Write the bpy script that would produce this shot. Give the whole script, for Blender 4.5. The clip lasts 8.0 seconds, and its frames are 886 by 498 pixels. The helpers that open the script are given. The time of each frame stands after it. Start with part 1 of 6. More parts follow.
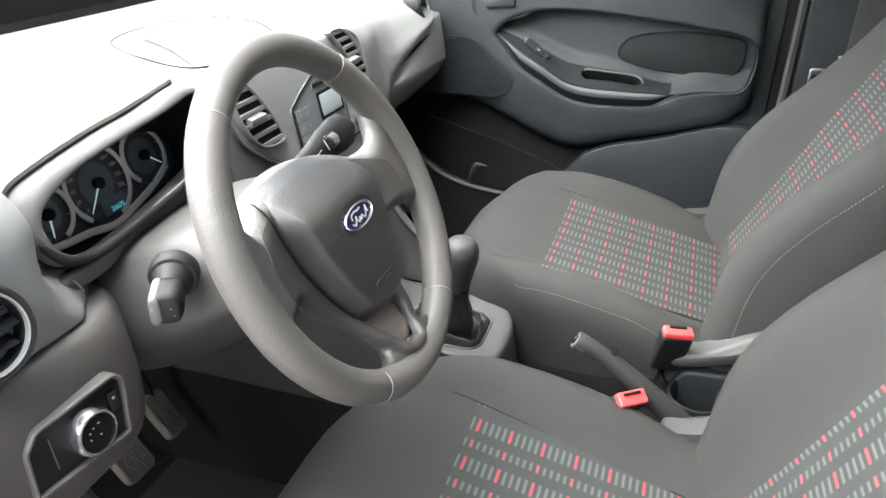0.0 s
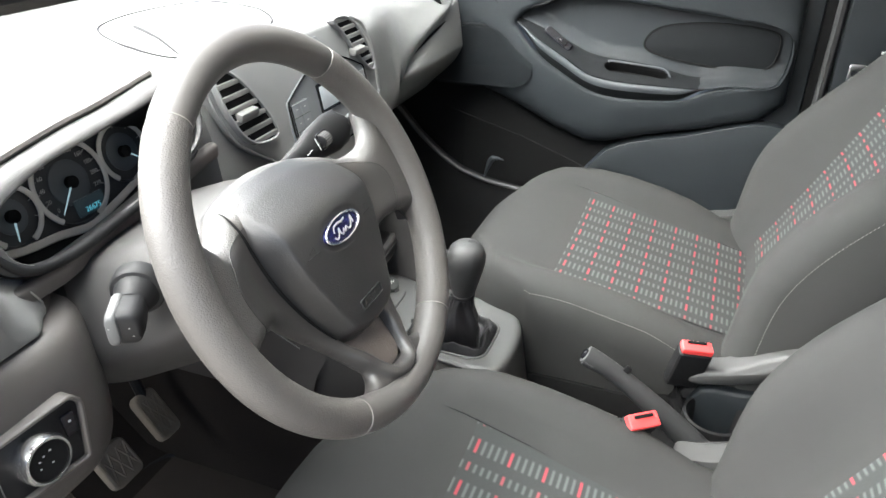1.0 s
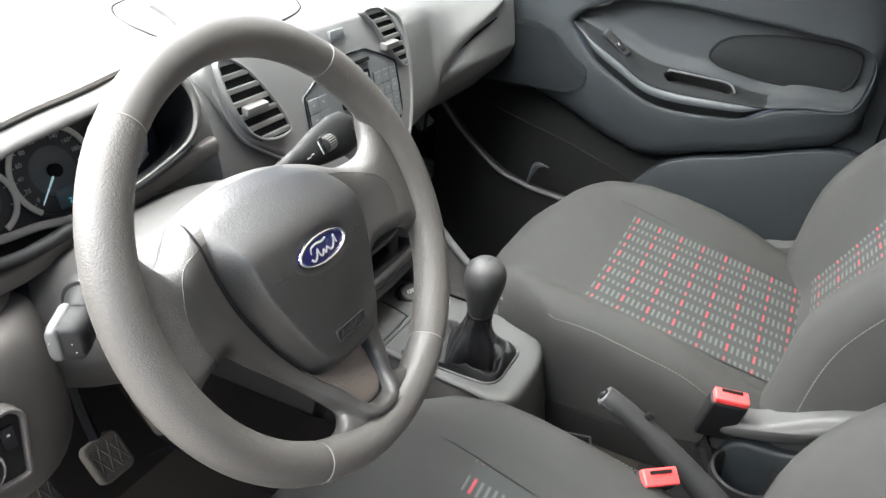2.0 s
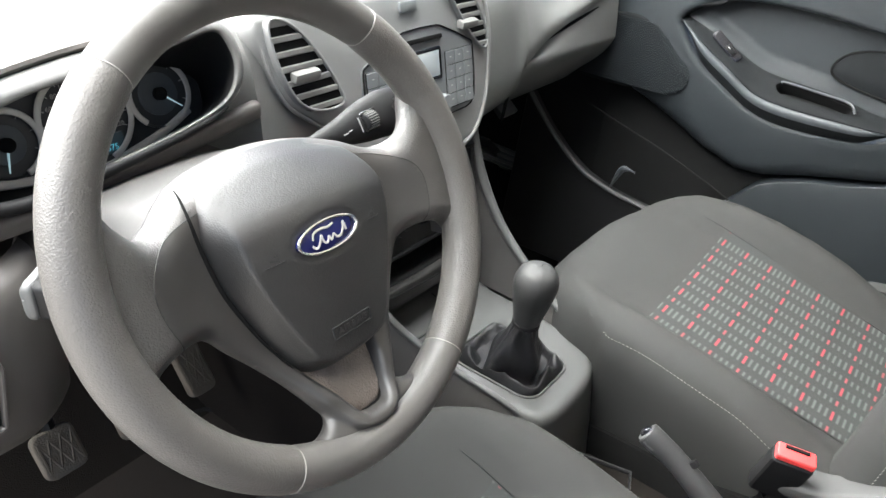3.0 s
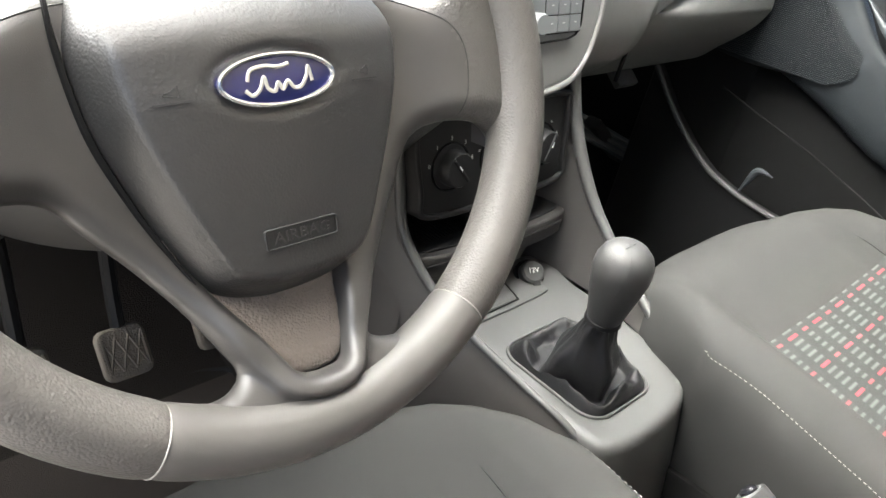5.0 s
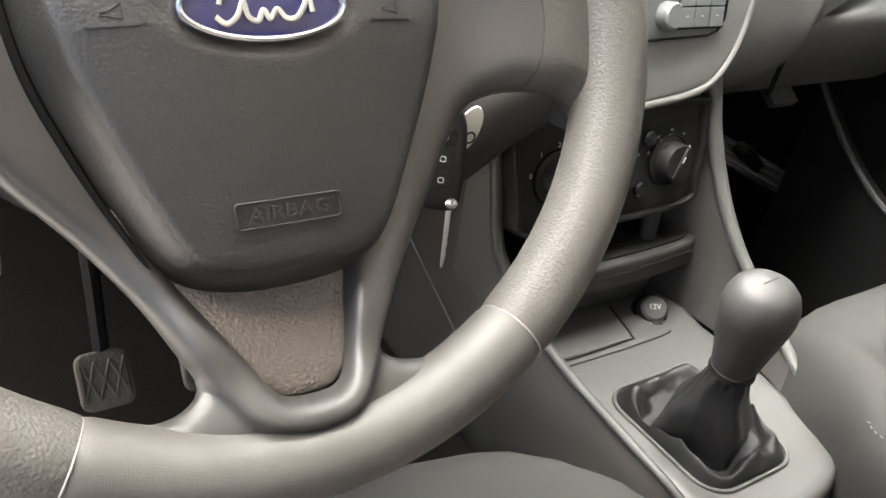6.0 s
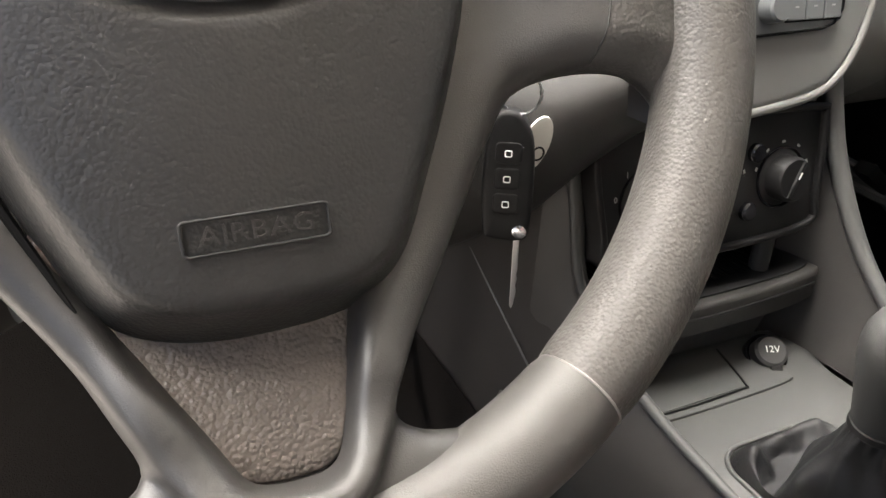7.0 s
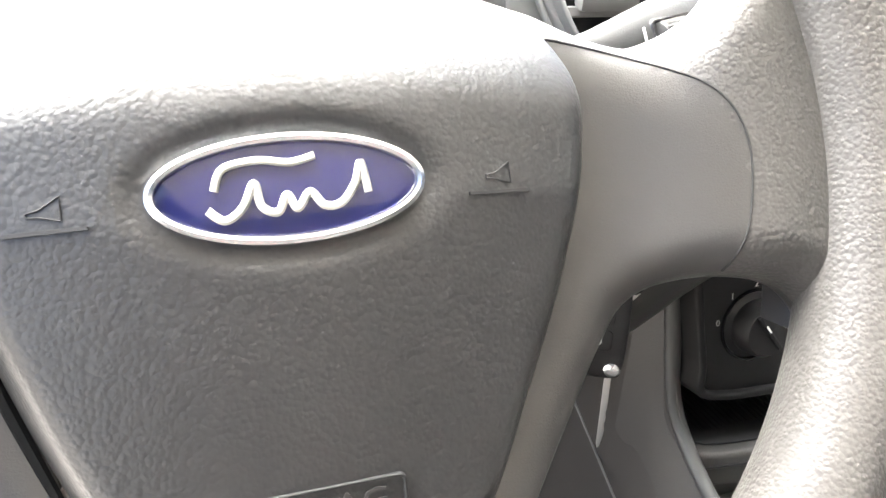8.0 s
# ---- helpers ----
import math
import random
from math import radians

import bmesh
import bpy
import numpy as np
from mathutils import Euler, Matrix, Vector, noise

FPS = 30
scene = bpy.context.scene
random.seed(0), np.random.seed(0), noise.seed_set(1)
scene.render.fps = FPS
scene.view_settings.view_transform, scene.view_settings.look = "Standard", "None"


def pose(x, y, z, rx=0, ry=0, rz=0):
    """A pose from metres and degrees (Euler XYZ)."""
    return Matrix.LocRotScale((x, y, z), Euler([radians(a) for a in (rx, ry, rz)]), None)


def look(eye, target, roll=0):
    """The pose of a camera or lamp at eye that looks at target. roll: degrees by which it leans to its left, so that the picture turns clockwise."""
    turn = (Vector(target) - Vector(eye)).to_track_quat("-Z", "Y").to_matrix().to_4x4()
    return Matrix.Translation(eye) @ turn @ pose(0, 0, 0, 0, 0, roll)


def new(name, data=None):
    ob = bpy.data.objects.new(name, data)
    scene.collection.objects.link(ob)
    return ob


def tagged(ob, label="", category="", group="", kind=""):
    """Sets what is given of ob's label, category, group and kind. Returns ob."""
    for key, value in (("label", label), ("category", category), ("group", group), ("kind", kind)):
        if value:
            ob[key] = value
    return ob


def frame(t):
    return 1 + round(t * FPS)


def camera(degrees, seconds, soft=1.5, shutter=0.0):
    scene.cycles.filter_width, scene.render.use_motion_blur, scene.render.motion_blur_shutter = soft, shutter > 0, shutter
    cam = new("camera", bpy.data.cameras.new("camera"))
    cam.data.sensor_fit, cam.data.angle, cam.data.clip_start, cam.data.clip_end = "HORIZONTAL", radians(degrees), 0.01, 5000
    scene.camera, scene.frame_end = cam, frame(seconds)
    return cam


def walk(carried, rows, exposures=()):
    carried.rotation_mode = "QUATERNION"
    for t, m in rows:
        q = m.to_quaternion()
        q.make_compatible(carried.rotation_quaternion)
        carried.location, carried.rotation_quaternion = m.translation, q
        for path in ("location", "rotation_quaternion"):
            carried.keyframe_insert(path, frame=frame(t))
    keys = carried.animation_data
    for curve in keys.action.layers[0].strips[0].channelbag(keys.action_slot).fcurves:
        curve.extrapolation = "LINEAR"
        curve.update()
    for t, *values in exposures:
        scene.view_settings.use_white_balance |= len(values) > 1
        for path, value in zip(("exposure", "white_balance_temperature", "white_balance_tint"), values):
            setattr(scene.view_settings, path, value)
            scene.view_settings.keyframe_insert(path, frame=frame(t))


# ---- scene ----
from mathutils.geometry import delaunay_2d_cdt

# ---- camera ----
cam = camera(62.4, 8.0)
PATH = [
    (0, (-0.889, -0.258, 0.93), (0.803, 0.299, 0.02), 0.3),
    (0.5, (-0.855, -0.259, 0.93), (0.822, 0.318, 0.006), 0.4),
    (1, (-0.818, -0.263, 0.927), (0.832, 0.351, -0.022), 0.7),
    (1.5, (-0.779, -0.27, 0.923), (0.844, 0.407, -0.03), 1.7),
    (1.7, (-0.76, -0.273, 0.923), (0.849, 0.426, -0.037), 2.2),
    (2.8, (-0.66, -0.291, 0.91), (0.794, 0.625, -0.113), 5.7),
    (3, (-0.651, -0.292, 0.904), (0.781, 0.658, -0.12), 6.3),
    (3.5, (-0.621, -0.286, 0.888), (0.787, 0.689, -0.144), 8.9),
    (4, (-0.588, -0.267, 0.856), (0.815, 0.716, -0.177), 10.5),
    (4.2, (-0.575, -0.261, 0.839), (0.818, 0.737, -0.191), 10.6),
    (5.3, (-0.476, -0.246, 0.745), (0.692, 1.006, -0.289), 9.6),
    (5.5, (-0.459, -0.237, 0.735), (0.654, 1.063, -0.298), 9.4),
    (6, (-0.425, -0.23, 0.715), (0.535, 1.214, -0.283), 6.8),
    (6.5, (-0.398, -0.21, 0.692), (0.44, 1.337, -0.26), 3.5),
    (7, (-0.377, -0.188, 0.678), (0.372, 1.427, -0.234), 1.2),
    (7.5, (-0.369, -0.158, 0.684), (0.326, 1.502, -0.188), 0.8),
    (8, (-0.364, -0.139, 0.71), (0.209, 1.588, -0.121), 1.4),
]

EXPOSURES = [(0.0, 2.70, 6350, 6), (3.0, 2.72, 6350, 6), (3.5, 2.78, 6350, 6), (4.2, 2.92, 6400, 6), (5.3, 3.28, 6750, 7), (6.0, 3.16, 6850, 8), (7.0, 2.80, 7000, 10), (7.5, 3.60, 6800, 8), (8.0, 4.05, 6600, 8)]
SKY, SUN = 0.065, 5.0
walk(cam, [(t, look(eye, target, roll)) for t, eye, target, roll in PATH], EXPOSURES)

# ---- world, sun ----
world = bpy.data.worlds.new("world")
scene.world = world
world.use_nodes = True
sky = world.node_tree.nodes.new("ShaderNodeTexSky")
sky.sky_type = 'NISHITA'
sky.sun_disc = False
sky.sun_elevation = radians(54)
sky.sun_rotation = radians(-26.6)
sky.air_density, sky.dust_density = 0.7, 4.0
back = world.node_tree.nodes["Background"]
back.inputs["Strength"].default_value = SKY
world.node_tree.links.new(sky.outputs[0], back.inputs["Color"])

sun = new("sun", bpy.data.lights.new("sun", 'SUN'))
sun.data.energy, sun.data.angle, sun.data.color = SUN, radians(90), (1.0, 0.985, 0.968)
sun.matrix_world = look((-2.6, 5.2, 8.0), (0, 0, 0))


# ---- materials ----
def mat(name, color, rough=0.6, metal=0.0, grain=0.0, scale=900.0, mottle=0.12, bump_dist=0.0006, spec=0.5, kind='NOISE', coat=0.0):
    """A surface with fine relief at one scale and faint colour wear at a larger one."""
    m = bpy.data.materials.new(name)
    m.use_nodes = True
    nt = m.node_tree
    b = nt.nodes["Principled BSDF"]
    b.inputs["Roughness"].default_value = rough
    b.inputs["Metallic"].default_value = metal
    b.inputs["Specular IOR Level"].default_value = spec
    b.inputs["Coat Weight"].default_value = coat
    co = nt.nodes.new("ShaderNodeTexCoord")
    big = nt.nodes.new("ShaderNodeTexNoise")
    big.inputs["Scale"].default_value = 14.0
    big.inputs["Detail"].default_value = 5.0
    nt.links.new(co.outputs["Object"], big.inputs["Vector"])
    mix = nt.nodes.new("ShaderNodeMix")
    mix.data_type = 'RGBA'
    mix.inputs["A"].default_value = (*[c * (1 - mottle) for c in color], 1)
    mix.inputs["B"].default_value = (*[min(1, c * (1 + mottle)) for c in color], 1)
    nt.links.new(big.outputs["Fac"], mix.inputs["Factor"])
    nt.links.new(mix.outputs["Result"], b.inputs["Base Color"])
    rr = nt.nodes.new("ShaderNodeMapRange")
    rr.inputs["To Min"].default_value = max(0.02, rough - 0.08)
    rr.inputs["To Max"].default_value = min(1.0, rough + 0.08)
    nt.links.new(big.outputs["Fac"], rr.inputs["Value"])
    nt.links.new(rr.outputs["Result"], b.inputs["Roughness"])
    if grain:
        if kind == 'VORONOI':
            fine = nt.nodes.new("ShaderNodeTexVoronoi")
            fine.feature = 'DISTANCE_TO_EDGE'
            out = fine.outputs["Distance"]
        elif kind == 'PEBBLE':
            fine = nt.nodes.new("ShaderNodeTexVoronoi")
            fine.feature = 'SMOOTH_F1'
            fine.inputs["Smoothness"].default_value = 0.35
            out = fine.outputs["Distance"]
        else:
            fine = nt.nodes.new("ShaderNodeTexNoise")
            fine.inputs["Detail"].default_value = 3.0
            out = fine.outputs["Fac"]
        fine.inputs["Scale"].default_value = scale
        warp = nt.nodes.new("ShaderNodeTexNoise")
        warp.inputs["Scale"].default_value = scale * 0.5
        add = nt.nodes.new("ShaderNodeMix")
        add.data_type = 'VECTOR'
        add.inputs["Factor"].default_value = 0.6 / scale
        nt.links.new(co.outputs["Object"], warp.inputs["Vector"])
        nt.links.new(co.outputs["Object"], add.inputs["A"])
        nt.links.new(warp.outputs["Color"], add.inputs["B"])
        nt.links.new(add.outputs["Result"], fine.inputs["Vector"])
        bump = nt.nodes.new("ShaderNodeBump")
        bump.inputs["Strength"].default_value = grain
        bump.inputs["Distance"].default_value = bump_dist
        if kind == 'VORONOI':
            cr = nt.nodes.new("ShaderNodeMapRange")
            cr.inputs["From Max"].default_value = 0.25
            cr.interpolation_type = 'SMOOTHSTEP'
            nt.links.new(out, cr.inputs["Value"])
            out = cr.outputs["Result"]
        if kind == 'PEBBLE':
            bump.invert = True
            fold = nt.nodes.new("ShaderNodeMath")
            fold.operation = 'MULTIPLY_ADD'
            fold.inputs[1].default_value = 0.9
            nt.links.new(warp.outputs["Fac"], fold.inputs[0])
            nt.links.new(out, fold.inputs[2])
            out = fold.outputs[0]
        nt.links.new(out, bump.inputs["Height"])
        nt.links.new(bump.outputs["Normal"], b.inputs["Normal"])
    return m


def glow(name, color, strength):
    m = bpy.data.materials.new(name)
    m.use_nodes = True
    b = m.node_tree.nodes["Principled BSDF"]
    b.inputs["Base Color"].default_value = (*color, 1)
    b.inputs["Emission Color"].default_value = (*color, 1)
    b.inputs["Emission Strength"].default_value = strength
    b.inputs["Roughness"].default_value = 0.4
    return m


def weave(name):
    """Dark seat cloth with woven pale dashes and every fifth dash red; the UV is in metres."""
    m = bpy.data.materials.new(name)
    m.use_nodes = True
    nt = m.node_tree
    L = nt.links.new
    b = nt.nodes["Principled BSDF"]
    b.inputs["Roughness"].default_value = 0.9
    b.inputs["Specular IOR Level"].default_value = 0.15
    uv = nt.nodes.new("ShaderNodeTexCoord")
    sep = nt.nodes.new("ShaderNodeSeparateXYZ")
    L(uv.outputs["UV"], sep.inputs[0])

    def math_node(op, a, bb=None, c=None):
        n = nt.nodes.new("ShaderNodeMath")
        n.operation = op
        for i, v in enumerate((a, bb, c)):
            if v is None:
                continue
            if isinstance(v, (int, float)):
                n.inputs[i].default_value = v
            else:
                L(v, n.inputs[i])
        return n.outputs[0]

    ROW, COL = 0.0320, 0.0080
    row = math_node('DIVIDE', sep.outputs["X"], ROW)
    col = math_node('DIVIDE', sep.outputs["Y"], COL)
    fr = math_node('FRACT', row)
    fc = math_node('FRACT', col)
    ci = math_node('FLOOR', col)
    ri = math_node('FLOOR', row)
    odd = math_node('LESS_THAN', math_node('MODULO', math_node('ADD', ri, 400.0), 2.0), 0.5)
    half = math_node('ADD', math_node('MULTIPLY', odd, 0.13), 0.19)

    def soft(d, edge, width):
        n = nt.nodes.new("ShaderNodeMapRange")
        n.interpolation_type = 'SMOOTHSTEP'
        n.inputs["From Min"].default_value = -width
        n.inputs["From Max"].default_value = width
        L(math_node('SUBTRACT', edge, d), n.inputs["Value"])
        return n.outputs["Result"]

    in_r = soft(math_node('ABSOLUTE', math_node('SUBTRACT', fr, 0.5)), half, 0.06)
    in_c = soft(math_node('ABSOLUTE', math_node('SUBTRACT', fc, 0.5)), 0.20, 0.15)
    dash = math_node('MULTIPLY', in_r, in_c)
    fourth = math_node('LESS_THAN', math_node('MODULO', math_node('ADD', ci, 601.0), 5.0), 0.5)
    red = math_node('MULTIPLY', fourth, math_node('ADD', math_node('MULTIPLY', odd, 0.25), 0.75))
    thread = nt.nodes.new("ShaderNodeTexNoise")
    thread.inputs["Scale"].default_value = 1400.0
    L(uv.outputs["UV"], thread.inputs["Vector"])
    base = nt.nodes.new("ShaderNodeMix")
    base.data_type = 'RGBA'
    base.inputs["A"].default_value = (0.026, 0.0280, 0.0270, 1)
    base.inputs["B"].default_value = (0.040, 0.0425, 0.0412, 1)
    L(thread.outputs["Fac"], base.inputs["Factor"])
    tint = nt.nodes.new("ShaderNodeMix")
    tint.data_type = 'RGBA'
    tint.inputs["A"].default_value = (0.072, 0.077, 0.075, 1)
    tint.inputs["B"].default_value = (0.25, 0.042, 0.052, 1)
    L(red, tint.inputs["Factor"])
    fin = nt.nodes.new("ShaderNodeMix")
    fin.data_type = 'RGBA'
    L(dash, fin.inputs["Factor"])
    L(base.outputs["Result"], fin.inputs["A"])
    L(tint.outputs["Result"], fin.inputs["B"])
    L(fin.outputs["Result"], b.inputs["Base Color"])
    bump = nt.nodes.new("ShaderNodeBump")
    bump.inputs["Strength"].default_value = 0.5
    bump.inputs["Distance"].default_value = 0.0006
    hh = math_node('ADD', math_node('MULTIPLY', dash, 0.6), math_node('MULTIPLY', thread.outputs["Fac"], 0.6))
    L(hh, bump.inputs["Height"])
    L(bump.outputs["Normal"], b.inputs["Normal"])
    return m


def glass(name, color=(1, 1, 1), rough=0.0):
    m = bpy.data.materials.new(name)
    m.use_nodes = True
    b = m.node_tree.nodes["Principled BSDF"]
    b.inputs["Base Color"].default_value = (*color, 1)
    b.inputs["Transmission Weight"].default_value = 1.0
    b.inputs["Roughness"].default_value = rough
    b.inputs["IOR"].default_value = 1.05
    return m


# one grey wheel plastic: rim kept lighter; shell, hub and cover darkened for shade
M_RIM = mat("moulded_rim_grip", (0.072, 0.067, 0.062), 0.48, grain=0.40, scale=820, bump_dist=0.0006, kind='PEBBLE', spec=0.5)
M_RIM_SHADED = mat("rim_plastic_shaded", (0.046, 0.043, 0.040), 0.46, grain=0.40, scale=820, bump_dist=0.0006, kind='PEBBLE', spec=0.8)
M_INLAY = mat("leather_grain_inlay", (0.120, 0.101, 0.088), 0.40, grain=0.75, scale=760, bump_dist=0.0006, kind='PEBBLE')
M_RIM_SMOOTH = mat("moulded_rim_plain", (0.066, 0.062, 0.058), 0.44, grain=0.25, scale=2200, spec=0.7)
M_PAD = mat("airbag_cover_plastic", (0.0190, 0.0185, 0.0180), 0.44, grain=0.24, scale=820, bump_dist=0.0006, spec=0.7, kind='PEBBLE')
M_SPOKE = mat("spoke_plastic", (0.032, 0.030, 0.0285), 0.40, grain=0.2, scale=2000, spec=0.75)
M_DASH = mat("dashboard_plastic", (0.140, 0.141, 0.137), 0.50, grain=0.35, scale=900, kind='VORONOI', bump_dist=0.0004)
# dashboard plastic darkened for the hood, whose edge faces down and back
M_HOOD_SHADED = mat("hood_plastic_shaded", (0.082, 0.080, 0.077), 0.50, grain=0.35, scale=900, kind='VORONOI', bump_dist=0.0004)
M_SHROUD = mat("column_shroud_plastic", (0.041, 0.0395, 0.0385), 0.46, grain=0.3, scale=1100)
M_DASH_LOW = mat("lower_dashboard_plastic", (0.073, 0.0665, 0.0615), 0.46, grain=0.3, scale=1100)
# next two: lower plastic with the shade under the dashboard put into its colour
M_DASH_SHADED = mat("lower_plastic_shaded", (0.042, 0.039, 0.037), 0.5, grain=0.3, scale=1100)
M_UNDER_SHADED = mat("under_dash_plastic_shaded", (0.022, 0.0208, 0.020), 0.5, grain=0.3, scale=1100)
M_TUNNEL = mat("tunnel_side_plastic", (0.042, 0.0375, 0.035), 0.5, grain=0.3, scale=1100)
M_SHIELD = mat("centre_panel_plastic", (0.180, 0.181, 0.179), 0.42, grain=0.15, scale=1800)
M_TRIM = mat("silver_trim", (0.21, 0.21, 0.205), 0.38, metal=0.2)
M_SEAM = mat("seam_edge", (0.26, 0.245, 0.23), 0.5)
M_BLACK = mat("black_plastic", (0.008, 0.008, 0.0085), 0.5, grain=0.2, scale=1600, spec=0.25)
M_GLOSS = mat("gloss_black", (0.01, 0.01, 0.012), 0.15)
# for black parts and gaps, and for recesses with shade put into their colour
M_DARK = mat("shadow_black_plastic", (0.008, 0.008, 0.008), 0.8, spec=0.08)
M_DOOR = mat("door_plastic", (0.0125, 0.0150, 0.0170), 0.42, grain=0.35, scale=900, kind='VORONOI', bump_dist=0.0004, spec=0.32)
M_DOOR_SOFT = mat("door_insert_plastic", (0.0070, 0.0078, 0.0086), 0.7, grain=0.2, scale=1500, spec=0.12)
M_BEZEL = mat("door_bezel_satin", (0.030, 0.034, 0.037), 0.36, spec=0.6)
M_CLOTH = mat("seat_cloth", (0.0335, 0.0335, 0.0325), 0.92, grain=0.5, scale=1500, spec=0.12, mottle=0.08)
M_SIDE = mat("seat_side_vinyl", (0.060, 0.058, 0.055), 0.7, grain=0.3, scale=1200, spec=0.25)
M_WEAVE = weave("seat_woven_insert")
M_STITCH = mat("stitch_thread", (0.15, 0.146, 0.138), 0.9)
M_CARPET = mat("carpet", (0.019, 0.0165, 0.015), 0.95, grain=1.0, scale=600, bump_dist=0.002, spec=0.05)
M_MAT = mat("floor_mat_felt", (0.040, 0.035, 0.032), 0.95, grain=1.0, scale=800, bump_dist=0.0015, spec=0.05)
M_RED = mat("red_plastic", (0.72, 0.06, 0.06), 0.35, mottle=0.05)
M_CHROME = mat("chrome", (0.85, 0.85, 0.86), 0.22, metal=1.0, mottle=0.04)
M_STEEL = mat("key_steel", (0.55, 0.55, 0.55), 0.3, metal=1.0)
M_BLUE = mat("badge_blue", (0.012, 0.013, 0.075), 0.18, coat=0.8)
M_SILVER = mat("badge_silver", (0.42, 0.41, 0.38), 0.40, metal=0.4)
M_WHITE = mat("white_print", (0.72, 0.72, 0.70), 0.5)
M_PRINT = mat("grey_print", (0.34, 0.34, 0.33), 0.5)
M_TAG = mat("tag_enamel", (0.62, 0.60, 0.56), 0.4)
M_LEATHER = mat("boot_leatherette", (0.011, 0.011, 0.012), 0.36, grain=0.4, scale=900, kind='VORONOI', bump_dist=0.0003)
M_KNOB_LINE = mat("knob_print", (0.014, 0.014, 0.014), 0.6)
M_KNOB = mat("knob_rubber", (0.024, 0.0245, 0.0245), 0.55, grain=0.3, scale=1500)
M_CONSOLE = mat("console_plastic", (0.055, 0.0555, 0.0545), 0.48, grain=0.3, scale=1200, bump_dist=0.0003)
M_COVER = mat("seat_cover_plastic", (0.042, 0.042, 0.041), 0.6, grain=0.25, scale=1200)
M_LEVER = mat("grey_lever_plastic", (0.078, 0.079, 0.078), 0.5, grain=0.2, scale=1400)
M_PEDAL = mat("pedal_rubber", (0.16, 0.14, 0.112), 0.85, grain=0.9, scale=420, mottle=0.45, bump_dist=0.0015)
M_GAUGE = mat("gauge_face", (0.022, 0.024, 0.027), 0.5)
M_GAUGE2 = mat("gauge_disc", (0.055, 0.066, 0.075), 0.4)
M_RING = mat("gauge_ring", (0.50, 0.49, 0.46), 0.4, metal=0.2)
M_LCD = glow("lcd_blue", (0.02, 0.035, 0.045), 0.05)
M_LCDTXT = glow("lcd_text", (0.10, 0.40, 0.50), 0.12)
M_NEEDLE = glow("needle_pale", (0.45, 0.62, 0.68), 0.08)
M_RADIO = mat("radio_face", (0.110, 0.116, 0.118), 0.35)
M_RADIOKEY = mat("radio_key", (0.125, 0.132, 0.135), 0.38)
M_RADIOLCD = mat("radio_display_grey", (0.30, 0.33, 0.34), 0.25)
M_VENT = mat("vent_slat", (0.150, 0.148, 0.141), 0.5)
M_LINER = mat("headliner_felt", (0.42, 0.40, 0.37), 0.95, grain=0.6, scale=700, spec=0.05)
M_PAINT = mat("car_body_paint", (0.60, 0.60, 0.60), 0.25, coat=0.5)
M_RUBBER = mat("rubber_seal", (0.012, 0.012, 0.012), 0.6)
M_BELT = mat("belt_webbing", (0.018, 0.018, 0.019), 0.8, grain=0.6, scale=1200)
M_GROUND = mat("ground_paving", (0.27, 0.25, 0.23), 0.85, grain=0.6, scale=60, bump_dist=0.004)
M_GLASS = glass("clear_glass")
# window tints are assumed, set by how much light they let in
M_DIM_PANE = bpy.data.materials.new("side_window_dimmed")
M_TINT = bpy.data.materials.new("tinted_window")
for pane_m, through_c in ((M_TINT, (0.16, 0.17, 0.17, 1)), (M_DIM_PANE, (0.24, 0.25, 0.25, 1))):
    pane_m.use_nodes = True
    tn = pane_m.node_tree
    clear = tn.nodes.new("ShaderNodeBsdfTransparent")
    clear.inputs["Color"].default_value = through_c
    gloss = tn.nodes.new("ShaderNodeBsdfGlossy")
    gloss.inputs["Roughness"].default_value = 0.02
    tmix = tn.nodes.new("ShaderNodeMixShader")
    tmix.inputs["Fac"].default_value = 0.05
    tn.links.new(clear.outputs[0], tmix.inputs[1])
    tn.links.new(gloss.outputs[0], tmix.inputs[2])
    tn.links.new(tmix.outputs[0], tn.nodes["Material Output"].inputs["Surface"])


# ---- mesh tools ----
def thing(name, at=(0, 0, 0), label="", category="", group="", kind=""):
    ob = new(name)
    ob.location = at
    ob.empty_display_size = 0.02
    bpy.context.view_layer.update()
    return tagged(ob, label, category, group, kind)


def part(name, bm, material, parent=None, label="", smooth=35.0):
    """Link a bmesh, given in world metres, as one mesh object under a thing or a part."""
    bmesh.ops.recalc_face_normals(bm, faces=bm.faces)
    me = bpy.data.meshes.new(name)
    bm.to_mesh(me)
    bm.free()
    for p in me.polygons:
        p.use_smooth = True
    if smooth < 180:
        me.set_sharp_from_angle(angle=radians(smooth))
    me.materials.append(material)
    ob = new(name, me)
    if parent is not None:
        ob.parent = parent
        bpy.context.view_layer.update()
        ob.matrix_parent_inverse = parent.matrix_world.inverted()
    if label:
        ob["label"] = label
    return ob


def spline(pts, n=8, closed=True):
    """Points on a smooth curve through pts."""
    P = [Vector(p) for p in pts]
    out, k = [], len(P)
    last = k if closed else k - 1
    for i in range(last):
        if closed:
            a, b, c, d = P[(i - 1) % k], P[i], P[(i + 1) % k], P[(i + 2) % k]
        else:
            a, b, c, d = P[max(i - 1, 0)], P[i], P[i + 1], P[min(i + 2, k - 1)]
        for j in range(n):
            t = j / n
            out.append(0.5 * ((2 * b) + (c - a) * t + (2 * a - 5 * b + 4 * c - d) * t * t + (3 * b - a - 3 * c + d) * t ** 3))
    if not closed:
        out.append(P[-1].copy())
    return out


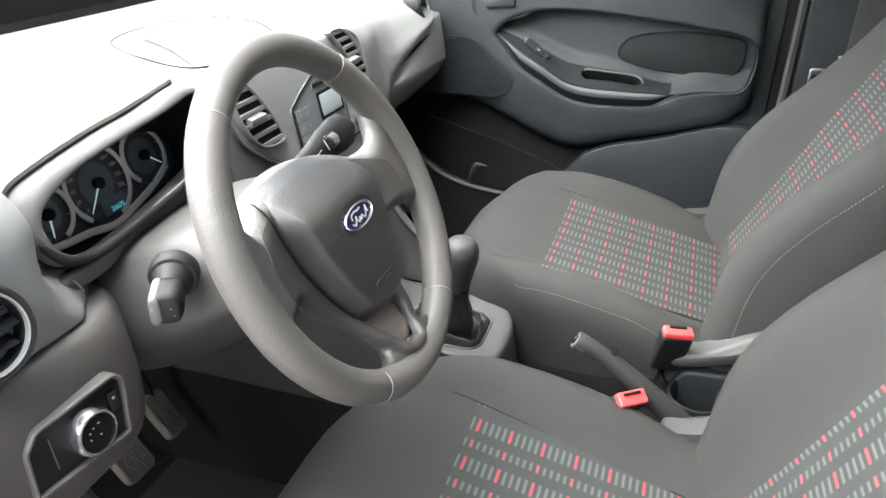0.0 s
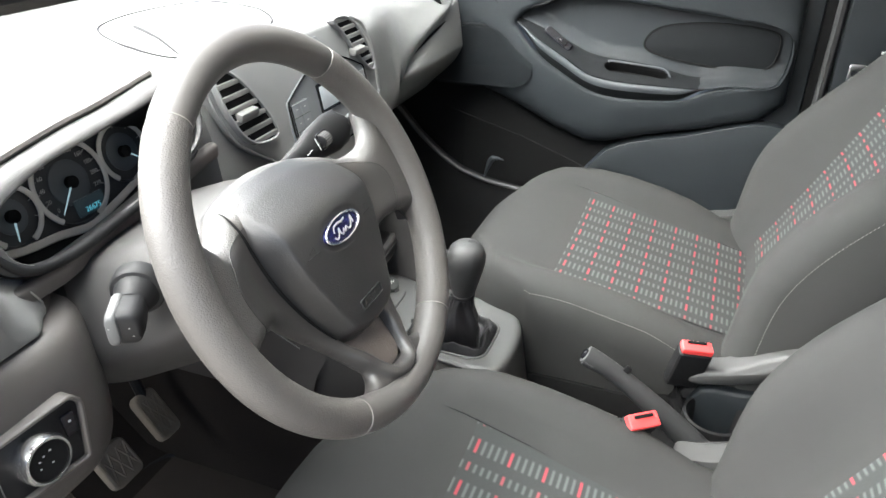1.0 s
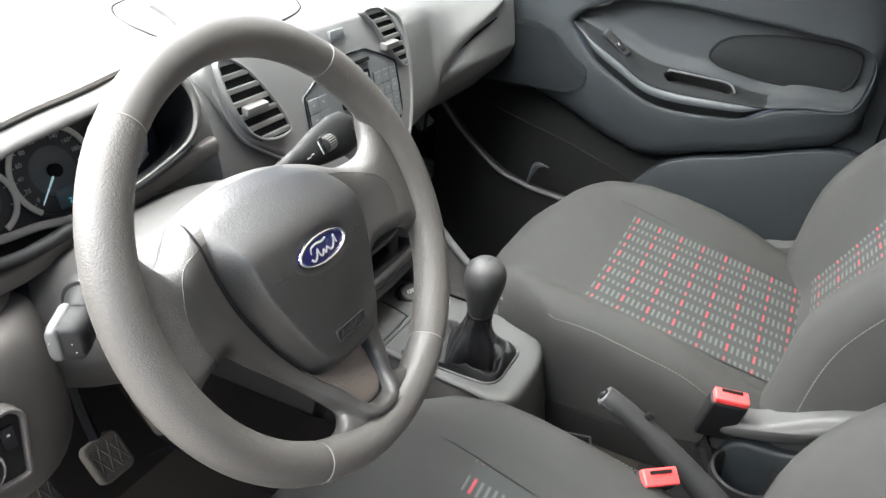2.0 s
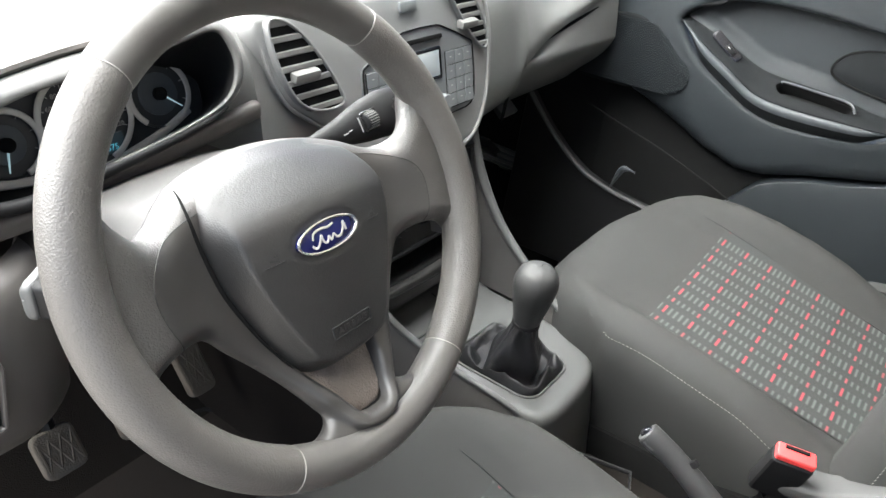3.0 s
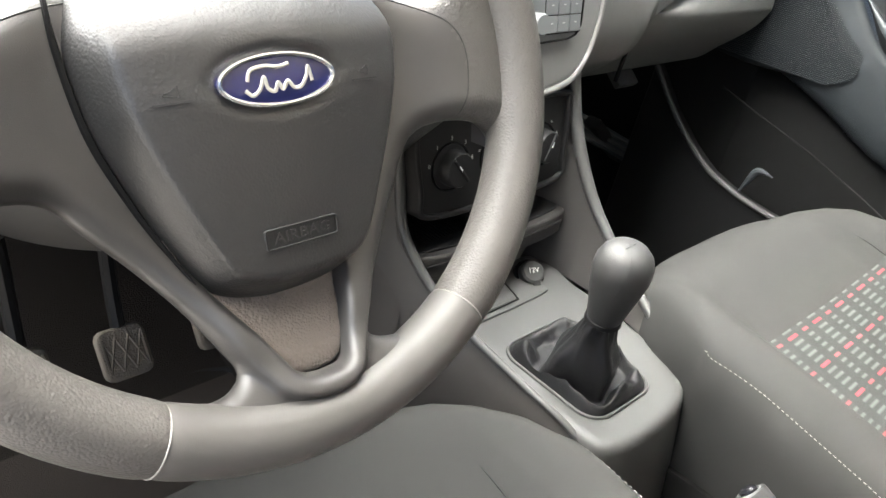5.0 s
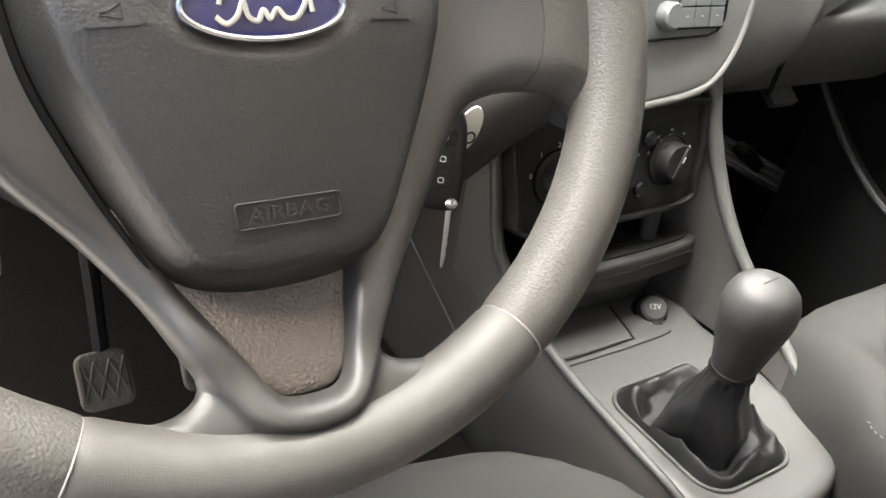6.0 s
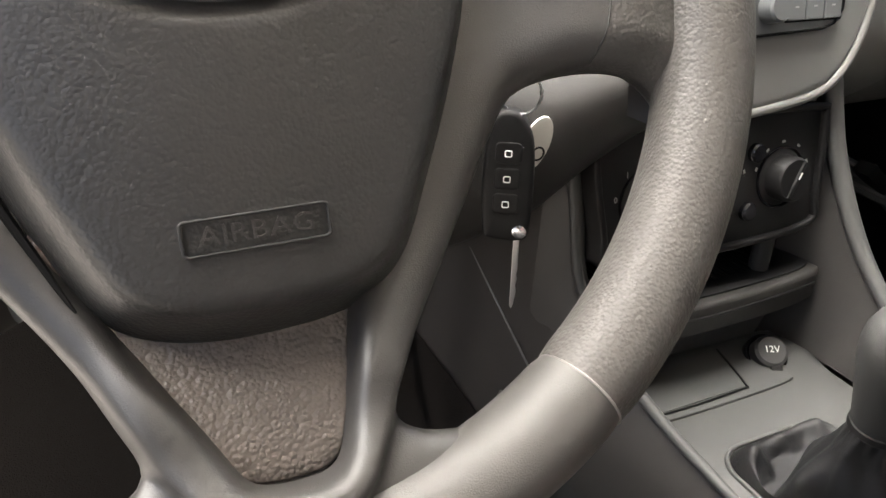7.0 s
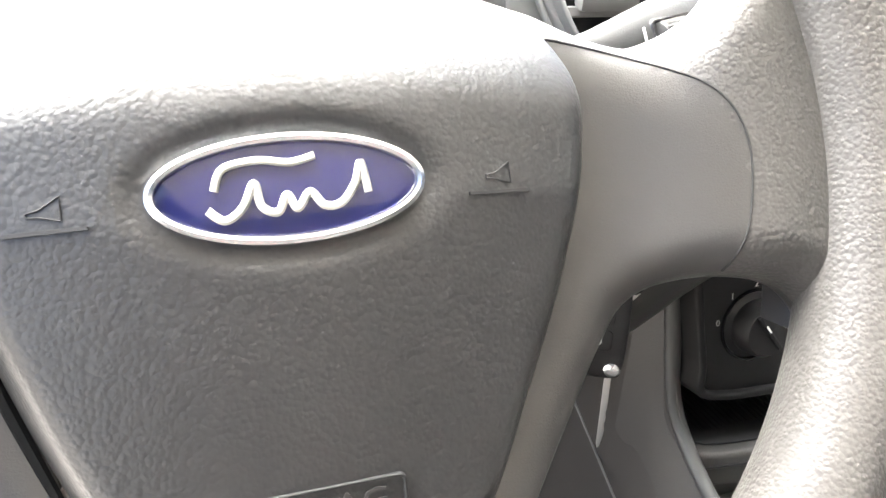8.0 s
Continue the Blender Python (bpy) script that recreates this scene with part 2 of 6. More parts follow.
def loft(bm, rings, loop=True, ends=True, around=False):
    """Quads between rings of equal length. loop: each ring is closed; around: the last ring joins the first."""
    rows = [[bm.verts.new(p) for p in r] for r in rings]
    n = len(rows[0])
    pairs = list(zip(rows, rows[1:])) + ([(rows[-1], rows[0])] if around else [])
    for a, b in pairs:
        for i in range(n if loop else n - 1):
            j = (i + 1) % n
            bm.faces.new((a[i], a[j], b[j], b[i]))
    if ends and loop and not around:
        bm.faces.new(rows[0])
        bm.faces.new(rows[-1][::-1])
    return rows


def inset2d(pts, d):
    """The closed outline pts moved inwards by d (metres)."""
    n = len(pts)
    area = sum(pts[i][0] * pts[(i + 1) % n][1] - pts[(i + 1) % n][0] * pts[i][1] for i in range(n))
    s = 1 if area > 0 else -1
    out = []
    for i in range(n):
        t = (Vector(pts[(i + 1) % n][:2]) - Vector(pts[i - 1][:2]))
        t = t.normalized() if t.length > 1e-9 else Vector((1, 0))
        out.append(Vector((pts[i][0] - s * t.y * d, pts[i][1] + s * t.x * d)))
    return out


def plate(outline, m, depth=0.01, r=0.003, dome=0.0, height=None, rings=5, bm=None):
    """A moulded plate: the outline in the plane of m, its face along m's +z, with a rounded edge and a slightly domed face."""
    bm = bm or bmesh.new()
    o = [Vector(p[:2]) for p in outline]
    c = sum(o, Vector((0, 0))) / len(o)
    h = height or (lambda u, v: 0.0)
    out = []

    def ring(pp, w):
        out.append([m @ Vector((p.x, p.y, w + h(p.x, p.y))) for p in pp])
    ring(o, -depth - r)
    for k in range(4):
        a = math.pi / 2 * k / 3
        ring(inset2d(o, r * (1 - math.cos(a))), -r + r * math.sin(a))
    q = inset2d(o, r)
    for k in range(1, rings):
        s = 1 - k / rings
        ring([c + (p - c) * s for p in q], dome * (1 - s * s))
    rows = loft(bm, out, ends=False)
    bm.faces.new(rows[0][::-1])
    mid = bm.verts.new(m @ Vector((c.x, c.y, dome + h(c.x, c.y))))
    for i in range(len(rows[-1])):
        bm.faces.new((rows[-1][i], rows[-1][(i + 1) % len(o)], mid))
    return bm


def frame_ring(outer, inner, m, depth=0.006, r=0.0015, bm=None):
    """A frame between two outlines of equal length, rounded on its face."""
    bm = bm or bmesh.new()
    O, I = [Vector(p[:2]) for p in outer], [Vector(p[:2]) for p in inner]
    out = []
    for t, w in ((0, -depth), (0, -r), (0.12, -r * 0.3), (0.3, 0), (0.7, 0), (0.88, -r * 0.3), (1, -r), (1, -depth)):
        out.append([m @ Vector((*(a.lerp(b, t)), w)) for a, b in zip(O, I)])
    loft(bm, out, around=True)
    return bm


def box(bm, size, m, r=0.002, seg=2):
    """A block with rounded edges, centred on m."""
    made = bmesh.ops.create_cube(bm, size=1.0, matrix=m @ Matrix.Diagonal((*size, 1)))
    if r:
        edges = {e for v in made["verts"] for e in v.link_edges}
        bmesh.ops.bevel(bm, geom=list(edges), offset=r, segments=seg, profile=0.6, affect='EDGES')
    return bm


def lathe(bm, profile, m, n=32, ends=False):
    """A turned body: profile of (radius, height) along m's z."""
    out = []
    for rad, z in profile:
        out.append([m @ Vector((max(rad, 1e-5) * math.cos(2 * math.pi * i / n), max(rad, 1e-5) * math.sin(2 * math.pi * i / n), z)) for i in range(n)])
    loft(bm, out, ends=ends)
    return bm


def tube(bm, path, radius, n=10, closed=False, flat=1.0, up=(0, 0, 1), ends=True):
    """A rod along path; radius a number or a function of 0..1."""
    P = [Vector(p) for p in path]
    k = len(P)
    rings = []
    for i, p in enumerate(P):
        a, b = (P[i - 1], P[(i + 1) % k]) if closed else (P[max(i - 1, 0)], P[min(i + 1, k - 1)])
        t = (b - a).normalized()
        s = t.cross(Vector(up))
        s = s.normalized() if s.length > 1e-6 else Vector((1, 0, 0))
        q = s.cross(t)
        rad = radius(i / max(k - 1, 1)) if callable(radius) else radius
        rings.append([p + s * rad * math.cos(2 * math.pi * j / n) + q * rad * flat * math.sin(2 * math.pi * j / n) for j in range(n)])
    loft(bm, rings, around=closed, ends=ends)
    return bm


def rounded(w, h, r, n=5):
    """A rounded rectangle outline round the origin."""
    out = []
    for cx, cy, a0 in ((w / 2 - r, h / 2 - r, 0), (-w / 2 + r, h / 2 - r, 90), (-w / 2 + r, -h / 2 + r, 180), (w / 2 - r, -h / 2 + r, 270)):
        for k in range(n + 1):
            a = radians(a0 + 90 * k / n)
            out.append(Vector((cx + r * math.cos(a), cy + r * math.sin(a))))
    return out


def ellipse(a, b, n=48, cx=0, cy=0):
    return [Vector((cx + a * math.cos(2 * math.pi * i / n), cy + b * math.sin(2 * math.pi * i / n))) for i in range(n)]


def resample(pts, n):
    """The closed outline pts as n points at even steps."""
    P = [Vector(p[:2]) for p in pts]
    d = [0.0]
    for i in range(len(P)):
        d.append(d[-1] + (P[(i + 1) % len(P)] - P[i]).length)
    out, j = [], 0
    for k in range(n):
        s = d[-1] * k / n
        while d[j + 1] < s:
            j += 1
        t = (s - d[j]) / max(d[j + 1] - d[j], 1e-9)
        out.append(P[j].lerp(P[(j + 1) % len(P)], t))
    return out


def lettering(name, body, size, m, material, parent, label=""):
    """Raised characters in the built-in font, centred on m, read from its +z."""
    cu = bpy.data.curves.new(name, 'FONT')
    cu.body, cu.size, cu.extrude = body, size, 0.0002
    cu.align_x, cu.align_y = 'CENTER', 'CENTER'
    cu.resolution_u = 2
    tmp = bpy.data.objects.new(name, cu)
    me = bpy.data.meshes.new_from_object(tmp)
    bpy.data.objects.remove(tmp)
    bm = bmesh.new()
    bm.from_mesh(me)
    bpy.data.meshes.remove(me)
    bm.transform(m)
    return part(name, bm, material, parent, label)


def facing(at, normal, up=(0, 0, 1)):
    """A plane at a place: +z along normal, +y as near to up as can be."""
    z = Vector(normal).normalized()
    x = Vector(up).cross(z).normalized()
    y = z.cross(x)
    return Matrix.Translation(at) @ Matrix((x, y, z)).transposed().to_4x4()


def edge_distance(pts, outline):
    """How far each of pts lies from the closed outline, and whether it is inside."""
    P = np.array([p[:2] for p in pts])
    A = np.array([p[:2] for p in outline])
    B = np.roll(A, -1, axis=0)
    best = np.full(len(P), 9.0)
    inside = np.zeros(len(P), bool)
    for a, b in zip(A, B):
        d = b - a
        t = np.clip(((P - a) @ d) / max(d @ d, 1e-12), 0, 1)
        best = np.minimum(best, np.linalg.norm(P - a - t[:, None] * d, axis=1))
        if a[1] != b[1]:
            inside ^= ((a[1] > P[:, 1]) != (b[1] > P[:, 1])) & (P[:, 0] < a[0] + (P[:, 1] - a[1]) * d[0] / d[1])
    return best, inside


def sheet(outline, m, height, drop, insets, step=0.004, lines=(), skirt=(), holes=(), more=(), relief=None):
    """A moulded skin over the outline in the plane of m: its height at (u, v), less drop(distance from the edge, u, v).
    lines are creases kept as edges, more are places to refine, relief adds to the height; skirt gives (inset, depth) of the rings below the edge; returns vertices in metres, faces and the flat places."""
    o = [Vector(p[:2]) for p in outline]
    pts, edges = list(o), [(i, (i + 1) % len(o)) for i in range(len(o))]
    for line in lines:
        k = len(pts)
        pts += [Vector(p[:2]) for p in line]
        edges += [(k + i, k + i + 1) for i in range(len(line) - 1)]
    lo_u, hi_u = min(p.x for p in o), max(p.x for p in o)
    lo_v, hi_v = min(p.y for p in o), max(p.y for p in o)
    extra = []
    for d in insets:
        ring = inset2d(o, d)
        far, ins = edge_distance(ring, o)
        extra += [p for p, f, i in zip(ring, far, ins) if i and f > 0.93 * d]
    grid = []
    for a in range(int((hi_v - lo_v) / step) + 1):
        for b in range(int((hi_u - lo_u) / step) + 1):
            grid.append(Vector((lo_u + (b + 0.5 * (a % 2)) * step, lo_v + a * step)))
    far, ins = edge_distance(grid, o)
    extra += [p for p, f, i in zip(grid, far, ins) if i and f > max(insets) + 0.4 * step]
    if len(more):
        far, ins = edge_distance(more, o)
        extra += [Vector(p[:2]) for p, f, i in zip(more, far, ins) if i and f > 0.0012]
    if lines:
        near = np.array([p[:2] for line in lines for p in line])
        extra = [p for p in extra if np.min(np.hypot(near[:, 0] - p.x, near[:, 1] - p.y)) > 0.0005]
    cdt = delaunay_2d_cdt(pts + extra, edges, [], 1, 1e-6)
    flat, faces = cdt[0], [tuple(f) for f in cdt[2]]
    far, ins = edge_distance(flat, o)
    rise = relief(flat) if relief else np.zeros(len(flat))
    co = [m @ Vector((p.x, p.y, height(p.x, p.y) + drop(f, p.x, p.y) + h)) for p, f, h in zip(flat, far, rise)]
    if holes:
        mids = [sum((flat[i] for i in f), Vector((0, 0))) / len(f) for f in faces]
        keep = np.ones(len(faces), bool)
        for h in holes:
            keep &= ~edge_distance(mids, h)[1]
        faces = [f for f, k in zip(faces, keep) if k]
    bm = bmesh.new()
    if skirt:
        rings = [[m @ Vector((p.x, p.y, height(p.x, p.y) + drop(0.0, p.x, p.y))) for p in o]]
        for d, w in skirt:
            rings.append([m @ Vector((q.x, q.y, height(p.x, p.y) + drop(0.0, p.x, p.y) - w)) for p, q in zip(o, inset2d(o, d))])
        loft(bm, rings, ends=False)
    return bm, co, faces, flat


def round_edge(d, r):
    """How far a rounded edge of radius r falls at a distance d from it."""
    t = min(1.0, max(0.0, 1 - d / r))
    return -r * (1 - math.sqrt(max(0.0, 1 - t * t)))


def skin(bm, co, faces):
    """Add the chosen faces of a sheet to a bmesh."""
    made = {}
    for f in faces:
        for i in f:
            if i not in made:
                made[i] = bm.verts.new(co[i])
        bm.faces.new([made[i] for i in f])
    bmesh.ops.remove_doubles(bm, verts=bm.verts, dist=1e-5)
    return bm


def smooth01(t):
    t = min(1.0, max(0.0, t))
    return t * t * (3 - 2 * t)


# ---- shell of the car ----
ground = part("ground", box(bmesh.new(), (400, 400, 0.1), pose(0, 0, -0.33), 0), M_GROUND)
tagged(ground, "warm brown paved ground outside the car", "ground", kind="structure")

floor = thing("floor", (0, 0, 0), "dark carpeted car floor with a raised tunnel", "car floor", kind="structure")
bm = bmesh.new()
rows = []
for y, z in ((-1.3, 0.10), (-0.62, 0.09), (-0.55, 0.03), (0.42, 0.03), (0.52, 0.05), (0.64, 0.17), (0.74, 0.36), (0.76, 0.72)):
    rows.append([(x, y, z + (0.14 if abs(x - 0.03) < 0.07 and z < 0.3 else 0)) for x in (-0.70, -0.45, -0.12, -0.05, -0.03, 0.03, 0.09, 0.11, 0.18, 0.45, 0.74)])
loft(bm, rows, loop=False)
part("carpet", bm, M_CARPET, floor)
bm = bmesh.new()
box(bm, (0.10, 2.2, 0.17), pose(-0.74, -0.2, 0.0), 0.02, 3)
part("door_sill", bm, M_DARK, floor, "black plastic sill strip")
bm = bmesh.new()
box(bm, (1.5, 0.03, 0.9), pose(0, 0.79, 0.35), 0)
part("firewall", bm, M_DARK, floor)

mat_thing = thing("floor_mat", (-0.36, 0.15, 0.03), "dark grey felt driver floor mat with bound edge", "floor mat")
o = resample(spline([(-0.60, -0.10), (-0.62, 0.32), (-0.57, 0.47), (-0.36, 0.50), (-0.15, 0.49), (-0.105, 0.42), (-0.10, 0.25), (-0.105, -0.10), (-0.36, -0.13)], 6), 60)
part("mat_body", plate(o, pose(0, 0, 0.040), 0.005, 0.003, 0.0), M_MAT, mat_thing)
bm = bmesh.new()
tube(bm, [(p.x, p.y, 0.041) for p in o], 0.004, 6, closed=True)
part("bound_edge", bm, M_BLACK, mat_thing)

roof = thing("ceiling", (0, -0.2, 1.2), "pale felt headliner under a car roof", "headliner", kind="structure")
bm = bmesh.new()
rows = []
for y, z, hw in ((0.02, 1.095, 0.54), (-0.08, 1.135, 0.56), (-0.20, 1.155, 0.56), (-0.35, 1.17, 0.56), (-0.6, 1.175, 0.56), (-1.1, 1.12, 0.53), (-1.35, 1.06, 0.5)):
    rows.append([(x * hw, y, z - 0.06 * abs(x) ** 3) for x in (-1, -0.8, -0.4, 0, 0.4, 0.8, 1)])
loft(bm, rows, loop=False)
bmesh.ops.solidify(bm, geom=bm.faces[:], thickness=-0.05)
part("headliner", bm, M_LINER, roof)

screen = thing("windshield", (0, 0.6, 0.9), "clear raked windshield with black border band", "windshield", kind="structure")
bm = bmesh.new()
rows = []
for t in (0, 0.25, 0.5, 0.75, 1):
    y, z, hw = 0.95 + (0.03 - 0.95) * t, 0.69 + (1.10 - 0.69) * t + 0.03 * math.sin(math.pi * t), 0.70 + (0.52 - 0.70) * t
    rows.append([(x * hw, y - 0.10 * x * x, z) for x in (-1, -0.6, -0.2, 0.2, 0.6, 1)])
loft(bm, rows, loop=False)
bmesh.ops.solidify(bm, geom=bm.faces[:], thickness=0.004)
pane = part("pane", bm, M_GLASS, screen)
pane.visible_shadow = False
bm = bmesh.new()
for s in (-1, 1):
    tube(bm, [(s * 0.72, 0.86, 0.68), (s * 0.635, 0.46, 0.92), (s * 0.55, 0.01, 1.09)], 0.030, 8)
part("pillar_cover", bm, M_LINER, screen, "pale plastic windshield pillar covers")
bm = bmesh.new()
box(bm, (1.4, 0.05, 0.012), pose(0, 0.945, 0.664), 0.004)
part("border_band", bm, M_GLOSS, screen, "black ceramic border band")

bonnet = thing("bonnet", (0, 1.4, 0.66), "pale painted car bonnet beyond the windshield", "car bonnet", kind="structure")
bm = bmesh.new()
rows = []
for y, z in ((1.0, 0.668), (1.25, 0.668), (1.55, 0.645), (1.78, 0.585), (1.90, 0.45), (1.94, 0.25)):
    rows.append([(x * 0.74, y - 0.1 * x * x, z + 0.012 - 0.03 * x * x) for x in (-1, -0.7, -0.35, 0, 0.35, 0.7, 1)])
loft(bm, rows, loop=False)
part("bonnet_skin", bm, M_PAINT, bonnet)
for s, y0 in ((-0.55, 0.97), (0.05, 0.985)):
    bm = bmesh.new()
    tube(bm, [(s, y0, 0.70), (s + 0.28, y0 - 0.01, 0.705), (s + 0.56, y0 - 0.03, 0.70)], 0.007, 6)
    part("wiper_blade", bm, M_RUBBER, bonnet, "black wiper blade")

# ---- side and rear windows, their tint assumed to limit light from the sides and rear ----
for nm, lab, quad in (("window_1", "unseen closed passenger door window, tinted to limit light", ((0.725, 0.62, 0.80), (0.725, -0.46, 0.80), (0.575, -0.46, 1.13), (0.575, 0.0, 1.09))),
                      ("window_2", "rear side window with assumed dark tint to limit light", ((0.735, -0.52, 0.80), (0.735, -1.34, 0.80), (0.56, -1.34, 1.10), (0.575, -0.52, 1.13))),
                      ("window_3", "rear side window with assumed dark tint to limit light", ((-0.735, -0.66, 0.80), (-0.735, -1.34, 0.80), (-0.56, -1.34, 1.10), (-0.575, -0.66, 1.13))),
                      ("window_4", "tailgate window with assumed dark tint to limit light", ((-0.70, -1.40, 0.78), (0.70, -1.40, 0.78), (0.52, -1.34, 1.08), (-0.52, -1.34, 1.08)))):
    win = thing(nm, quad[0], lab, "car window", kind="structure")
    bm = bmesh.new()
    bm.faces.new([bm.verts.new(q) for q in quad])
    bmesh.ops.solidify(bm, geom=bm.faces[:], thickness=0.004)
    part("pane", bm, M_DIM_PANE if nm == "window_1" else M_TINT, win)
    bm = bmesh.new()
    tube(bm, quad, 0.012, 8, closed=True)
    part("window_frame", bm, M_RUBBER, win)

# ---- dashboard ----
dash = thing("dashboard", (0.0, 0.4, 0.6), "grey grained plastic dashboard lit by the windshield", "dashboard")


def dash_profile(x):
    """Points (y, z) of the dashboard's skin at x, from the windshield round its front."""
    left = [(0.90, 0.685), (0.60, 0.725), (0.42, 0.742), (0.30, 0.738), (0.235, 0.726), (0.196, 0.697), (0.183, 0.66), (0.178, 0.625), (0.182, 0.603)]
    mid = [(0.90, 0.685), (0.60, 0.728), (0.42, 0.742), (0.335, 0.736), (0.275, 0.722), (0.245, 0.695), (0.232, 0.66), (0.225, 0.62), (0.222, 0.59)]
    right = [(0.90, 0.685), (0.62, 0.727), (0.47, 0.738), (0.39, 0.728), (0.335, 0.708), (0.298, 0.684), (0.276, 0.660), (0.262, 0.642), (0.262, 0.628)]
    if x < -0.5:
        return left
    if x < -0.16:
        t = (x + 0.5) / 0.34
        t = t * t * (3 - 2 * t)
        return [(a[0] + (b[0] - a[0]) * t, a[1] + (b[1] - a[1]) * t) for a, b in zip(left, mid)]
    if x < 0.20:
        return mid
    t = min(1, (x - 0.20) / 0.25)
    t = t * t * (3 - 2 * t)
    return [(a[0] + (b[0] - a[0]) * t, a[1] + (b[1] - a[1]) * t) for a, b in zip(mid, right)]


def pr_low(x):
    return dash_profile(x)[-1][1]


bm = bmesh.new()
rows = []
for i in range(93):
    x = -0.69 + 1.38 * i / 92
    side = max(0, abs(x) - 0.60) / 0.09
    well = smooth01((x + 0.522) / 0.02) * smooth01((-0.200 - x) / 0.02)
    pr = spline([(max(y + 0.04 * side * side, 0.308 * well), z - 0.006 * well * (0.29 < y < 0.5), 0) for y, z in dash_profile(x)], 5, closed=False)
    if x > 0.17:
        low = 0.47 + (0.596 + (x - 0.39) * 0.25 - 0.47) * smooth01((x - 0.305) / 0.022)
        k = 0.69 - low
        for q in pr:
            if q.y < 0.69:
                q.y = 0.69 - (0.69 - q.y) * k / 0.062 if x > 0.45 else 0.69 - (0.69 - q.y) * k / (0.69 - pr_low(x))
    if x > 0.17:
        for q in pr:
            q.x += 9.0 * max(0, 0.575 - q.y) ** 2
    rows.append([(x, p.x, p.y) for p in pr] + [(x, pr[-1].x + 0.03, pr[-1].y - 0.002), (x, 0.60, pr[-1].y)])
loft(bm, rows, loop=False)
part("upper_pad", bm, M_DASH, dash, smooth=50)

# face under the instrument hood: a broad part beside the vent, a narrow strip over the column
bm = bmesh.new()
rows = []
for i in range(19):
    x = -0.540 + 0.076 * i / 18
    k = smooth01((x + 0.528) / 0.034)
    e = 0.020 * smooth01((x + 0.500) / 0.030) + 0.020 * smooth01((x + 0.472) / 0.008) ** 2
    rows.append([(x, p.x + e, p.y) for p in spline([(0.199 + 0.022 * k, 0.668 - 0.030 * k, 0), (0.184 + 0.020 * k, 0.655 - 0.024 * k, 0), (0.1795 + 0.010 * k, 0.628 - 0.010 * k, 0), (0.1795 + 0.003 * k, 0.608, 0), (0.184, 0.6015, 0), (0.205, 0.6005, 0)], 4, closed=False)])
loft(bm, rows, loop=False)
part("left_face", bm, M_DASH, dash, "grained grey face beside the side vent", smooth=60)
bm = bmesh.new()
rows = []
for i in range(31):
    x = -0.492 + 0.277 * i / 30
    k = max(0.0, x + 0.445)
    yt, zt = 0.207 + 0.06 * k, 0.6305 + 0.115 * k
    rows.append([(x, p.x, p.y) for p in spline([(yt + 0.012, zt - 0.004, 0), (yt + 0.004, zt - 0.001, 0), (yt - 0.002, zt - 0.003, 0), (yt - 0.003, zt - 0.010, 0), (yt + 0.001, zt - 0.018, 0), (yt + 0.03, zt - 0.021, 0)], 4, closed=False)])
loft(bm, rows, loop=False)
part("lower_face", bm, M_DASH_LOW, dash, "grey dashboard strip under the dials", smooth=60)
bm = bmesh.new()
tube(bm, [(-0.4790, 0.2030, 0.6260), (-0.4750, 0.2030, 0.6190), (-0.4710, 0.2035, 0.6110)], 0.0008, 6)
part("face_seam", bm, M_SEAM, dash)

# lower half, driver's side beside the column
bm = bmesh.new()
rows = []
for i in range(25):
    x = -0.69 + 0.245 * i / 24
    e = max(0, (x + 0.50) / 0.055)
    pts = [(0.196, 0.601), (0.176, 0.598), (0.166, 0.580), (0.160, 0.545), (0.158, 0.51), (0.164, 0.475), (0.19, 0.452), (0.26, 0.44), (0.40, 0.44)]
    rows.append([(x, y + 0.03 * e * e, z) for y, z in ((p.x, p.y) for p in spline([(a, b, 0) for a, b in pts], 4, closed=False))])
loft(bm, rows, loop=False)
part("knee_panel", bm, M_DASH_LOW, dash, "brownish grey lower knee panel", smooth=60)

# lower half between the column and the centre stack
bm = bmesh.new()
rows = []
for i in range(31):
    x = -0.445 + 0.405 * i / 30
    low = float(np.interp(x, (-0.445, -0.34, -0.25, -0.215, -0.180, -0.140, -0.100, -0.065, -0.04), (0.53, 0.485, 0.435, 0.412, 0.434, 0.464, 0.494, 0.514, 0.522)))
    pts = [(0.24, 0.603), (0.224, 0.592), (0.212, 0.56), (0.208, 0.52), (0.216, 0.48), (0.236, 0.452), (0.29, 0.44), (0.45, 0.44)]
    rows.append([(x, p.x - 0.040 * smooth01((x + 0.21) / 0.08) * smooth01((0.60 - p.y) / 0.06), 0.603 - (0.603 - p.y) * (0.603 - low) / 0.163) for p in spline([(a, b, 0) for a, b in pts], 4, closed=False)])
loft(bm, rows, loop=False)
# shade below the dashboard is held in this darker tone
part("column_surround", bm, M_UNDER_SHADED, dash, smooth=60)

# glovebox under the passenger's pad
bm = bmesh.new()
rows = []
for i in range(25):
    x = 0.322 + 0.358 * i / 24
    e = max(0, 0.345 - x) / 0.023
    top = 0.592 + (x - 0.39) * 0.25
    pts = [(0.300, top + 0.003), (0.278, top), (0.267, top - 0.010), (0.256, 0.580), (0.2575, 0.562), (0.276, 0.532), (0.318, 0.492), (0.37, 0.452), (0.50, 0.43)]
    rows.append([(x, p.x + 0.012 * e * e, p.y) for p in spline([(a, b, 0) for a, b in pts], 4, closed=False)])
loft(bm, rows, loop=False)
part("glovebox_lid", bm, M_DASH, dash, "smooth grey glovebox lid", smooth=60)
bm = bmesh.new()
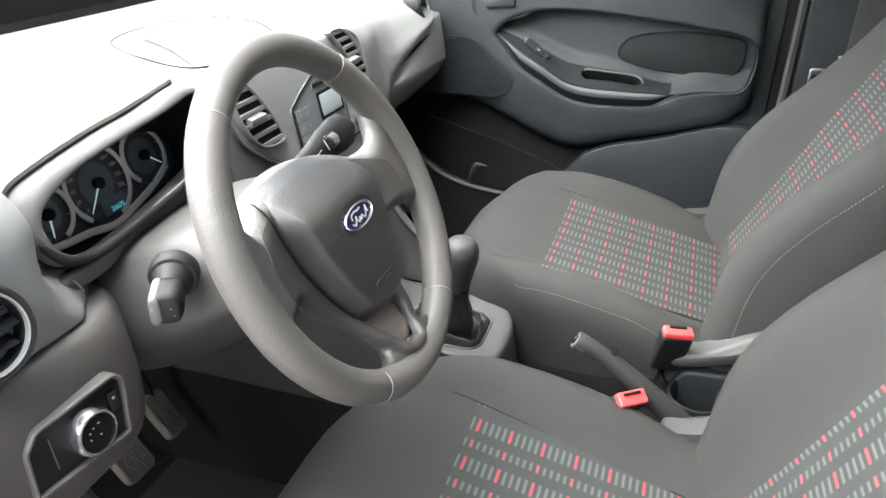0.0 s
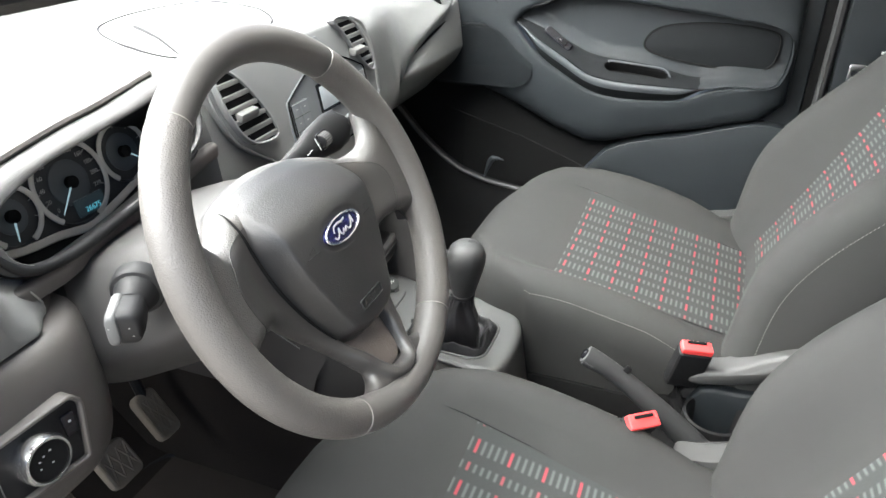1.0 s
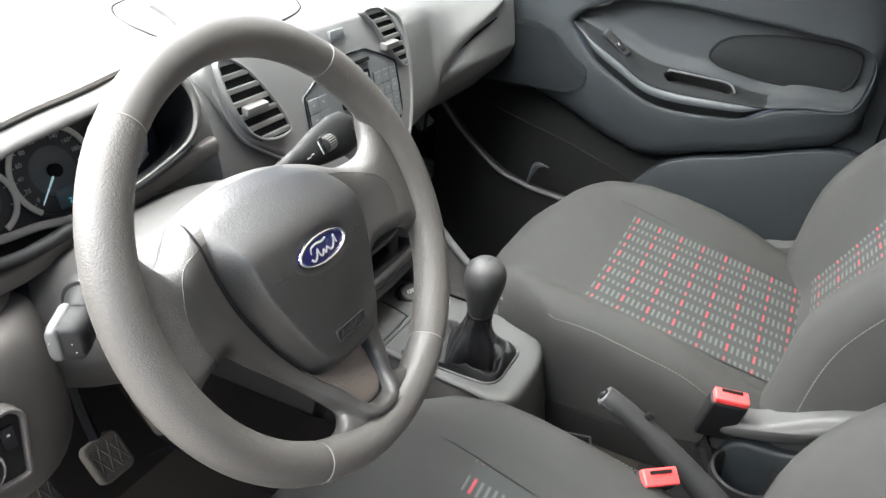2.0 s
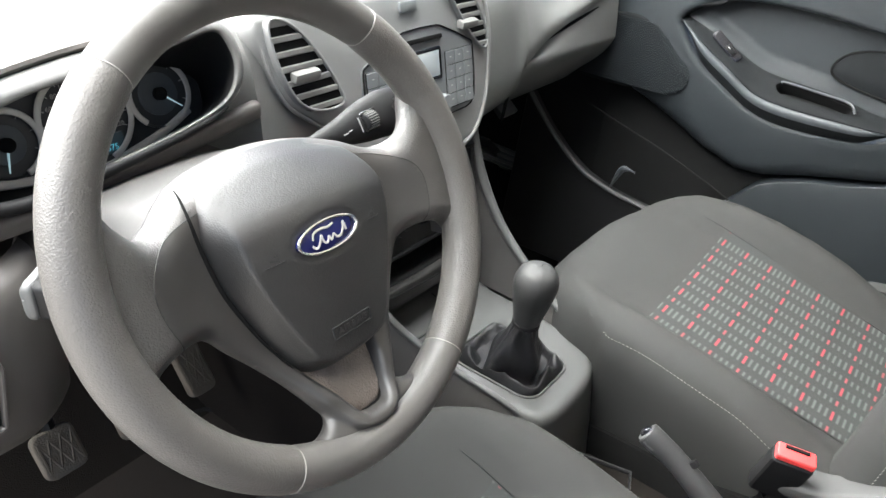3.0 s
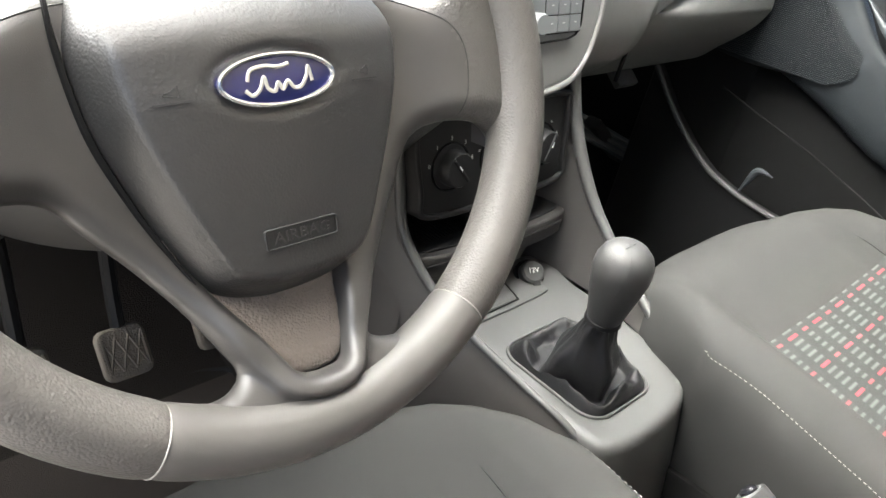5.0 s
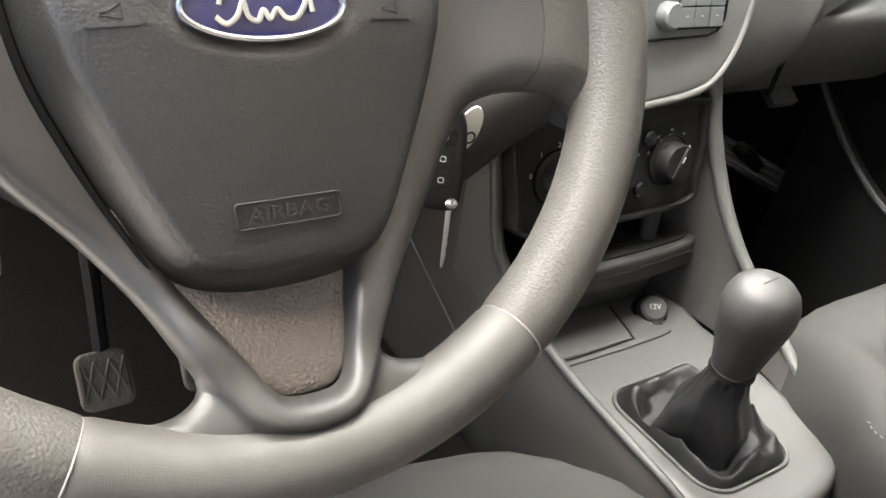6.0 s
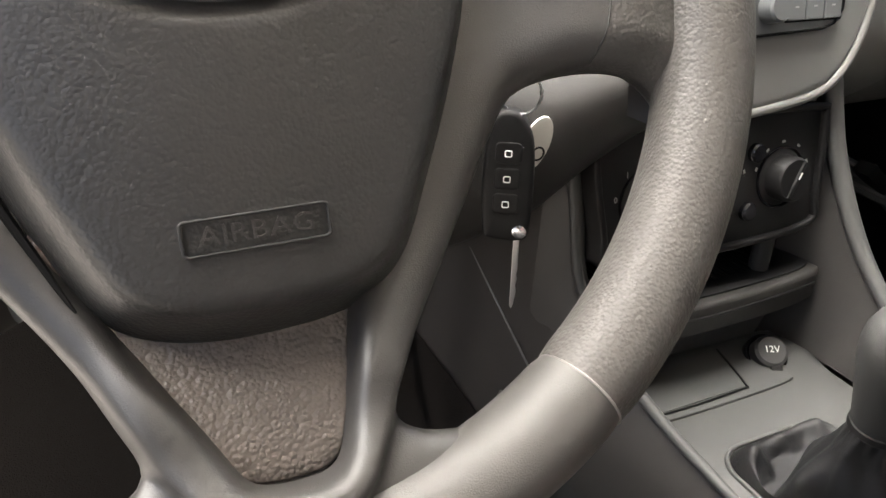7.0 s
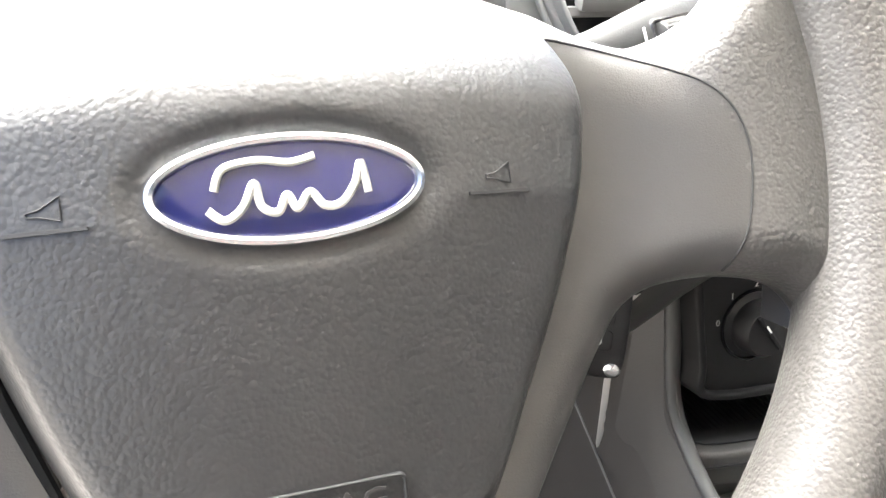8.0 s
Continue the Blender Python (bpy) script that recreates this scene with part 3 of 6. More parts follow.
tube(bm, spline([(0.67, 0.271, 0.6425), (0.58, 0.268, 0.627), (0.48, 0.268, 0.610), (0.39, 0.268, 0.594), (0.342, 0.266, 0.577), (0.320, 0.262, 0.535), (0.318, 0.266, 0.49)], 8, closed=False), 0.0028, 8)
part("lid_gap", bm, M_DARK, dash, "dark gap above the glovebox lid")
bm = bmesh.new()
box(bm, (0.05, 0.03, 0.012), pose(0.46, 0.345, 0.452, 40), 0.003)
part("glovebox_latch", bm, M_CONSOLE, dash)
# plain slanted bar added low in the passenger footwell
bm = bmesh.new()
box(bm, (0.022, 0.03, 0.155), pose(0.655, 0.465, 0.265, 0, -52, 0), 0.006)
part("footwell_bar", bm, M_BLACK, dash)

# round storage cover on top
TOP_Y, TOP_Z = (0.245, 0.275, 0.335, 0.42, 0.60, 0.90), (0.695, 0.722, 0.736, 0.742, 0.728, 0.685)
o = resample(spline([(-0.137, 0.425), (-0.045, 0.457), (0.045, 0.432), (0.066, 0.365), (0.040, 0.305), (-0.05, 0.283), (-0.14, 0.283), (-0.178, 0.305), (-0.178, 0.360)], 8), 90)
cover_z = lambda u, v: float(np.interp(v, TOP_Y, TOP_Z)) - 0.7425
part("top_cover", plate(o, pose(0, 0, 0.745), 0.012, 0.0020, 0.0, cover_z), M_DASH, dash, "shallow oval cover on the dashboard top")
bm = bmesh.new()
tube(bm, [(p.x, p.y, 0.7447 + cover_z(p.x, p.y)) for p in inset2d(o, -0.0015)], 0.0014, 6, closed=True)
part("cover_gap", bm, M_BLACK, dash)
bm = bmesh.new()
tube(bm, [(p.x, p.y, 0.7452 + cover_z(p.x, p.y)) for p in spline([(-0.115, 0.392, 0), (-0.128, 0.362, 0), (-0.146, 0.325, 0), (-0.160, 0.296, 0)], 6, closed=False)], lambda t: 0.0032 - 0.0022 * t, 6)
part("cover_slot", bm, M_BLACK, dash)

# round side vents
for cx, cy, cz, nrm in ((-0.592, 0.172, 0.648, (-0.25, -1, 0.25)), (0.615, 0.285, 0.69, (0.1, -1, 0.25))):
    f = facing((cx, cy, cz), nrm)
    vent = part("side_vent", lathe(bmesh.new(), [(0.035, -0.03), (0.037, -0.004), (0.0365, 0.003), (0.0345, 0.0055), (0.0315, 0.004), (0.0295, -0.004), (0.0290, -0.02), (0.0, -0.021)], f, 48), M_BLACK, dash, "round air vent")
    part("chrome_ring", lathe(bmesh.new(), [(0.0318, 0.003), (0.0312, 0.0052), (0.0300, 0.0045), (0.0297, 0.0)], f, 48), M_TRIM, vent)
    bm = bmesh.new()
    for k in (-1, 0, 1):
        box(bm, (0.056 if k == 0 else 0.046, 0.003, 0.014), f @ pose(0, 0.014 * k, -0.008, 25), 0.001, 1)
    part("louvre", bm, M_BLACK, vent)
    part("vent_tab", box(bmesh.new(), (0.010, 0.007, 0.014), f @ pose(0, 0, 0.0), 0.002), M_BLACK, vent)

# ---- passenger door ----
door = thing("passenger_door", (0.70, -0.05, 0.05), "closed dark grey plastic passenger door with armrest", "car door")
DX = facing((0.70, 0, 0), (-1, 0, 0))


def duv(pts):
    return [(-y, z) for y, z in pts]


ROOF_LINE = [(0.141, 0.627), (0.111, 0.655), (0.045, 0.677), (-0.061, 0.681), (-0.175, 0.671), (-0.285, 0.662), (-0.350, 0.654), (-0.382, 0.637), (-0.390, 0.604), (-0.385, 0.568), (-0.372, 0.545), (-0.345, 0.537), (-0.290, 0.533)]
SHELF_Y, SHELF_Z = (-0.39, -0.345, -0.290, -0.242, -0.205, -0.136, -0.064, -0.014, 0.037, 0.089, 0.141), (0.545, 0.537, 0.533, 0.5265, 0.5245, 0.5235, 0.525, 0.5345, 0.5640, 0.5930, 0.627)
LIP_Y, LIP_Z = (-0.252, -0.241, -0.209, -0.139, -0.067, -0.017, 0.035, 0.087, 0.135, 0.142), (0.527, 0.516, 0.501, 0.4925, 0.4915, 0.502, 0.529, 0.562, 0.613, 0.626)
RUN_Y, RUN_W = (-0.39, -0.345, -0.290, -0.242, -0.205, -0.136, -0.064, -0.014, 0.037, 0.089, 0.141), (0.012, 0.018, 0.024, 0.020, 0.022, 0.036, 0.040, 0.038, 0.030, 0.022, 0.006)
SHELF_Y, SHELF_Z = zip(*[(q.x, q.y) for q in spline(list(zip(SHELF_Y, SHELF_Z, (0,) * 11)), 8, closed=False)])
LIP_Y, LIP_Z = zip(*[(q.x, q.y) for q in spline(list(zip(LIP_Y, LIP_Z, (0,) * 10)), 8, closed=False)])
RUN_Y, RUN_W = zip(*[(q.x, q.y) for q in spline(list(zip(RUN_Y, RUN_W, (0,) * 11)), 8, closed=False)])
recess = resample(spline(duv(ROOF_LINE + [(y, float(np.interp(y, SHELF_Y, SHELF_Z))) for y in (-0.242, -0.205, -0.136, -0.064, -0.014, 0.037, 0.089)]), 6), 150)
mouth = resample(spline(duv(ROOF_LINE + [(y, float(np.interp(y, LIP_Y, LIP_Z))) for y in (-0.248, -0.209, -0.139, -0.067, -0.017, 0.035, 0.087, 0.130)]), 6), 150)
cc = sum(mouth, Vector((0, 0))) / len(mouth)
outer = []
for p in mouth:
    d = (p - cc).normalized()
    s = abs(((0.398 if d.x > 0 else -0.36) - cc.x) / d.x) if abs(d.x) > 1e-6 else 9
    if d.y > 1e-6:
        s = min(s, (0.80 - cc.y) / d.y)
    while d.y < 0 and (cc + d * s).y < np.interp((cc + d * s).x, (-0.36, -0.22, -0.141, -0.049, 0.02, 0.065, 0.149, 0.264, 0.361, 0.40), (0.500, 0.474, 0.445, 0.400, 0.379, 0.382, 0.408, 0.439, 0.468, 0.505)):
        s -= 0.002
    outer.append(cc + d * s)
bm = bmesh.new()
prof = [(0, -0.045), (0, -0.022), (0.04, -0.010), (0.10, -0.001), (0.20, 0.005), (0.40, 0.009), (0.75, 0.012), (0.93, 0.0145), (0.975, 0.0135), (1.0, 0.009), (1.0, -0.02)]
loft(bm, [[DX @ Vector((*a.lerp(b, t), w)) for a, b in zip(outer, mouth)] for t, w in prof], ends=False)
part("door_skin", bm, M_DOOR, door, smooth=50)
part("door_base", plate(rounded(0.13, 0.46, 0.02), DX @ pose(0.365, 0.575, -0.026), 0.01, 0.004), M_DOOR, door)


def arm_height(u, v):
    """The recess: an arm shelf that runs up and back into the door's wall."""
    b, run = float(np.interp(-u, SHELF_Y, SHELF_Z)), float(np.interp(-u, RUN_Y, RUN_W))
    w0 = 0.021 - 0.011 * smooth01((u - 0.22) / 0.10) - 0.012 * smooth01((-u - 0.09) / 0.05)
    return w0 - (w0 + 0.005) * smooth01((v - b) / run) - 0.016 * smooth01((v - b - run) / 0.026)


PM = DX @ pose(0.113, 0.5480, 0.0065, -45, 0, -3)
pull = spline([(-0.058, 0.011), (-0.056, -0.010), (0.0, -0.011), (0.052, -0.010), (0.060, -0.004), (0.048, 0.009)], 6)
pull_flat = [Vector((0.113 + p.x, 0.5480 + 0.72 * p.y - 0.052 * p.x)) for p in pull]
fold = [Vector((u, float(np.interp(-u, SHELF_Y, SHELF_Z) + np.interp(-u, RUN_Y, RUN_W)))) for u in np.linspace(-0.132, 0.236, 90)]
bm, co, faces, flat = sheet(recess, DX, arm_height, lambda d, u, v: round_edge(d, 0.002), (0.001, 0.0025, 0.005), 0.006, [fold, pull_flat + pull_flat[:1]], ((0.0, 0.012),), holes=[pull_flat])
shelf, wall = [], []
for f in faces:
    c = sum((flat[i] for i in f), Vector((0, 0))) / len(f)
    (shelf if c.x < 0.236 and c.y < np.interp(-c.x, SHELF_Y, SHELF_Z) + np.interp(-c.x, RUN_Y, RUN_W) else wall).append(f)
part("recess_panel", skin(bm, co, wall), M_DOOR, door, "hollowed wall over the armrest", smooth=180)
part("armrest_panel", skin(bmesh.new(), co, shelf), M_DOOR_SOFT, door, "dark leaf-shaped armrest surface", smooth=180)
band, flank = [], []
for k in range(61):
    y = 0.1405 - 0.3905 * k / 60
    a, b = Vector((-y, float(np.interp(y, SHELF_Y, SHELF_Z)))), Vector((-y, float(np.interp(y, LIP_Y, LIP_Z))))
    e = smooth01(min(k, 60 - k) / 9)
    n = (b - a) * (0.35 + 0.65 * e)
    at = lambda t, w: DX @ Vector(((a + n * t).x, (a + n * t).y, 0.010 + w * (0.25 + 0.75 * e)))
    band.append([at(-0.06, 0.008), at(0.0, 0.0125), at(0.10, 0.0150), at(0.28, 0.0152), at(0.45, 0.0130)])
    flank.append([at(0.45, 0.0130), at(0.62, 0.0085), at(0.85, 0.0035), at(1.0, 0.001), at(1.06, -0.002)])
bm = bmesh.new()
loft(bm, band, loop=False)
part("armrest_lip", bm, M_BEZEL, door, "satin grey armrest lip", smooth=60)
bm = bmesh.new()
loft(bm, flank, loop=False)
part("armrest_flank", bm, M_DOOR_SOFT, door, "black flank under the lip", smooth=60)
bm = bmesh.new()
tube(bm, [(0.705, 0.30, 0.424), (0.705, 0.226, 0.403), (0.705, 0.121, 0.375), (0.705, 0.017, 0.339), (0.705, -0.04, 0.316)], 0.0018, 6)
part("pocket_edge", bm, M_DARK, door)
bm = bmesh.new()
rows = loft(bm, [[DX @ Vector((p.x, p.y, arm_height(p.x, p.y))) for p in pull_flat]] + [[PM @ Vector((p.x * k, p.y * k, w)) for p in pull] for k, w in ((0.98, -0.004), (0.95, -0.020), (0.86, -0.028))], ends=False)
bm.faces.new(rows[-1])
part("pull_pocket", bm, M_DARK, door, "black hollow of the door pull", smooth=50)
# lighter tube stands for the highlight on the pull's upper edge
bm = bmesh.new()
tube(bm, [PM @ Vector(p) for p in spline([(-0.060, 0.010, 0.001), (-0.054, 0.0135, 0.001), (0.0, 0.0135, 0.001), (0.050, 0.0115, 0.001), (0.066, -0.004, 0.001)], 6, closed=False)], 0.0022, 8, up=(1, 0, 0))
part("pull_edge_highlight", bm, M_BEZEL, door)
SWM = DX @ pose(-0.052, 0.598, 0.0065, -24, 0, -35)
sw = part("window_switch", plate(rounded(0.066, 0.017, 0.006), SWM, 0.004, 0.002), M_GLOSS, door)
part("rocker", box(bmesh.new(), (0.020, 0.010, 0.008), SWM @ pose(0.009, 0, 0.002, 0, 12), 0.003), M_BLACK, sw)
part("rocker_print", box(bmesh.new(), (0.0045, 0.0016, 0.0004), SWM @ pose(0.005, 0, 0.0072, 0, 12), 0), M_PRINT, sw)
o = spline(duv([(-0.118, 0.602), (-0.150, 0.634), (-0.250, 0.648), (-0.352, 0.640), (-0.366, 0.612), (-0.358, 0.578), (-0.325, 0.563), (-0.235, 0.566), (-0.140, 0.581)]), 8)
part("elbow_pad", plate(o, DX @ pose(0, 0, -0.0145), 0.006, 0.003, 0.004), M_DOOR_SOFT, door, "oval padded inlay")
bm = bmesh.new()
tube(bm, [DX @ Vector((*p, -0.0150)) for p in o], 0.0020, 6, closed=True, up=(1, 0, 0))
part("elbow_seam", bm, M_DARK, door)
# loudspeaker grille
gr = spline(duv([(0.335, 0.600), (0.275, 0.612), (0.212, 0.616), (0.165, 0.590), (0.128, 0.556), (0.096, 0.530), (0.118, 0.503), (0.190, 0.484), (0.30, 0.480), (0.345, 0.50)]), 6)
grille = part("speaker_grille", plate(gr, DX @ pose(0, 0, 0.012), 0.02, 0.003, 0.002), M_DOOR_SOFT, door, "finely ribbed speaker grille")
bm = bmesh.new()
zz = 0.488
while zz < 0.610:
    ys = [p.x for p in gr if abs(p.y - zz) < 0.012]
    a, b = min(ys) + 0.008, max(ys) - 0.006
    if b - a > 0.02:
        box(bm, (b - a, 0.0012, 0.0012), DX @ pose((a + b) / 2, zz, 0.0142), 0)
    zz += 0.0028
part("grille_rib", bm, M_DOOR, grille)
# lower pocket
po = resample(spline(duv([(-0.035, 0.330), (-0.085, 0.382), (-0.20, 0.418), (-0.43, 0.450), (-0.43, 0.10), (0.10, 0.10), (0.06, 0.20)]), 6), 60)
part("lower_panel", plate(po, DX @ pose(0, 0, 0.008), 0.04, 0.002, 0.003), M_DOOR, door, "bulged lower door panel")
po = resample([(-y, z) for y, z in ((0.40, 0.44), (0.342, 0.375), (0.29, 0.331), (0.244, 0.302), (0.20, 0.288), (0.163, 0.280), (0.09, 0.272), (0.0, 0.27), (0.0, 0.08), (0.42, 0.08))], 80)
part("door_pocket", plate(po, DX @ pose(0, 0, 0.060), 0.02, 0.004, 0.0), M_BLACK, door, "black door pocket wall with pale rim")
bm = bmesh.new()
tube(bm, [DX @ Vector(p) for p in spline([(-0.40, 0.440, 0.060), (-0.342, 0.377, 0.060), (-0.29, 0.333, 0.060), (-0.244, 0.304, 0.060), (-0.20, 0.290, 0.060), (-0.163, 0.282, 0.060), (-0.09, 0.274, 0.060)], 6, closed=False)], 0.0050, 8, up=(1, 0, 0))
part("pocket_rim", bm, M_COVER, door)
bm = bmesh.new()
tube(bm, spline([(0.655, 0.190, 0.280), (0.655, 0.182, 0.305), (0.655, 0.172, 0.330), (0.655, 0.160, 0.334), (0.655, 0.145, 0.332)], 5, closed=False), lambda t: 0.0015 + 0.005 * math.sin(math.pi * t) ** 2, 8)
part("pocket_bracket", bm, M_BEZEL, door, "small grey bracket on the pocket")
# backing is black in place of the shade below the door's bulge
part("door_backing", box(bmesh.new(), (0.012, 0.80, 0.46), pose(0.742, -0.04, 0.29), 0.004), M_DARK, door, "inner door blackened to stand for shade")
# inner release handle in the upper front corner
ih = part("release_cup", plate(spline([(-0.185, 0.715), (-0.10, 0.720), (-0.062, 0.702), (-0.078, 0.664), (-0.170, 0.650), (-0.200, 0.680)], 6), DX @ pose(0, 0, 0.012), 0.01, 0.004, -0.004), M_BLACK, door, "black cup of the inner door handle")
part("release_lever", box(bmesh.new(), (0.066, 0.018, 0.01), DX @ pose(-0.135, 0.690, 0.016, 0, 0, 5), 0.004), M_BLACK, ih)

pillar = thing("centre_pillar", (0.72, -0.53, 0.4), "dark grey plastic pillar trim beside the seat", "pillar trim", kind="structure")
bm = bmesh.new()
box(bm, (0.03, 0.125, 1.06), pose(0.715, -0.525, 0.60, 0, -3), 0.012, 3)
part("pillar_trim", bm, M_DOOR, pillar)
bm = bmesh.new()
tube(bm, [(0.706, -0.452, 0.06), (0.706, -0.452, 0.5), (0.700, -0.455, 0.8), (0.67, -0.47, 1.1)], 0.009, 8)
part("door_seal", bm, M_RUBBER, pillar, "black rubber door seal")
bm = bmesh.new()
box(bm, (0.006, 0.06, 0.75), pose(0.692, -0.575, 0.72, 0, -3), 0.001)
part("belt_webbing", bm, M_BELT, pillar, "black seat belt webbing")
bm = bmesh.new()
tube(bm, spline([(0.698, -0.535, 0.622), (0.690, -0.543, 0.622), (0.688, -0.545, 0.605), (0.690, -0.543, 0.588), (0.698, -0.535, 0.588)], 4, closed=False), 0.003, 6)
part("belt_guide", bm, M_TRIM, pillar, "pale belt guide hoop")

bm = bmesh.new()
box(bm, (0.03, 0.20, 1.0), pose(0.745, -0.48, 0.5), 0.004)
part("pillar_core", bm, M_DARK, pillar)
tg = thing("belt_tongue", (0.684, -0.50, 0.584), "small steel belt tongue hanging on the pillar", "belt tongue")
part("tongue_plate", frame_ring(rounded(0.030, 0.034, 0.005), rounded(0.020, 0.010, 0.003), facing((0.682, -0.502, 0.584), (-1, 0, 0.05)), 0.003, 0.001), M_STEEL, tg)
side = thing("wall_right", (0.76, -0.8, 0.4), "dark rear door panel and side shell", "side panel", kind="structure")
bm = bmesh.new()
box(bm, (0.04, 0.85, 0.78), pose(0.75, -0.99, 0.42), 0.01)
part("rear_door_panel", bm, M_DARK, side)
bm = bmesh.new()
box(bm, (0.03, 0.8, 0.10), pose(0.735, -0.03, 0.02), 0.01)
part("side_sill", bm, M_DARK, side)
bm = bmesh.new()
box(bm, (0.04, 0.60, 0.80), pose(0.755, 0.56, 0.36), 0.01)
part("kick_panel", bm, M_DARK, side)
# ribbed strip low in the passenger footwell
SP = facing((0.650, 0.452, 0.268), (-0.35, -0.85, 0.40), up=(-0.84, 0.0, 0.54))
strip = part("ribbed_strip", box(bmesh.new(), (0.042, 0.19, 0.010), SP, 0.004, 2), M_BEZEL, side, "grey ribbed strip in the footwell")
for k in (-1, 0, 1):
    part("rib", box(bmesh.new(), (0.006, 0.18, 0.005), SP @ pose(0.012 * k, 0, 0.006), 0.002, 2), M_LEVER, strip)
rear = thing("wall_rear", (0, -1.35, 0.5), "dark rear seat bench and tailgate", "rear bench", kind="structure")
bm = bmesh.new()
box(bm, (1.4, 0.14, 0.75), pose(0, -1.28, 0.45, -12), 0.05, 4)
part("rear_backrest", bm, M_SIDE, rear)
bm = bmesh.new()
box(bm, (1.3, 0.42, 0.18), pose(0, -1.05, 0.20), 0.05, 4)
part("rear_cushion", bm, M_SIDE, rear)
left = thing("wall_left", (-0.76, -0.9, 0.4), "dark rear side panel behind the open door", "side panel", kind="structure")
bm = bmesh.new()
box(bm, (0.05, 0.80, 0.78), pose(-0.75, -1.0, 0.42), 0.01)
part("rear_door_panel", bm, M_DARK, left)
bm = bmesh.new()
box(bm, (0.05, 0.12, 1.06), pose(-0.735, -0.60, 0.60, 0, 3), 0.012, 3)
part("pillar_trim", bm, M_DOOR, left)
bm = bmesh.new()
box(bm, (0.06, 0.30, 0.62), pose(-0.745, 0.46, 0.36), 0.02, 3)
part("footwell_side", bm, M_DARK, left)


# ---- steering wheel ----
WC = Vector((-0.35, 0.0135, 0.659))
WN = Vector((0, -0.887, 0.461)).normalized()
WM = facing(WC, WN)
wheel = thing("steering_wheel", WC, "grey moulded steering wheel with three spokes and airbag", "steering wheel")
RIM = 0.1555


def rim_arc(a0, a1, fat=0.0, n=60, lip=True):
    """A stretch of the rim between two angles, oval in section."""
    bm = bmesh.new()
    rings = []
    for i in range(n + 1):
        t = i / n
        a = radians(a0 + (a1 - a0) * t)
        e = 1.0 if not lip else min(1.0, 0.955 + 0.045 * min(t, 1 - t) * n / 1.2)
        ring = []
        for k in range(24):
            b = 2 * math.pi * k / 24
            rr = RIM + (0.0150 + fat) * e * math.cos(b) * (1.0 if math.cos(b) > 0 else 1.05)
            ring.append(WM @ Vector((rr * math.cos(a), rr * math.sin(a), (0.0165 + fat) * e * math.sin(b))))
        rings.append(ring)
    loft(bm, rings)
    return bm


part("rim_top", rim_arc(49.6, 128.4, -0.0003), M_RIM_SMOOTH, wheel, "smooth top arc of the rim", smooth=60)
part("rim_grip", rim_arc(-57.4, 49.4), M_RIM, wheel, "leather-grained right grip", smooth=60)
part("rim_grip", rim_arc(128.6, 239.4), M_RIM, wheel, "leather-grained left grip", smooth=60)
for a in (-57.5, 49.5, 128.5, 239.5):
    bm = bmesh.new()
    ca, sa = math.cos(radians(a)), math.sin(radians(a))
    tube(bm, [WM @ Vector(((RIM + 0.0144 * math.cos(b)) * ca, (RIM + 0.0144 * math.cos(b)) * sa, 0.0158 * math.sin(b))) for b in (2 * math.pi * k / 32 for k in range(32))], 0.00042, 6, closed=True)
    part("rim_seam", bm, M_SEAM, wheel, "fine pale seam across the rim")
part("rim_bottom", rim_arc(239.6, 302.4, -0.0003), M_RIM_SMOOTH, wheel, "smooth bottom arc of the rim", smooth=60)


def rollback(d, width, depth):
    """How far a rounded edge falls back at a distance d from its rim."""
    t = min(1.0, max(0.0, 1 - d / width))
    return -depth * (1 - math.sqrt(1 - t * t * 0.98))


HUB_U, HUB_V = (0, 0.03, 0.055, 0.075, 0.095, 0.106, 0.118), (0.0635, 0.0610, 0.0555, 0.0480, 0.0360, 0.0285, 0.030)


def hub_top(u):
    return float(np.interp(abs(u), HUB_U, HUB_V))


def spoke_height(u, v):
    d = math.hypot(u, v)
    return -0.0165 + 0.0205 * smooth01((d - 0.072) / 0.06) + rollback(hub_top(u) - v, 0.026, 0.024) * smooth01((0.120 - abs(u)) / 0.03)


vo = [(-0.083, -0.036), (-0.0605, -0.073), (-0.0475, -0.099), (-0.0385, -0.117), (-0.0345, -0.1245), (-0.031, -0.130), (-0.027, -0.136), (-0.020, -0.1415), (-0.011, -0.1448), (-0.0025, -0.1462), (0.006, -0.1455), (0.0125, -0.1435), (0.0185, -0.139), (0.0235, -0.1325), (0.028, -0.126), (0.0405, -0.107), (0.058, -0.083), (0.086, -0.036)]
vin = [(-0.050, -0.060), (-0.042, -0.078), (-0.0325, -0.0965), (-0.0208, -0.1165), (-0.0175, -0.1225), (-0.0150, -0.1275), (-0.0115, -0.1312), (-0.0065, -0.1326), (-0.002, -0.133), (0.002, -0.133), (0.006, -0.1327), (0.0095, -0.131), (0.0122, -0.1275), (0.0142, -0.1225), (0.0165, -0.115), (0.021, -0.100), (0.027, -0.080), (0.034, -0.060)]
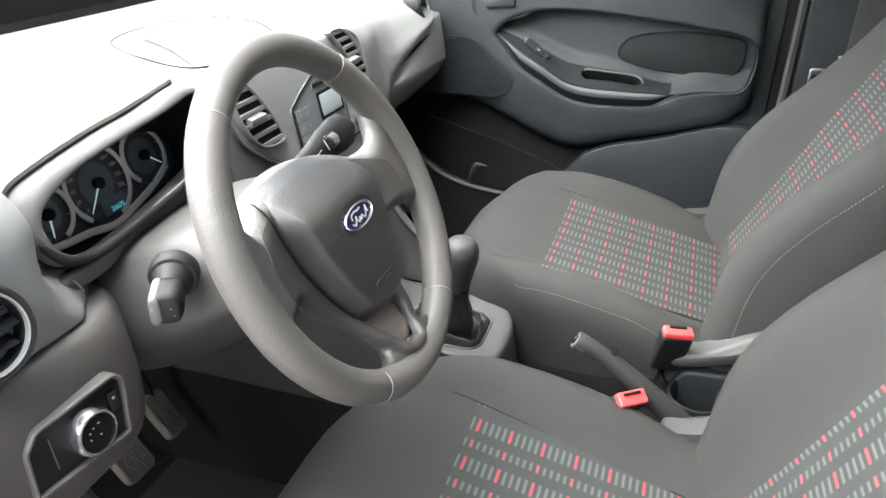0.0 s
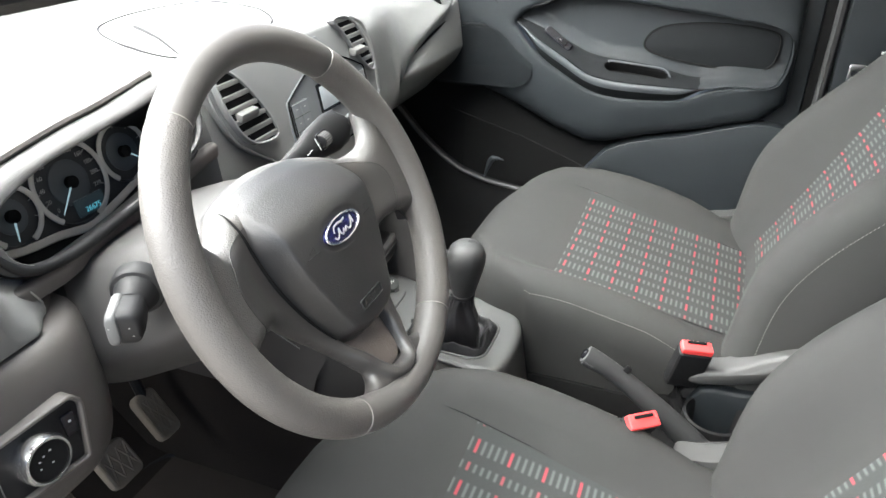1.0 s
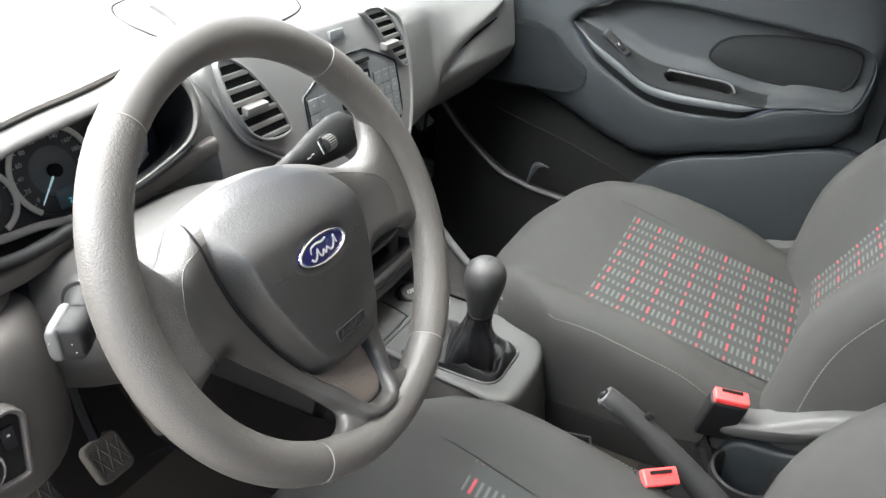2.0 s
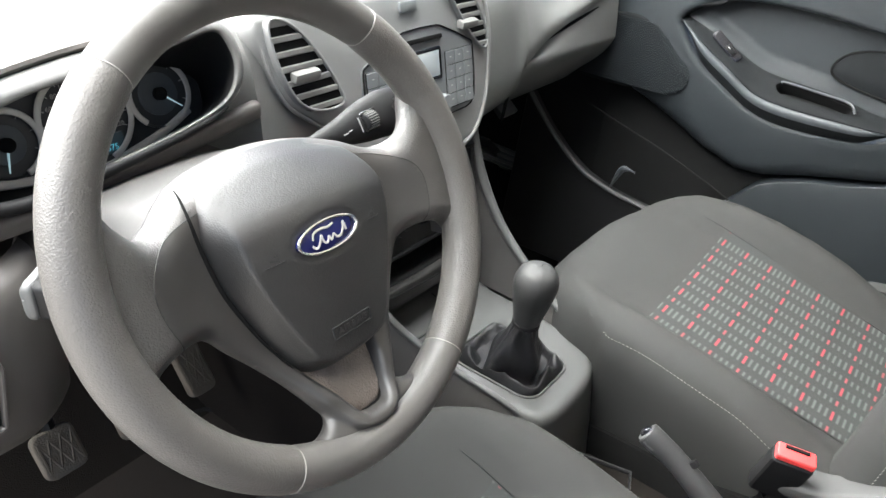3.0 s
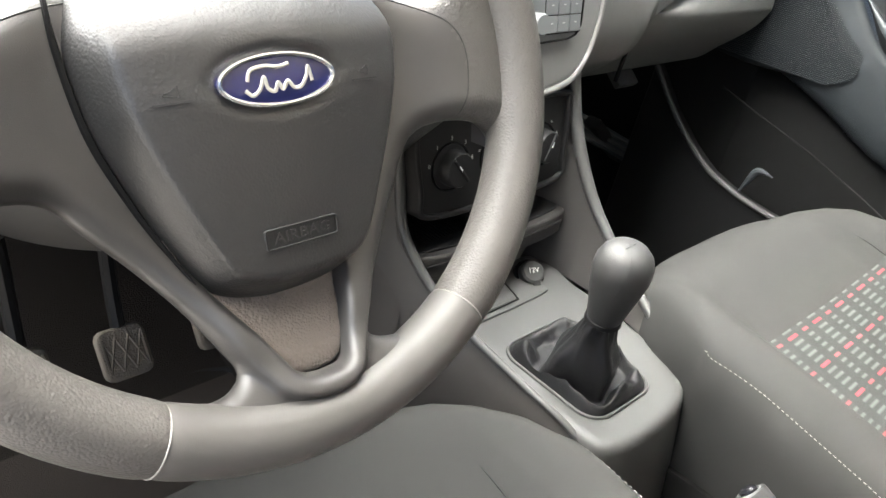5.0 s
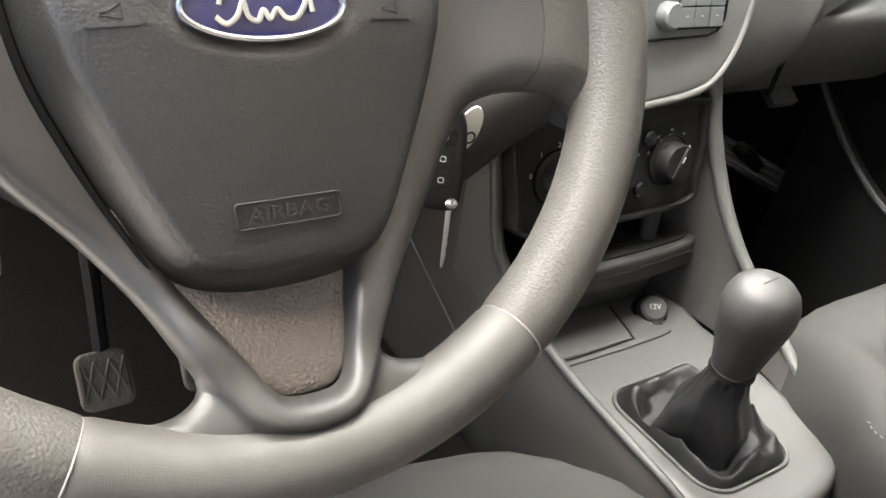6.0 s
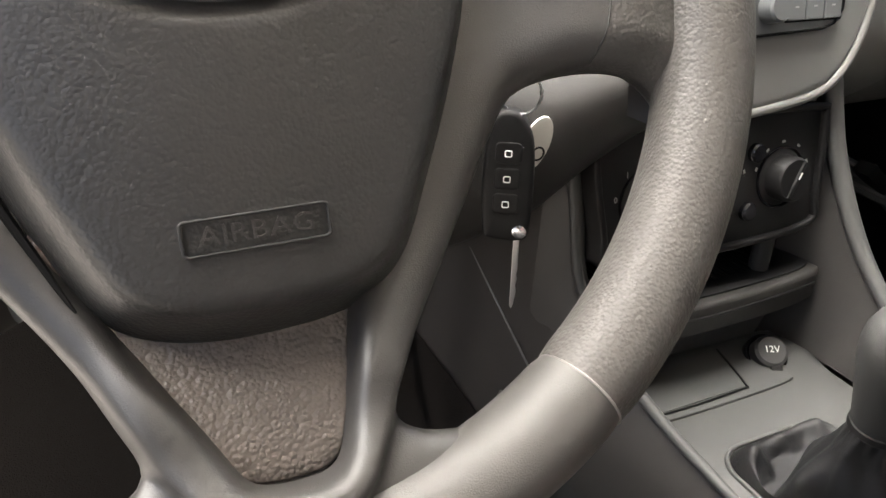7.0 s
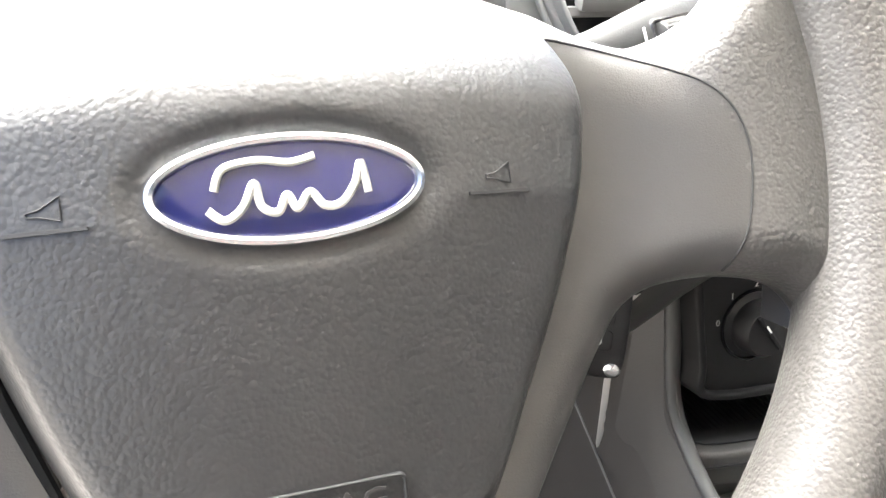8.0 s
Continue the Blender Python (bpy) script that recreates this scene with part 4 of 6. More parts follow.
# hub, upper spokes and lower webs: one moulded skin that runs out into the rim
half = [(0.0, 0.0635), (0.03, 0.0610), (0.055, 0.0555), (0.075, 0.0470), (0.090, 0.0375), (0.103, 0.0325), (0.114, 0.0355), (0.123, 0.046), (0.130, 0.064), (0.1365, 0.070), (0.147, 0.060), (0.154, 0.030), (0.156, -0.005), (0.152, -0.036), (0.146, -0.058), (0.140, -0.056), (0.136, -0.047), (0.127, -0.039), (0.112, -0.0355), (0.098, -0.0360), (0.0875, -0.0405)]
right = half + [(0.079, -0.0515), (0.0665, -0.070), (0.050, -0.0925), (0.0365, -0.110), (0.0300, -0.1205), (0.0292, -0.1265), (0.0345, -0.1305), (0.0420, -0.1325), (0.0530, -0.1335), (0.0660, -0.1305), (0.0760, -0.1300), (0.073, -0.139), (0.045, -0.153)]
left = [(-u, v) for u, v in half] + [(-0.078, -0.0530), (-0.0635, -0.0715), (-0.0495, -0.0935), (-0.0400, -0.1135), (-0.0368, -0.1210), (-0.0375, -0.1255), (-0.0415, -0.1285), (-0.0470, -0.1303), (-0.0550, -0.1302), (-0.0650, -0.1270), (-0.0760, -0.1265), (-0.075, -0.138), (-0.045, -0.153)]
spider = resample(spline(right + [(0, -0.159)] + left[:0:-1], 6), 420)


def spider_height(u, v):
    a = smooth01((v + 0.130) / 0.058)
    low = 0.0115 * smooth01((-v - 0.114) / 0.030) - 0.0045
    return low * (1 - a) + spoke_height(u, v) * a


def spider_drop(d, u, v):
    k = smooth01((-v - 0.095) / 0.03)
    return round_edge(d, 0.0125) * (1 - k) + round_edge(d, 0.0045) * k


COVER_V, COVER_U = (-0.044, -0.034, -0.018, 0.0, 0.014, 0.0255, 0.0320, 0.0350), (0.106, 0.111, 0.117, 0.1185, 0.112, 0.096, 0.078, 0.060)
creases = [[Vector((s * q.x, q.y)) for q in spline(list(zip(COVER_U, COVER_V, (0,) * 8)), 9, closed=False)] for s in (-1, 1)]
for i, q in enumerate(creases):
    creases[i] = [p for p, ok in zip(q, edge_distance(q, spider)[1]) if ok]
so = resample(spline(vo + [(0.05, 0.0), (-0.05, 0.0)], 6), 300)
si = resample(spline(vin, 6, closed=False) + [Vector((0.030, -0.056)), Vector((-0.046, -0.056))], 160)


def spoke_relief(flat):
    """The double lower spoke: a raised band that falls away to the inlay in its middle."""
    d_out, in_out = edge_distance(flat, so)
    d_in, in_in = edge_distance(flat, si)
    rise = []
    for p, a, b, c, d in zip(flat, d_out, in_out, d_in, in_in):
        low = smooth01((-p.y - 0.088) / 0.030)
        r = 0.0062 * smooth01(a / 0.0055) * low if b else 0.0
        rise.append(r - (0.009 if d else -2.0 * round_edge(c, 0.0045)))
    return rise


rings = [p for d in (0.0008, 0.0018, 0.0030, 0.0045) for p in inset2d(si, -d)] + [p for d in (0.0, 0.0015, 0.003, 0.0045, 0.006) for p in inset2d(so, d) if p.y < -0.07]
skirt_bm, co, faces, flat = sheet(spider, WM, spider_height, spider_drop, (0.0006, 0.0016, 0.003, 0.005, 0.0075, 0.0105, 0.013), 0.0042, creases + [si + si[:1]], ((0.0, 0.003), (0.002, 0.007), (0.007, 0.012), (0.014, 0.014)), [si], rings, spoke_relief)
grained, plain = [], []
for f in faces:
    c = sum((flat[i] for i in f), Vector((0, 0))) / len(f)
    (grained if c.y > -0.062 and (c.y > 0.0350 or abs(c.x) > np.interp(c.y, COVER_V, COVER_U)) else plain).append(f)
part("hub", skin(skirt_bm, co, plain), M_SPOKE, wheel, "smooth grey hub with spokes", smooth=80)
# rim grip plastic in a darker tone, for shade on the spokes
part("spoke_shell", skin(bmesh.new(), co, grained), M_RIM_SHADED, wheel, "grained shell of the upper spokes", smooth=180)
# lower double spoke with its recessed trim
part("spoke_inlay", plate(spline([(u * 1.04, v - 0.0008) for u, v in vin] + [(0, -0.055)], 6), WM @ pose(0, 0, -0.0032), 0.006, 0.001, 0.0, lambda u, v: -0.0122 * smooth01((v + 0.130) / 0.045)), M_INLAY, wheel, "leather-grained inlay")
for q in creases:
    bm = bmesh.new()
    far = edge_distance(q, spider)[0]
    tube(bm, [WM @ Vector((p.x, p.y, spider_height(p.x, p.y) + spider_drop(f, p.x, p.y) + 0.0001)) for p, f in zip(q, far)], 0.00035, 6, up=WN)
    part("cover_seam", bm, M_KNOB_LINE, wheel)
part("hub_core", lathe(bmesh.new(), [(0.055, -0.055), (0.06, -0.03), (0.05, -0.022)], WM, 32), M_BLACK, wheel)
PADO = [(-0.059, 0.0535), (-0.067, 0.0465), (-0.0708, 0.033), (-0.0712, 0.015), (-0.068, -0.015), (-0.060, -0.041), (-0.050, -0.066), (-0.039, -0.087), (-0.020, -0.0955), (0.006, -0.0968), (0.029, -0.0935), (0.043, -0.083),
        (0.056, -0.058), (0.066, -0.037), (0.0755, -0.012), (0.0795, 0.008), (0.0795, 0.024), (0.0765, 0.039), (0.068, 0.049), (0.035, 0.0575), (0.003, 0.0608), (-0.03, 0.0590)]
pado = resample(spline(PADO, 8), 160)


def pad_height(u, v):
    """The cover's face: bowed, rolled back at its top, with a shallow dish round the badge."""
    rho = math.hypot(u / 0.0300, (v + 0.0055) / 0.0138)
    return 0.0150 - 0.0080 * min(1, max(0, (-v - 0.01) / 0.08)) - 1.9 * u * u - 0.020 * smooth01((v - 0.008) / 0.052) + rollback(0.0640 - 2.2 * u * u - v, 0.050, 0.036) - 0.0020 * smooth01((1.14 - rho) / 0.30)


EDGE_D, EDGE_W = (0, 0.0010, 0.0055, 0.0085, 0.0098, 0.0110, 0.0130), (-0.0220, -0.0190, -0.0085, -0.0022, -0.0009, -0.0002, 0.0)


def pad_drop(d, u, v):
    return float(np.interp(d, EDGE_D, EDGE_W)) * (0.12 + 0.88 * smooth01((0.062 - v) / 0.034))


bm, co, faces, flat = sheet(pado, WM, pad_height, pad_drop, (0.0010, 0.0030, 0.0055, 0.0085, 0.0098, 0.0110, 0.0130), 0.0022, (), ((0.0, 0.006), (0.0, 0.014)))
skin(bm, co, faces)
cover = part("airbag_cover", bm, M_PAD, wheel, "dark grained airbag cover", smooth=45)
bm = bmesh.new()
run = sorted([p for p in inset2d(pado, -0.0012) if p.x < -0.02 and -0.082 < p.y < 0.052], key=lambda p: p.y)
tube(bm, [WM @ Vector((p.x, p.y, spoke_height(p.x, p.y) + 0.0004)) for p in run], lambda t: 0.0003 + 0.0014 * math.sin(math.pi * t) ** 0.6, 6, up=WN)
part("cover_gap", bm, M_DARK, wheel, "dark gap beside the airbag cover")
# badge: a blue oval with a bright rim and a pale plain scroll
BM = WM @ pose(0, -0.0055, 0.0142, 3)
badge = part("badge", plate(ellipse(0.0268, 0.0104), BM, 0.003, 0.001, 0.0008), M_BLUE, cover, "blue oval badge with silver rim")
bm = bmesh.new()
tube(bm, [BM @ Vector((0.0262 * math.cos(a), 0.0100 * math.sin(a), 0.0004)) for a in (2 * math.pi * i / 64 for i in range(64))], 0.0011, 8, closed=True, up=WN)
part("badge_rim", bm, M_CHROME, badge)
for pts, rad in (([(-0.0145, 0.0005), (-0.0125, 0.0046), (-0.006, 0.0058), (0.0000, 0.0050), (0.0050, 0.0060)], 0.0008), ([(-0.0160, -0.0030), (-0.0130, -0.0052), (-0.0095, -0.0030), (-0.0070, 0.0015), (-0.0060, -0.0030), (-0.0030, -0.0044), (-0.0010, -0.0012), (0.0008, -0.0040), (0.0035, -0.0010), (0.0060, -0.0038), (0.0095, -0.0036), (0.0125, 0.0000), (0.0140, 0.0040), (0.0150, -0.0020)], 0.00085)):
    bm = bmesh.new()
    tube(bm, [BM @ p for p in spline([(u, v, 0.0011) for u, v in pts], 8, closed=False)], rad, 6, flat=0.5, up=WN)
    part("scroll", bm, M_SILVER, badge, "plain pale scroll shape")
# moulded word in a frame, and horn marks; highlights and groove shadow are put into their colours
AM = WM @ pose(-0.001, -0.0695, pad_height(0, -0.0695) + 0.0007, 5.7)
bm = frame_ring(rounded(0.0360, 0.0090, 0.0015), rounded(0.0344, 0.0076, 0.001), AM, 0.002, 0.0003)
part("word_frame_shade", bm, M_KNOB_LINE, cover)
lettering("word", "AIRBAG", 0.0066, AM @ Matrix.Diagonal((1.22, 1, 1, 1)) @ pose(0, 0, -0.0001), M_SPOKE, cover, "moulded word AIRBAG, paler to stand for highlights")
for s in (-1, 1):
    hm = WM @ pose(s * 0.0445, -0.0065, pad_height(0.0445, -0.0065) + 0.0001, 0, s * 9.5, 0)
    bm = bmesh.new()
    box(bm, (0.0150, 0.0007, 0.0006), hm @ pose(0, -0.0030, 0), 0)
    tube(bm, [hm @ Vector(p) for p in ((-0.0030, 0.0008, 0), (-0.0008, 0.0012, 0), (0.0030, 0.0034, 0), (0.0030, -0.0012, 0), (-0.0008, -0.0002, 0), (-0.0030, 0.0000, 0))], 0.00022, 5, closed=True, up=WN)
    # dark lines for the shadow in the moulded marks
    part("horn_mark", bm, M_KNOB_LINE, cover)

# ---- column shroud and stalks ----
col = thing("steering_column", WC - WN * 0.12, "grey plastic steering column shroud", "steering column")
keel = resample(spline([(-0.099, 0.0), (-0.098, -0.028), (-0.066, -0.058), (-0.02, -0.080), (0.04, -0.094), (0.085, -0.090), (0.106, -0.06), (0.108, 0), (0.100, 0.045), (0.07, 0.064), (-0.052, 0.060), (-0.084, 0.040)], 6), 72)
bm = bmesh.new()
rings = []
for w, k in ((-0.045, 0.56), (-0.052, 0.68), (-0.09, 0.83), (-0.14, 0.93), (-0.20, 1.0), (-0.26, 1.02)):
    rings.append([WM @ Vector((p.x * k, p.y * k - 0.008 * (1 - k), w)) for p in keel])
loft(bm, rings)
part("shroud", bm, M_SHROUD, col, smooth=60)
bm = bmesh.new()
tube(bm, [WM @ Vector((-0.0985 * k, -0.008, w)) for w, k in ((-0.09, 0.832), (-0.14, 0.932), (-0.20, 1.002))], 0.0012, 6)
part("shroud_seam", bm, M_BLACK, col)

st = thing("indicator_stalk", (-0.47, 0.10, 0.655), "black indicator stalk with pale end cap", "control stalk")
SD = Vector((-0.88, -0.46, -0.06)).normalized()
f = facing((-0.451, 0.124, 0.629), SD) @ Matrix.Scale(0.86, 4)
part("stalk_collar", lathe(bmesh.new(), [(0.024, -0.012), (0.0242, 0.001), (0.0225, 0.004), (0.0195, 0.005), (0.0165, 0.015), (0.0125, 0.022)], f, 32), M_BLACK, st)
bm = bmesh.new()
rings = []
for w, a, b, dy in ((0.008, 0.011, 0.0105, 0), (0.018, 0.0125, 0.012, -0.001), (0.028, 0.0145, 0.0135, -0.003), (0.040, 0.0155, 0.0140, -0.005), (0.048, 0.0150, 0.0130, -0.006), (0.050, 0.011, 0.009, -0.006)):
    rings.append([f @ Vector((p.x, p.y + dy, w)) for p in resample(rounded(2 * b, 2 * a, min(a, b) * 0.7, 6), 28)])
loft(bm, rings)
part("stalk_head", bm, M_BLACK, st, smooth=60)
bm = bmesh.new()
loft(bm, [[f @ Vector((-0.0098 + p.x * 0.52 * k, p.y * k + dy, w)) for p in resample(rounded(0.0225, 0.0325, 0.008, 6), 28)] for w, k, dy in ((0.020, 0.86, -0.002), (0.024, 1.0, -0.003), (0.046, 1.0, -0.0055), (0.051, 0.9, -0.006), (0.0523, 0.7, -0.006))])
part("end_cap", bm, M_LEVER, st, "pale grey ribbed side of the head", smooth=60)
bm = bmesh.new()
for u, v in ((0.004, 0.002), (0.006, -0.006), (-0.012, 0.004)):
    box(bm, (0.0011, 0.0007, 0.0004), f @ pose(u, v - 0.006, 0.0527 if u < 0 else 0.0503), 0)
part("print_sign", bm, M_PRINT, st)

wst = thing("wiper_stalk", (-0.24, 0.11, 0.662), "black wiper stalk with grey thumb wheel", "control stalk")
bm = bmesh.new()
pa = [(-0.268, 0.118, 0.650), (-0.245, 0.115, 0.656), (-0.225, 0.112, 0.660), (-0.205, 0.108, 0.665), (-0.185, 0.104, 0.669), (-0.170, 0.101, 0.672), (-0.163, 0.100, 0.673)]
wid = (0.007, 0.0085, 0.0120, 0.0178, 0.0208, 0.0192, 0.011)
rings = []
ax_s = (Vector(pa[-1]) - Vector(pa[0])).normalized()
fx = facing((0, 0, 0), WN, up=ax_s).to_3x3()
side_v, norm_v = fx.col[0], fx.col[2]
for p, w in zip(pa, wid):
    rings.append([Vector(p) + ax_s * 0.007 * smooth01((p[0] + 0.25) / 0.06) + side_v * w * math.cos(2 * math.pi * k / 24) + norm_v * min(w, 0.011) * 0.8 * math.sin(2 * math.pi * k / 24) for k in range(24)])
loft(bm, rings)
part("stalk_head", bm, M_BLACK, wst, smooth=60)
SF = Matrix.Translation(Vector((-0.1965, 0.1063, 0.6665)) + norm_v * 0.0085) @ Matrix((ax_s, -side_v, norm_v)).transposed().to_4x4()
part("wheel_frame", frame_ring(rounded(0.0165, 0.0185, 0.002), rounded(0.0125, 0.0145, 0.001), SF, 0.003), M_GLOSS, wst)
bm = bmesh.new()
lathe(bm, [(0.006, -0.006), (0.0075, -0.0055), (0.0075, 0.0055), (0.006, 0.006)], SF @ pose(0, 0, -0.002, 0, 90), 20, True)
tw = part("thumb_wheel", bm, M_BLACK, wst, "ribbed grey thumb wheel")
bm = bmesh.new()
for k in range(9):
    a = radians(-70 + 140 * k / 8)
    box(bm, (0.009, 0.0006, 0.0008), SF @ pose(0, 0.0076 * math.sin(a), -0.002 + 0.0076 * math.cos(a)), 0)
part("rib", bm, M_VENT, tw)
bm = bmesh.new()
box(bm, (0.0007, 0.013, 0.0006), SF @ pose(-0.0115, 0, 0.0008), 0)
part("print_bar", bm, M_PRINT, wst)
bm = bmesh.new()
box(bm, (0.005, 0.0009, 0.0006), SF @ pose(0.0165, 0.001, -0.001), 0)
box(bm, (0.0009, 0.005, 0.0006), SF @ pose(0.0180, -0.001, -0.001), 0)
box(bm, (0.004, 0.0009, 0.0006), SF @ pose(0.0165, -0.003, -0.001), 0)
part("print_sign", bm, M_PRINT, wst)
bm = bmesh.new()
box(bm, (0.005, 0.0009, 0.0006), SF @ pose(-0.027, -0.002, 0.000), 0)
box(bm, (0.003, 0.0009, 0.0006), SF @ pose(-0.022, -0.001, 0.000), 0)
part("print_sign", bm, M_PRINT, wst)

# ---- keys ----
key = thing("car_key", (-0.172, 0.146, 0.50), "black folding key with silver blade on a ring", "car key")
KF = facing((-0.1832, 0.1472, 0.5238), (-0.55, -0.83, 0.05))
ko = spline([(-0.0125, -0.030), (-0.0140, 0.0), (-0.0115, 0.030), (-0.004, 0.040), (0.006, 0.038), (0.0135, 0.024), (0.0155, -0.005), (0.0145, -0.030), (0.010, -0.036), (-0.008, -0.036)], 5)
part("fob", plate(ko, KF, 0.009, 0.003, 0.0006), M_BLACK, key)
for k, dz in enumerate((0.017, 0.002, -0.013)):
    b = part("button", plate(rounded(0.015, 0.0125, 0.003), KF @ pose(0.0005, dz, 0.0008), 0.001, 0.0006), M_BLACK, key)
    bm = frame_ring(rounded(0.0042, 0.0040, 0.001, 3), rounded(0.0030, 0.0028, 0.0006, 3), KF @ pose(0.0005, dz, 0.0019), 0.0003, 0.0001)
    part("button_sign", bm, M_WHITE, b)
part("rivet", lathe(bmesh.new(), [(0.0042, -0.012), (0.0042, 0.0012), (0.003, 0.0018), (0, 0.0018)], KF @ pose(0.0095, -0.0295, 0), 20), M_CHROME, key)
bl = resample([(0.0062, -0.034), (0.0098, -0.034), (0.0100, -0.056), (0.0094, -0.060), (0.0101, -0.063), (0.0093, -0.067), (0.0100, -0.071), (0.0094, -0.076), (0.0086, -0.081), (0.0074, -0.083), (0.0065, -0.080)], 60)
part("blade", plate(bl, KF @ pose(0, 0, -0.004), 0.0015, 0.0003), M_STEEL, key)
bm = bmesh.new()
tube(bm, [KF @ Vector((0.004 + 0.012 * math.cos(a), 0.050 + 0.012 * math.sin(a), -0.005 + 0.003 * math.cos(a))) for a in (2 * math.pi * i / 32 for i in range(32))], 0.0010, 6, closed=True)
part("split_ring", bm, M_CHROME, key)
tag = part("key_tag", plate(ellipse(0.0085, 0.0170, 32), KF @ pose(0.0150, 0.020, -0.010, 0, 25, -18), 0.001, 0.0006), M_TAG, key, "pale oval metal tag")
bm = frame_ring(ellipse(0.0040, 0.0045, 24), ellipse(0.0028, 0.0033, 24), KF @ pose(0.0165, 0.015, -0.0088, 0, 25, -18), 0.0004, 0.0001)
part("tag_mark", bm, M_BLACK, tag)
ign = thing("ignition_lock", (-0.225, 0.145, 0.565), "black ignition lock on the column", "ignition lock")
part("barrel", lathe(bmesh.new(), [(0.019, -0.05), (0.019, 0.0), (0.017, 0.004), (0.0, 0.004)], facing((-0.225, 0.135, 0.572), (0.75, -0.6, 0.1)), 28), M_BLACK, ign)


# ---- front seats ----
def cushion_z(x, y):
    """Height of the cushion's cloth, x from the seat's middle."""
    a = abs(x)
    z = 0.338 + 0.20 * (min(y, 0.03) + 0.07) + 0.10 * max(0, y - 0.03) * 0
    return z + 0.042 * (1 - 0.55 * smooth01((y + 0.13) / 0.16)) * (1 - 0.55 * smooth01((-y - 0.22) / 0.12)) * smooth01((a - 0.145) / 0.072) - 0.010 * smooth01((a - 0.215) / 0.05) - 0.004 * (1 - smooth01(a / 0.15))


def front_taper(y):
    return 1 - 0.05 * smooth01((y + 0.05) / 0.10) - 0.07 * smooth01((y - 0.03) / 0.09)


BACK_TILT = radians(27)
BACK_BASE = Vector((0, -0.378, 0.285))


def back_point(x, h, f):
    """A place on the backrest: x across, h up along it, f forward from its plane."""
    up = Vector((0, -math.sin(BACK_TILT), math.cos(BACK_TILT)))
    fw = Vector((0, math.cos(BACK_TILT), math.sin(BACK_TILT)))
    return BACK_BASE + up * h + fw * f + Vector((x, 0, 0))


def back_front(x, h):
    a = abs(x)
    amp = 0.022 + 0.064 * math.exp(-((h - 0.16) / (0.20 if h > 0.16 else 0.15)) ** 2)
    return amp * smooth01((a - 0.130) / 0.080) - 0.008 * math.sin(math.pi * min(1, h / 0.6)) * (1 - smooth01(a / 0.16))


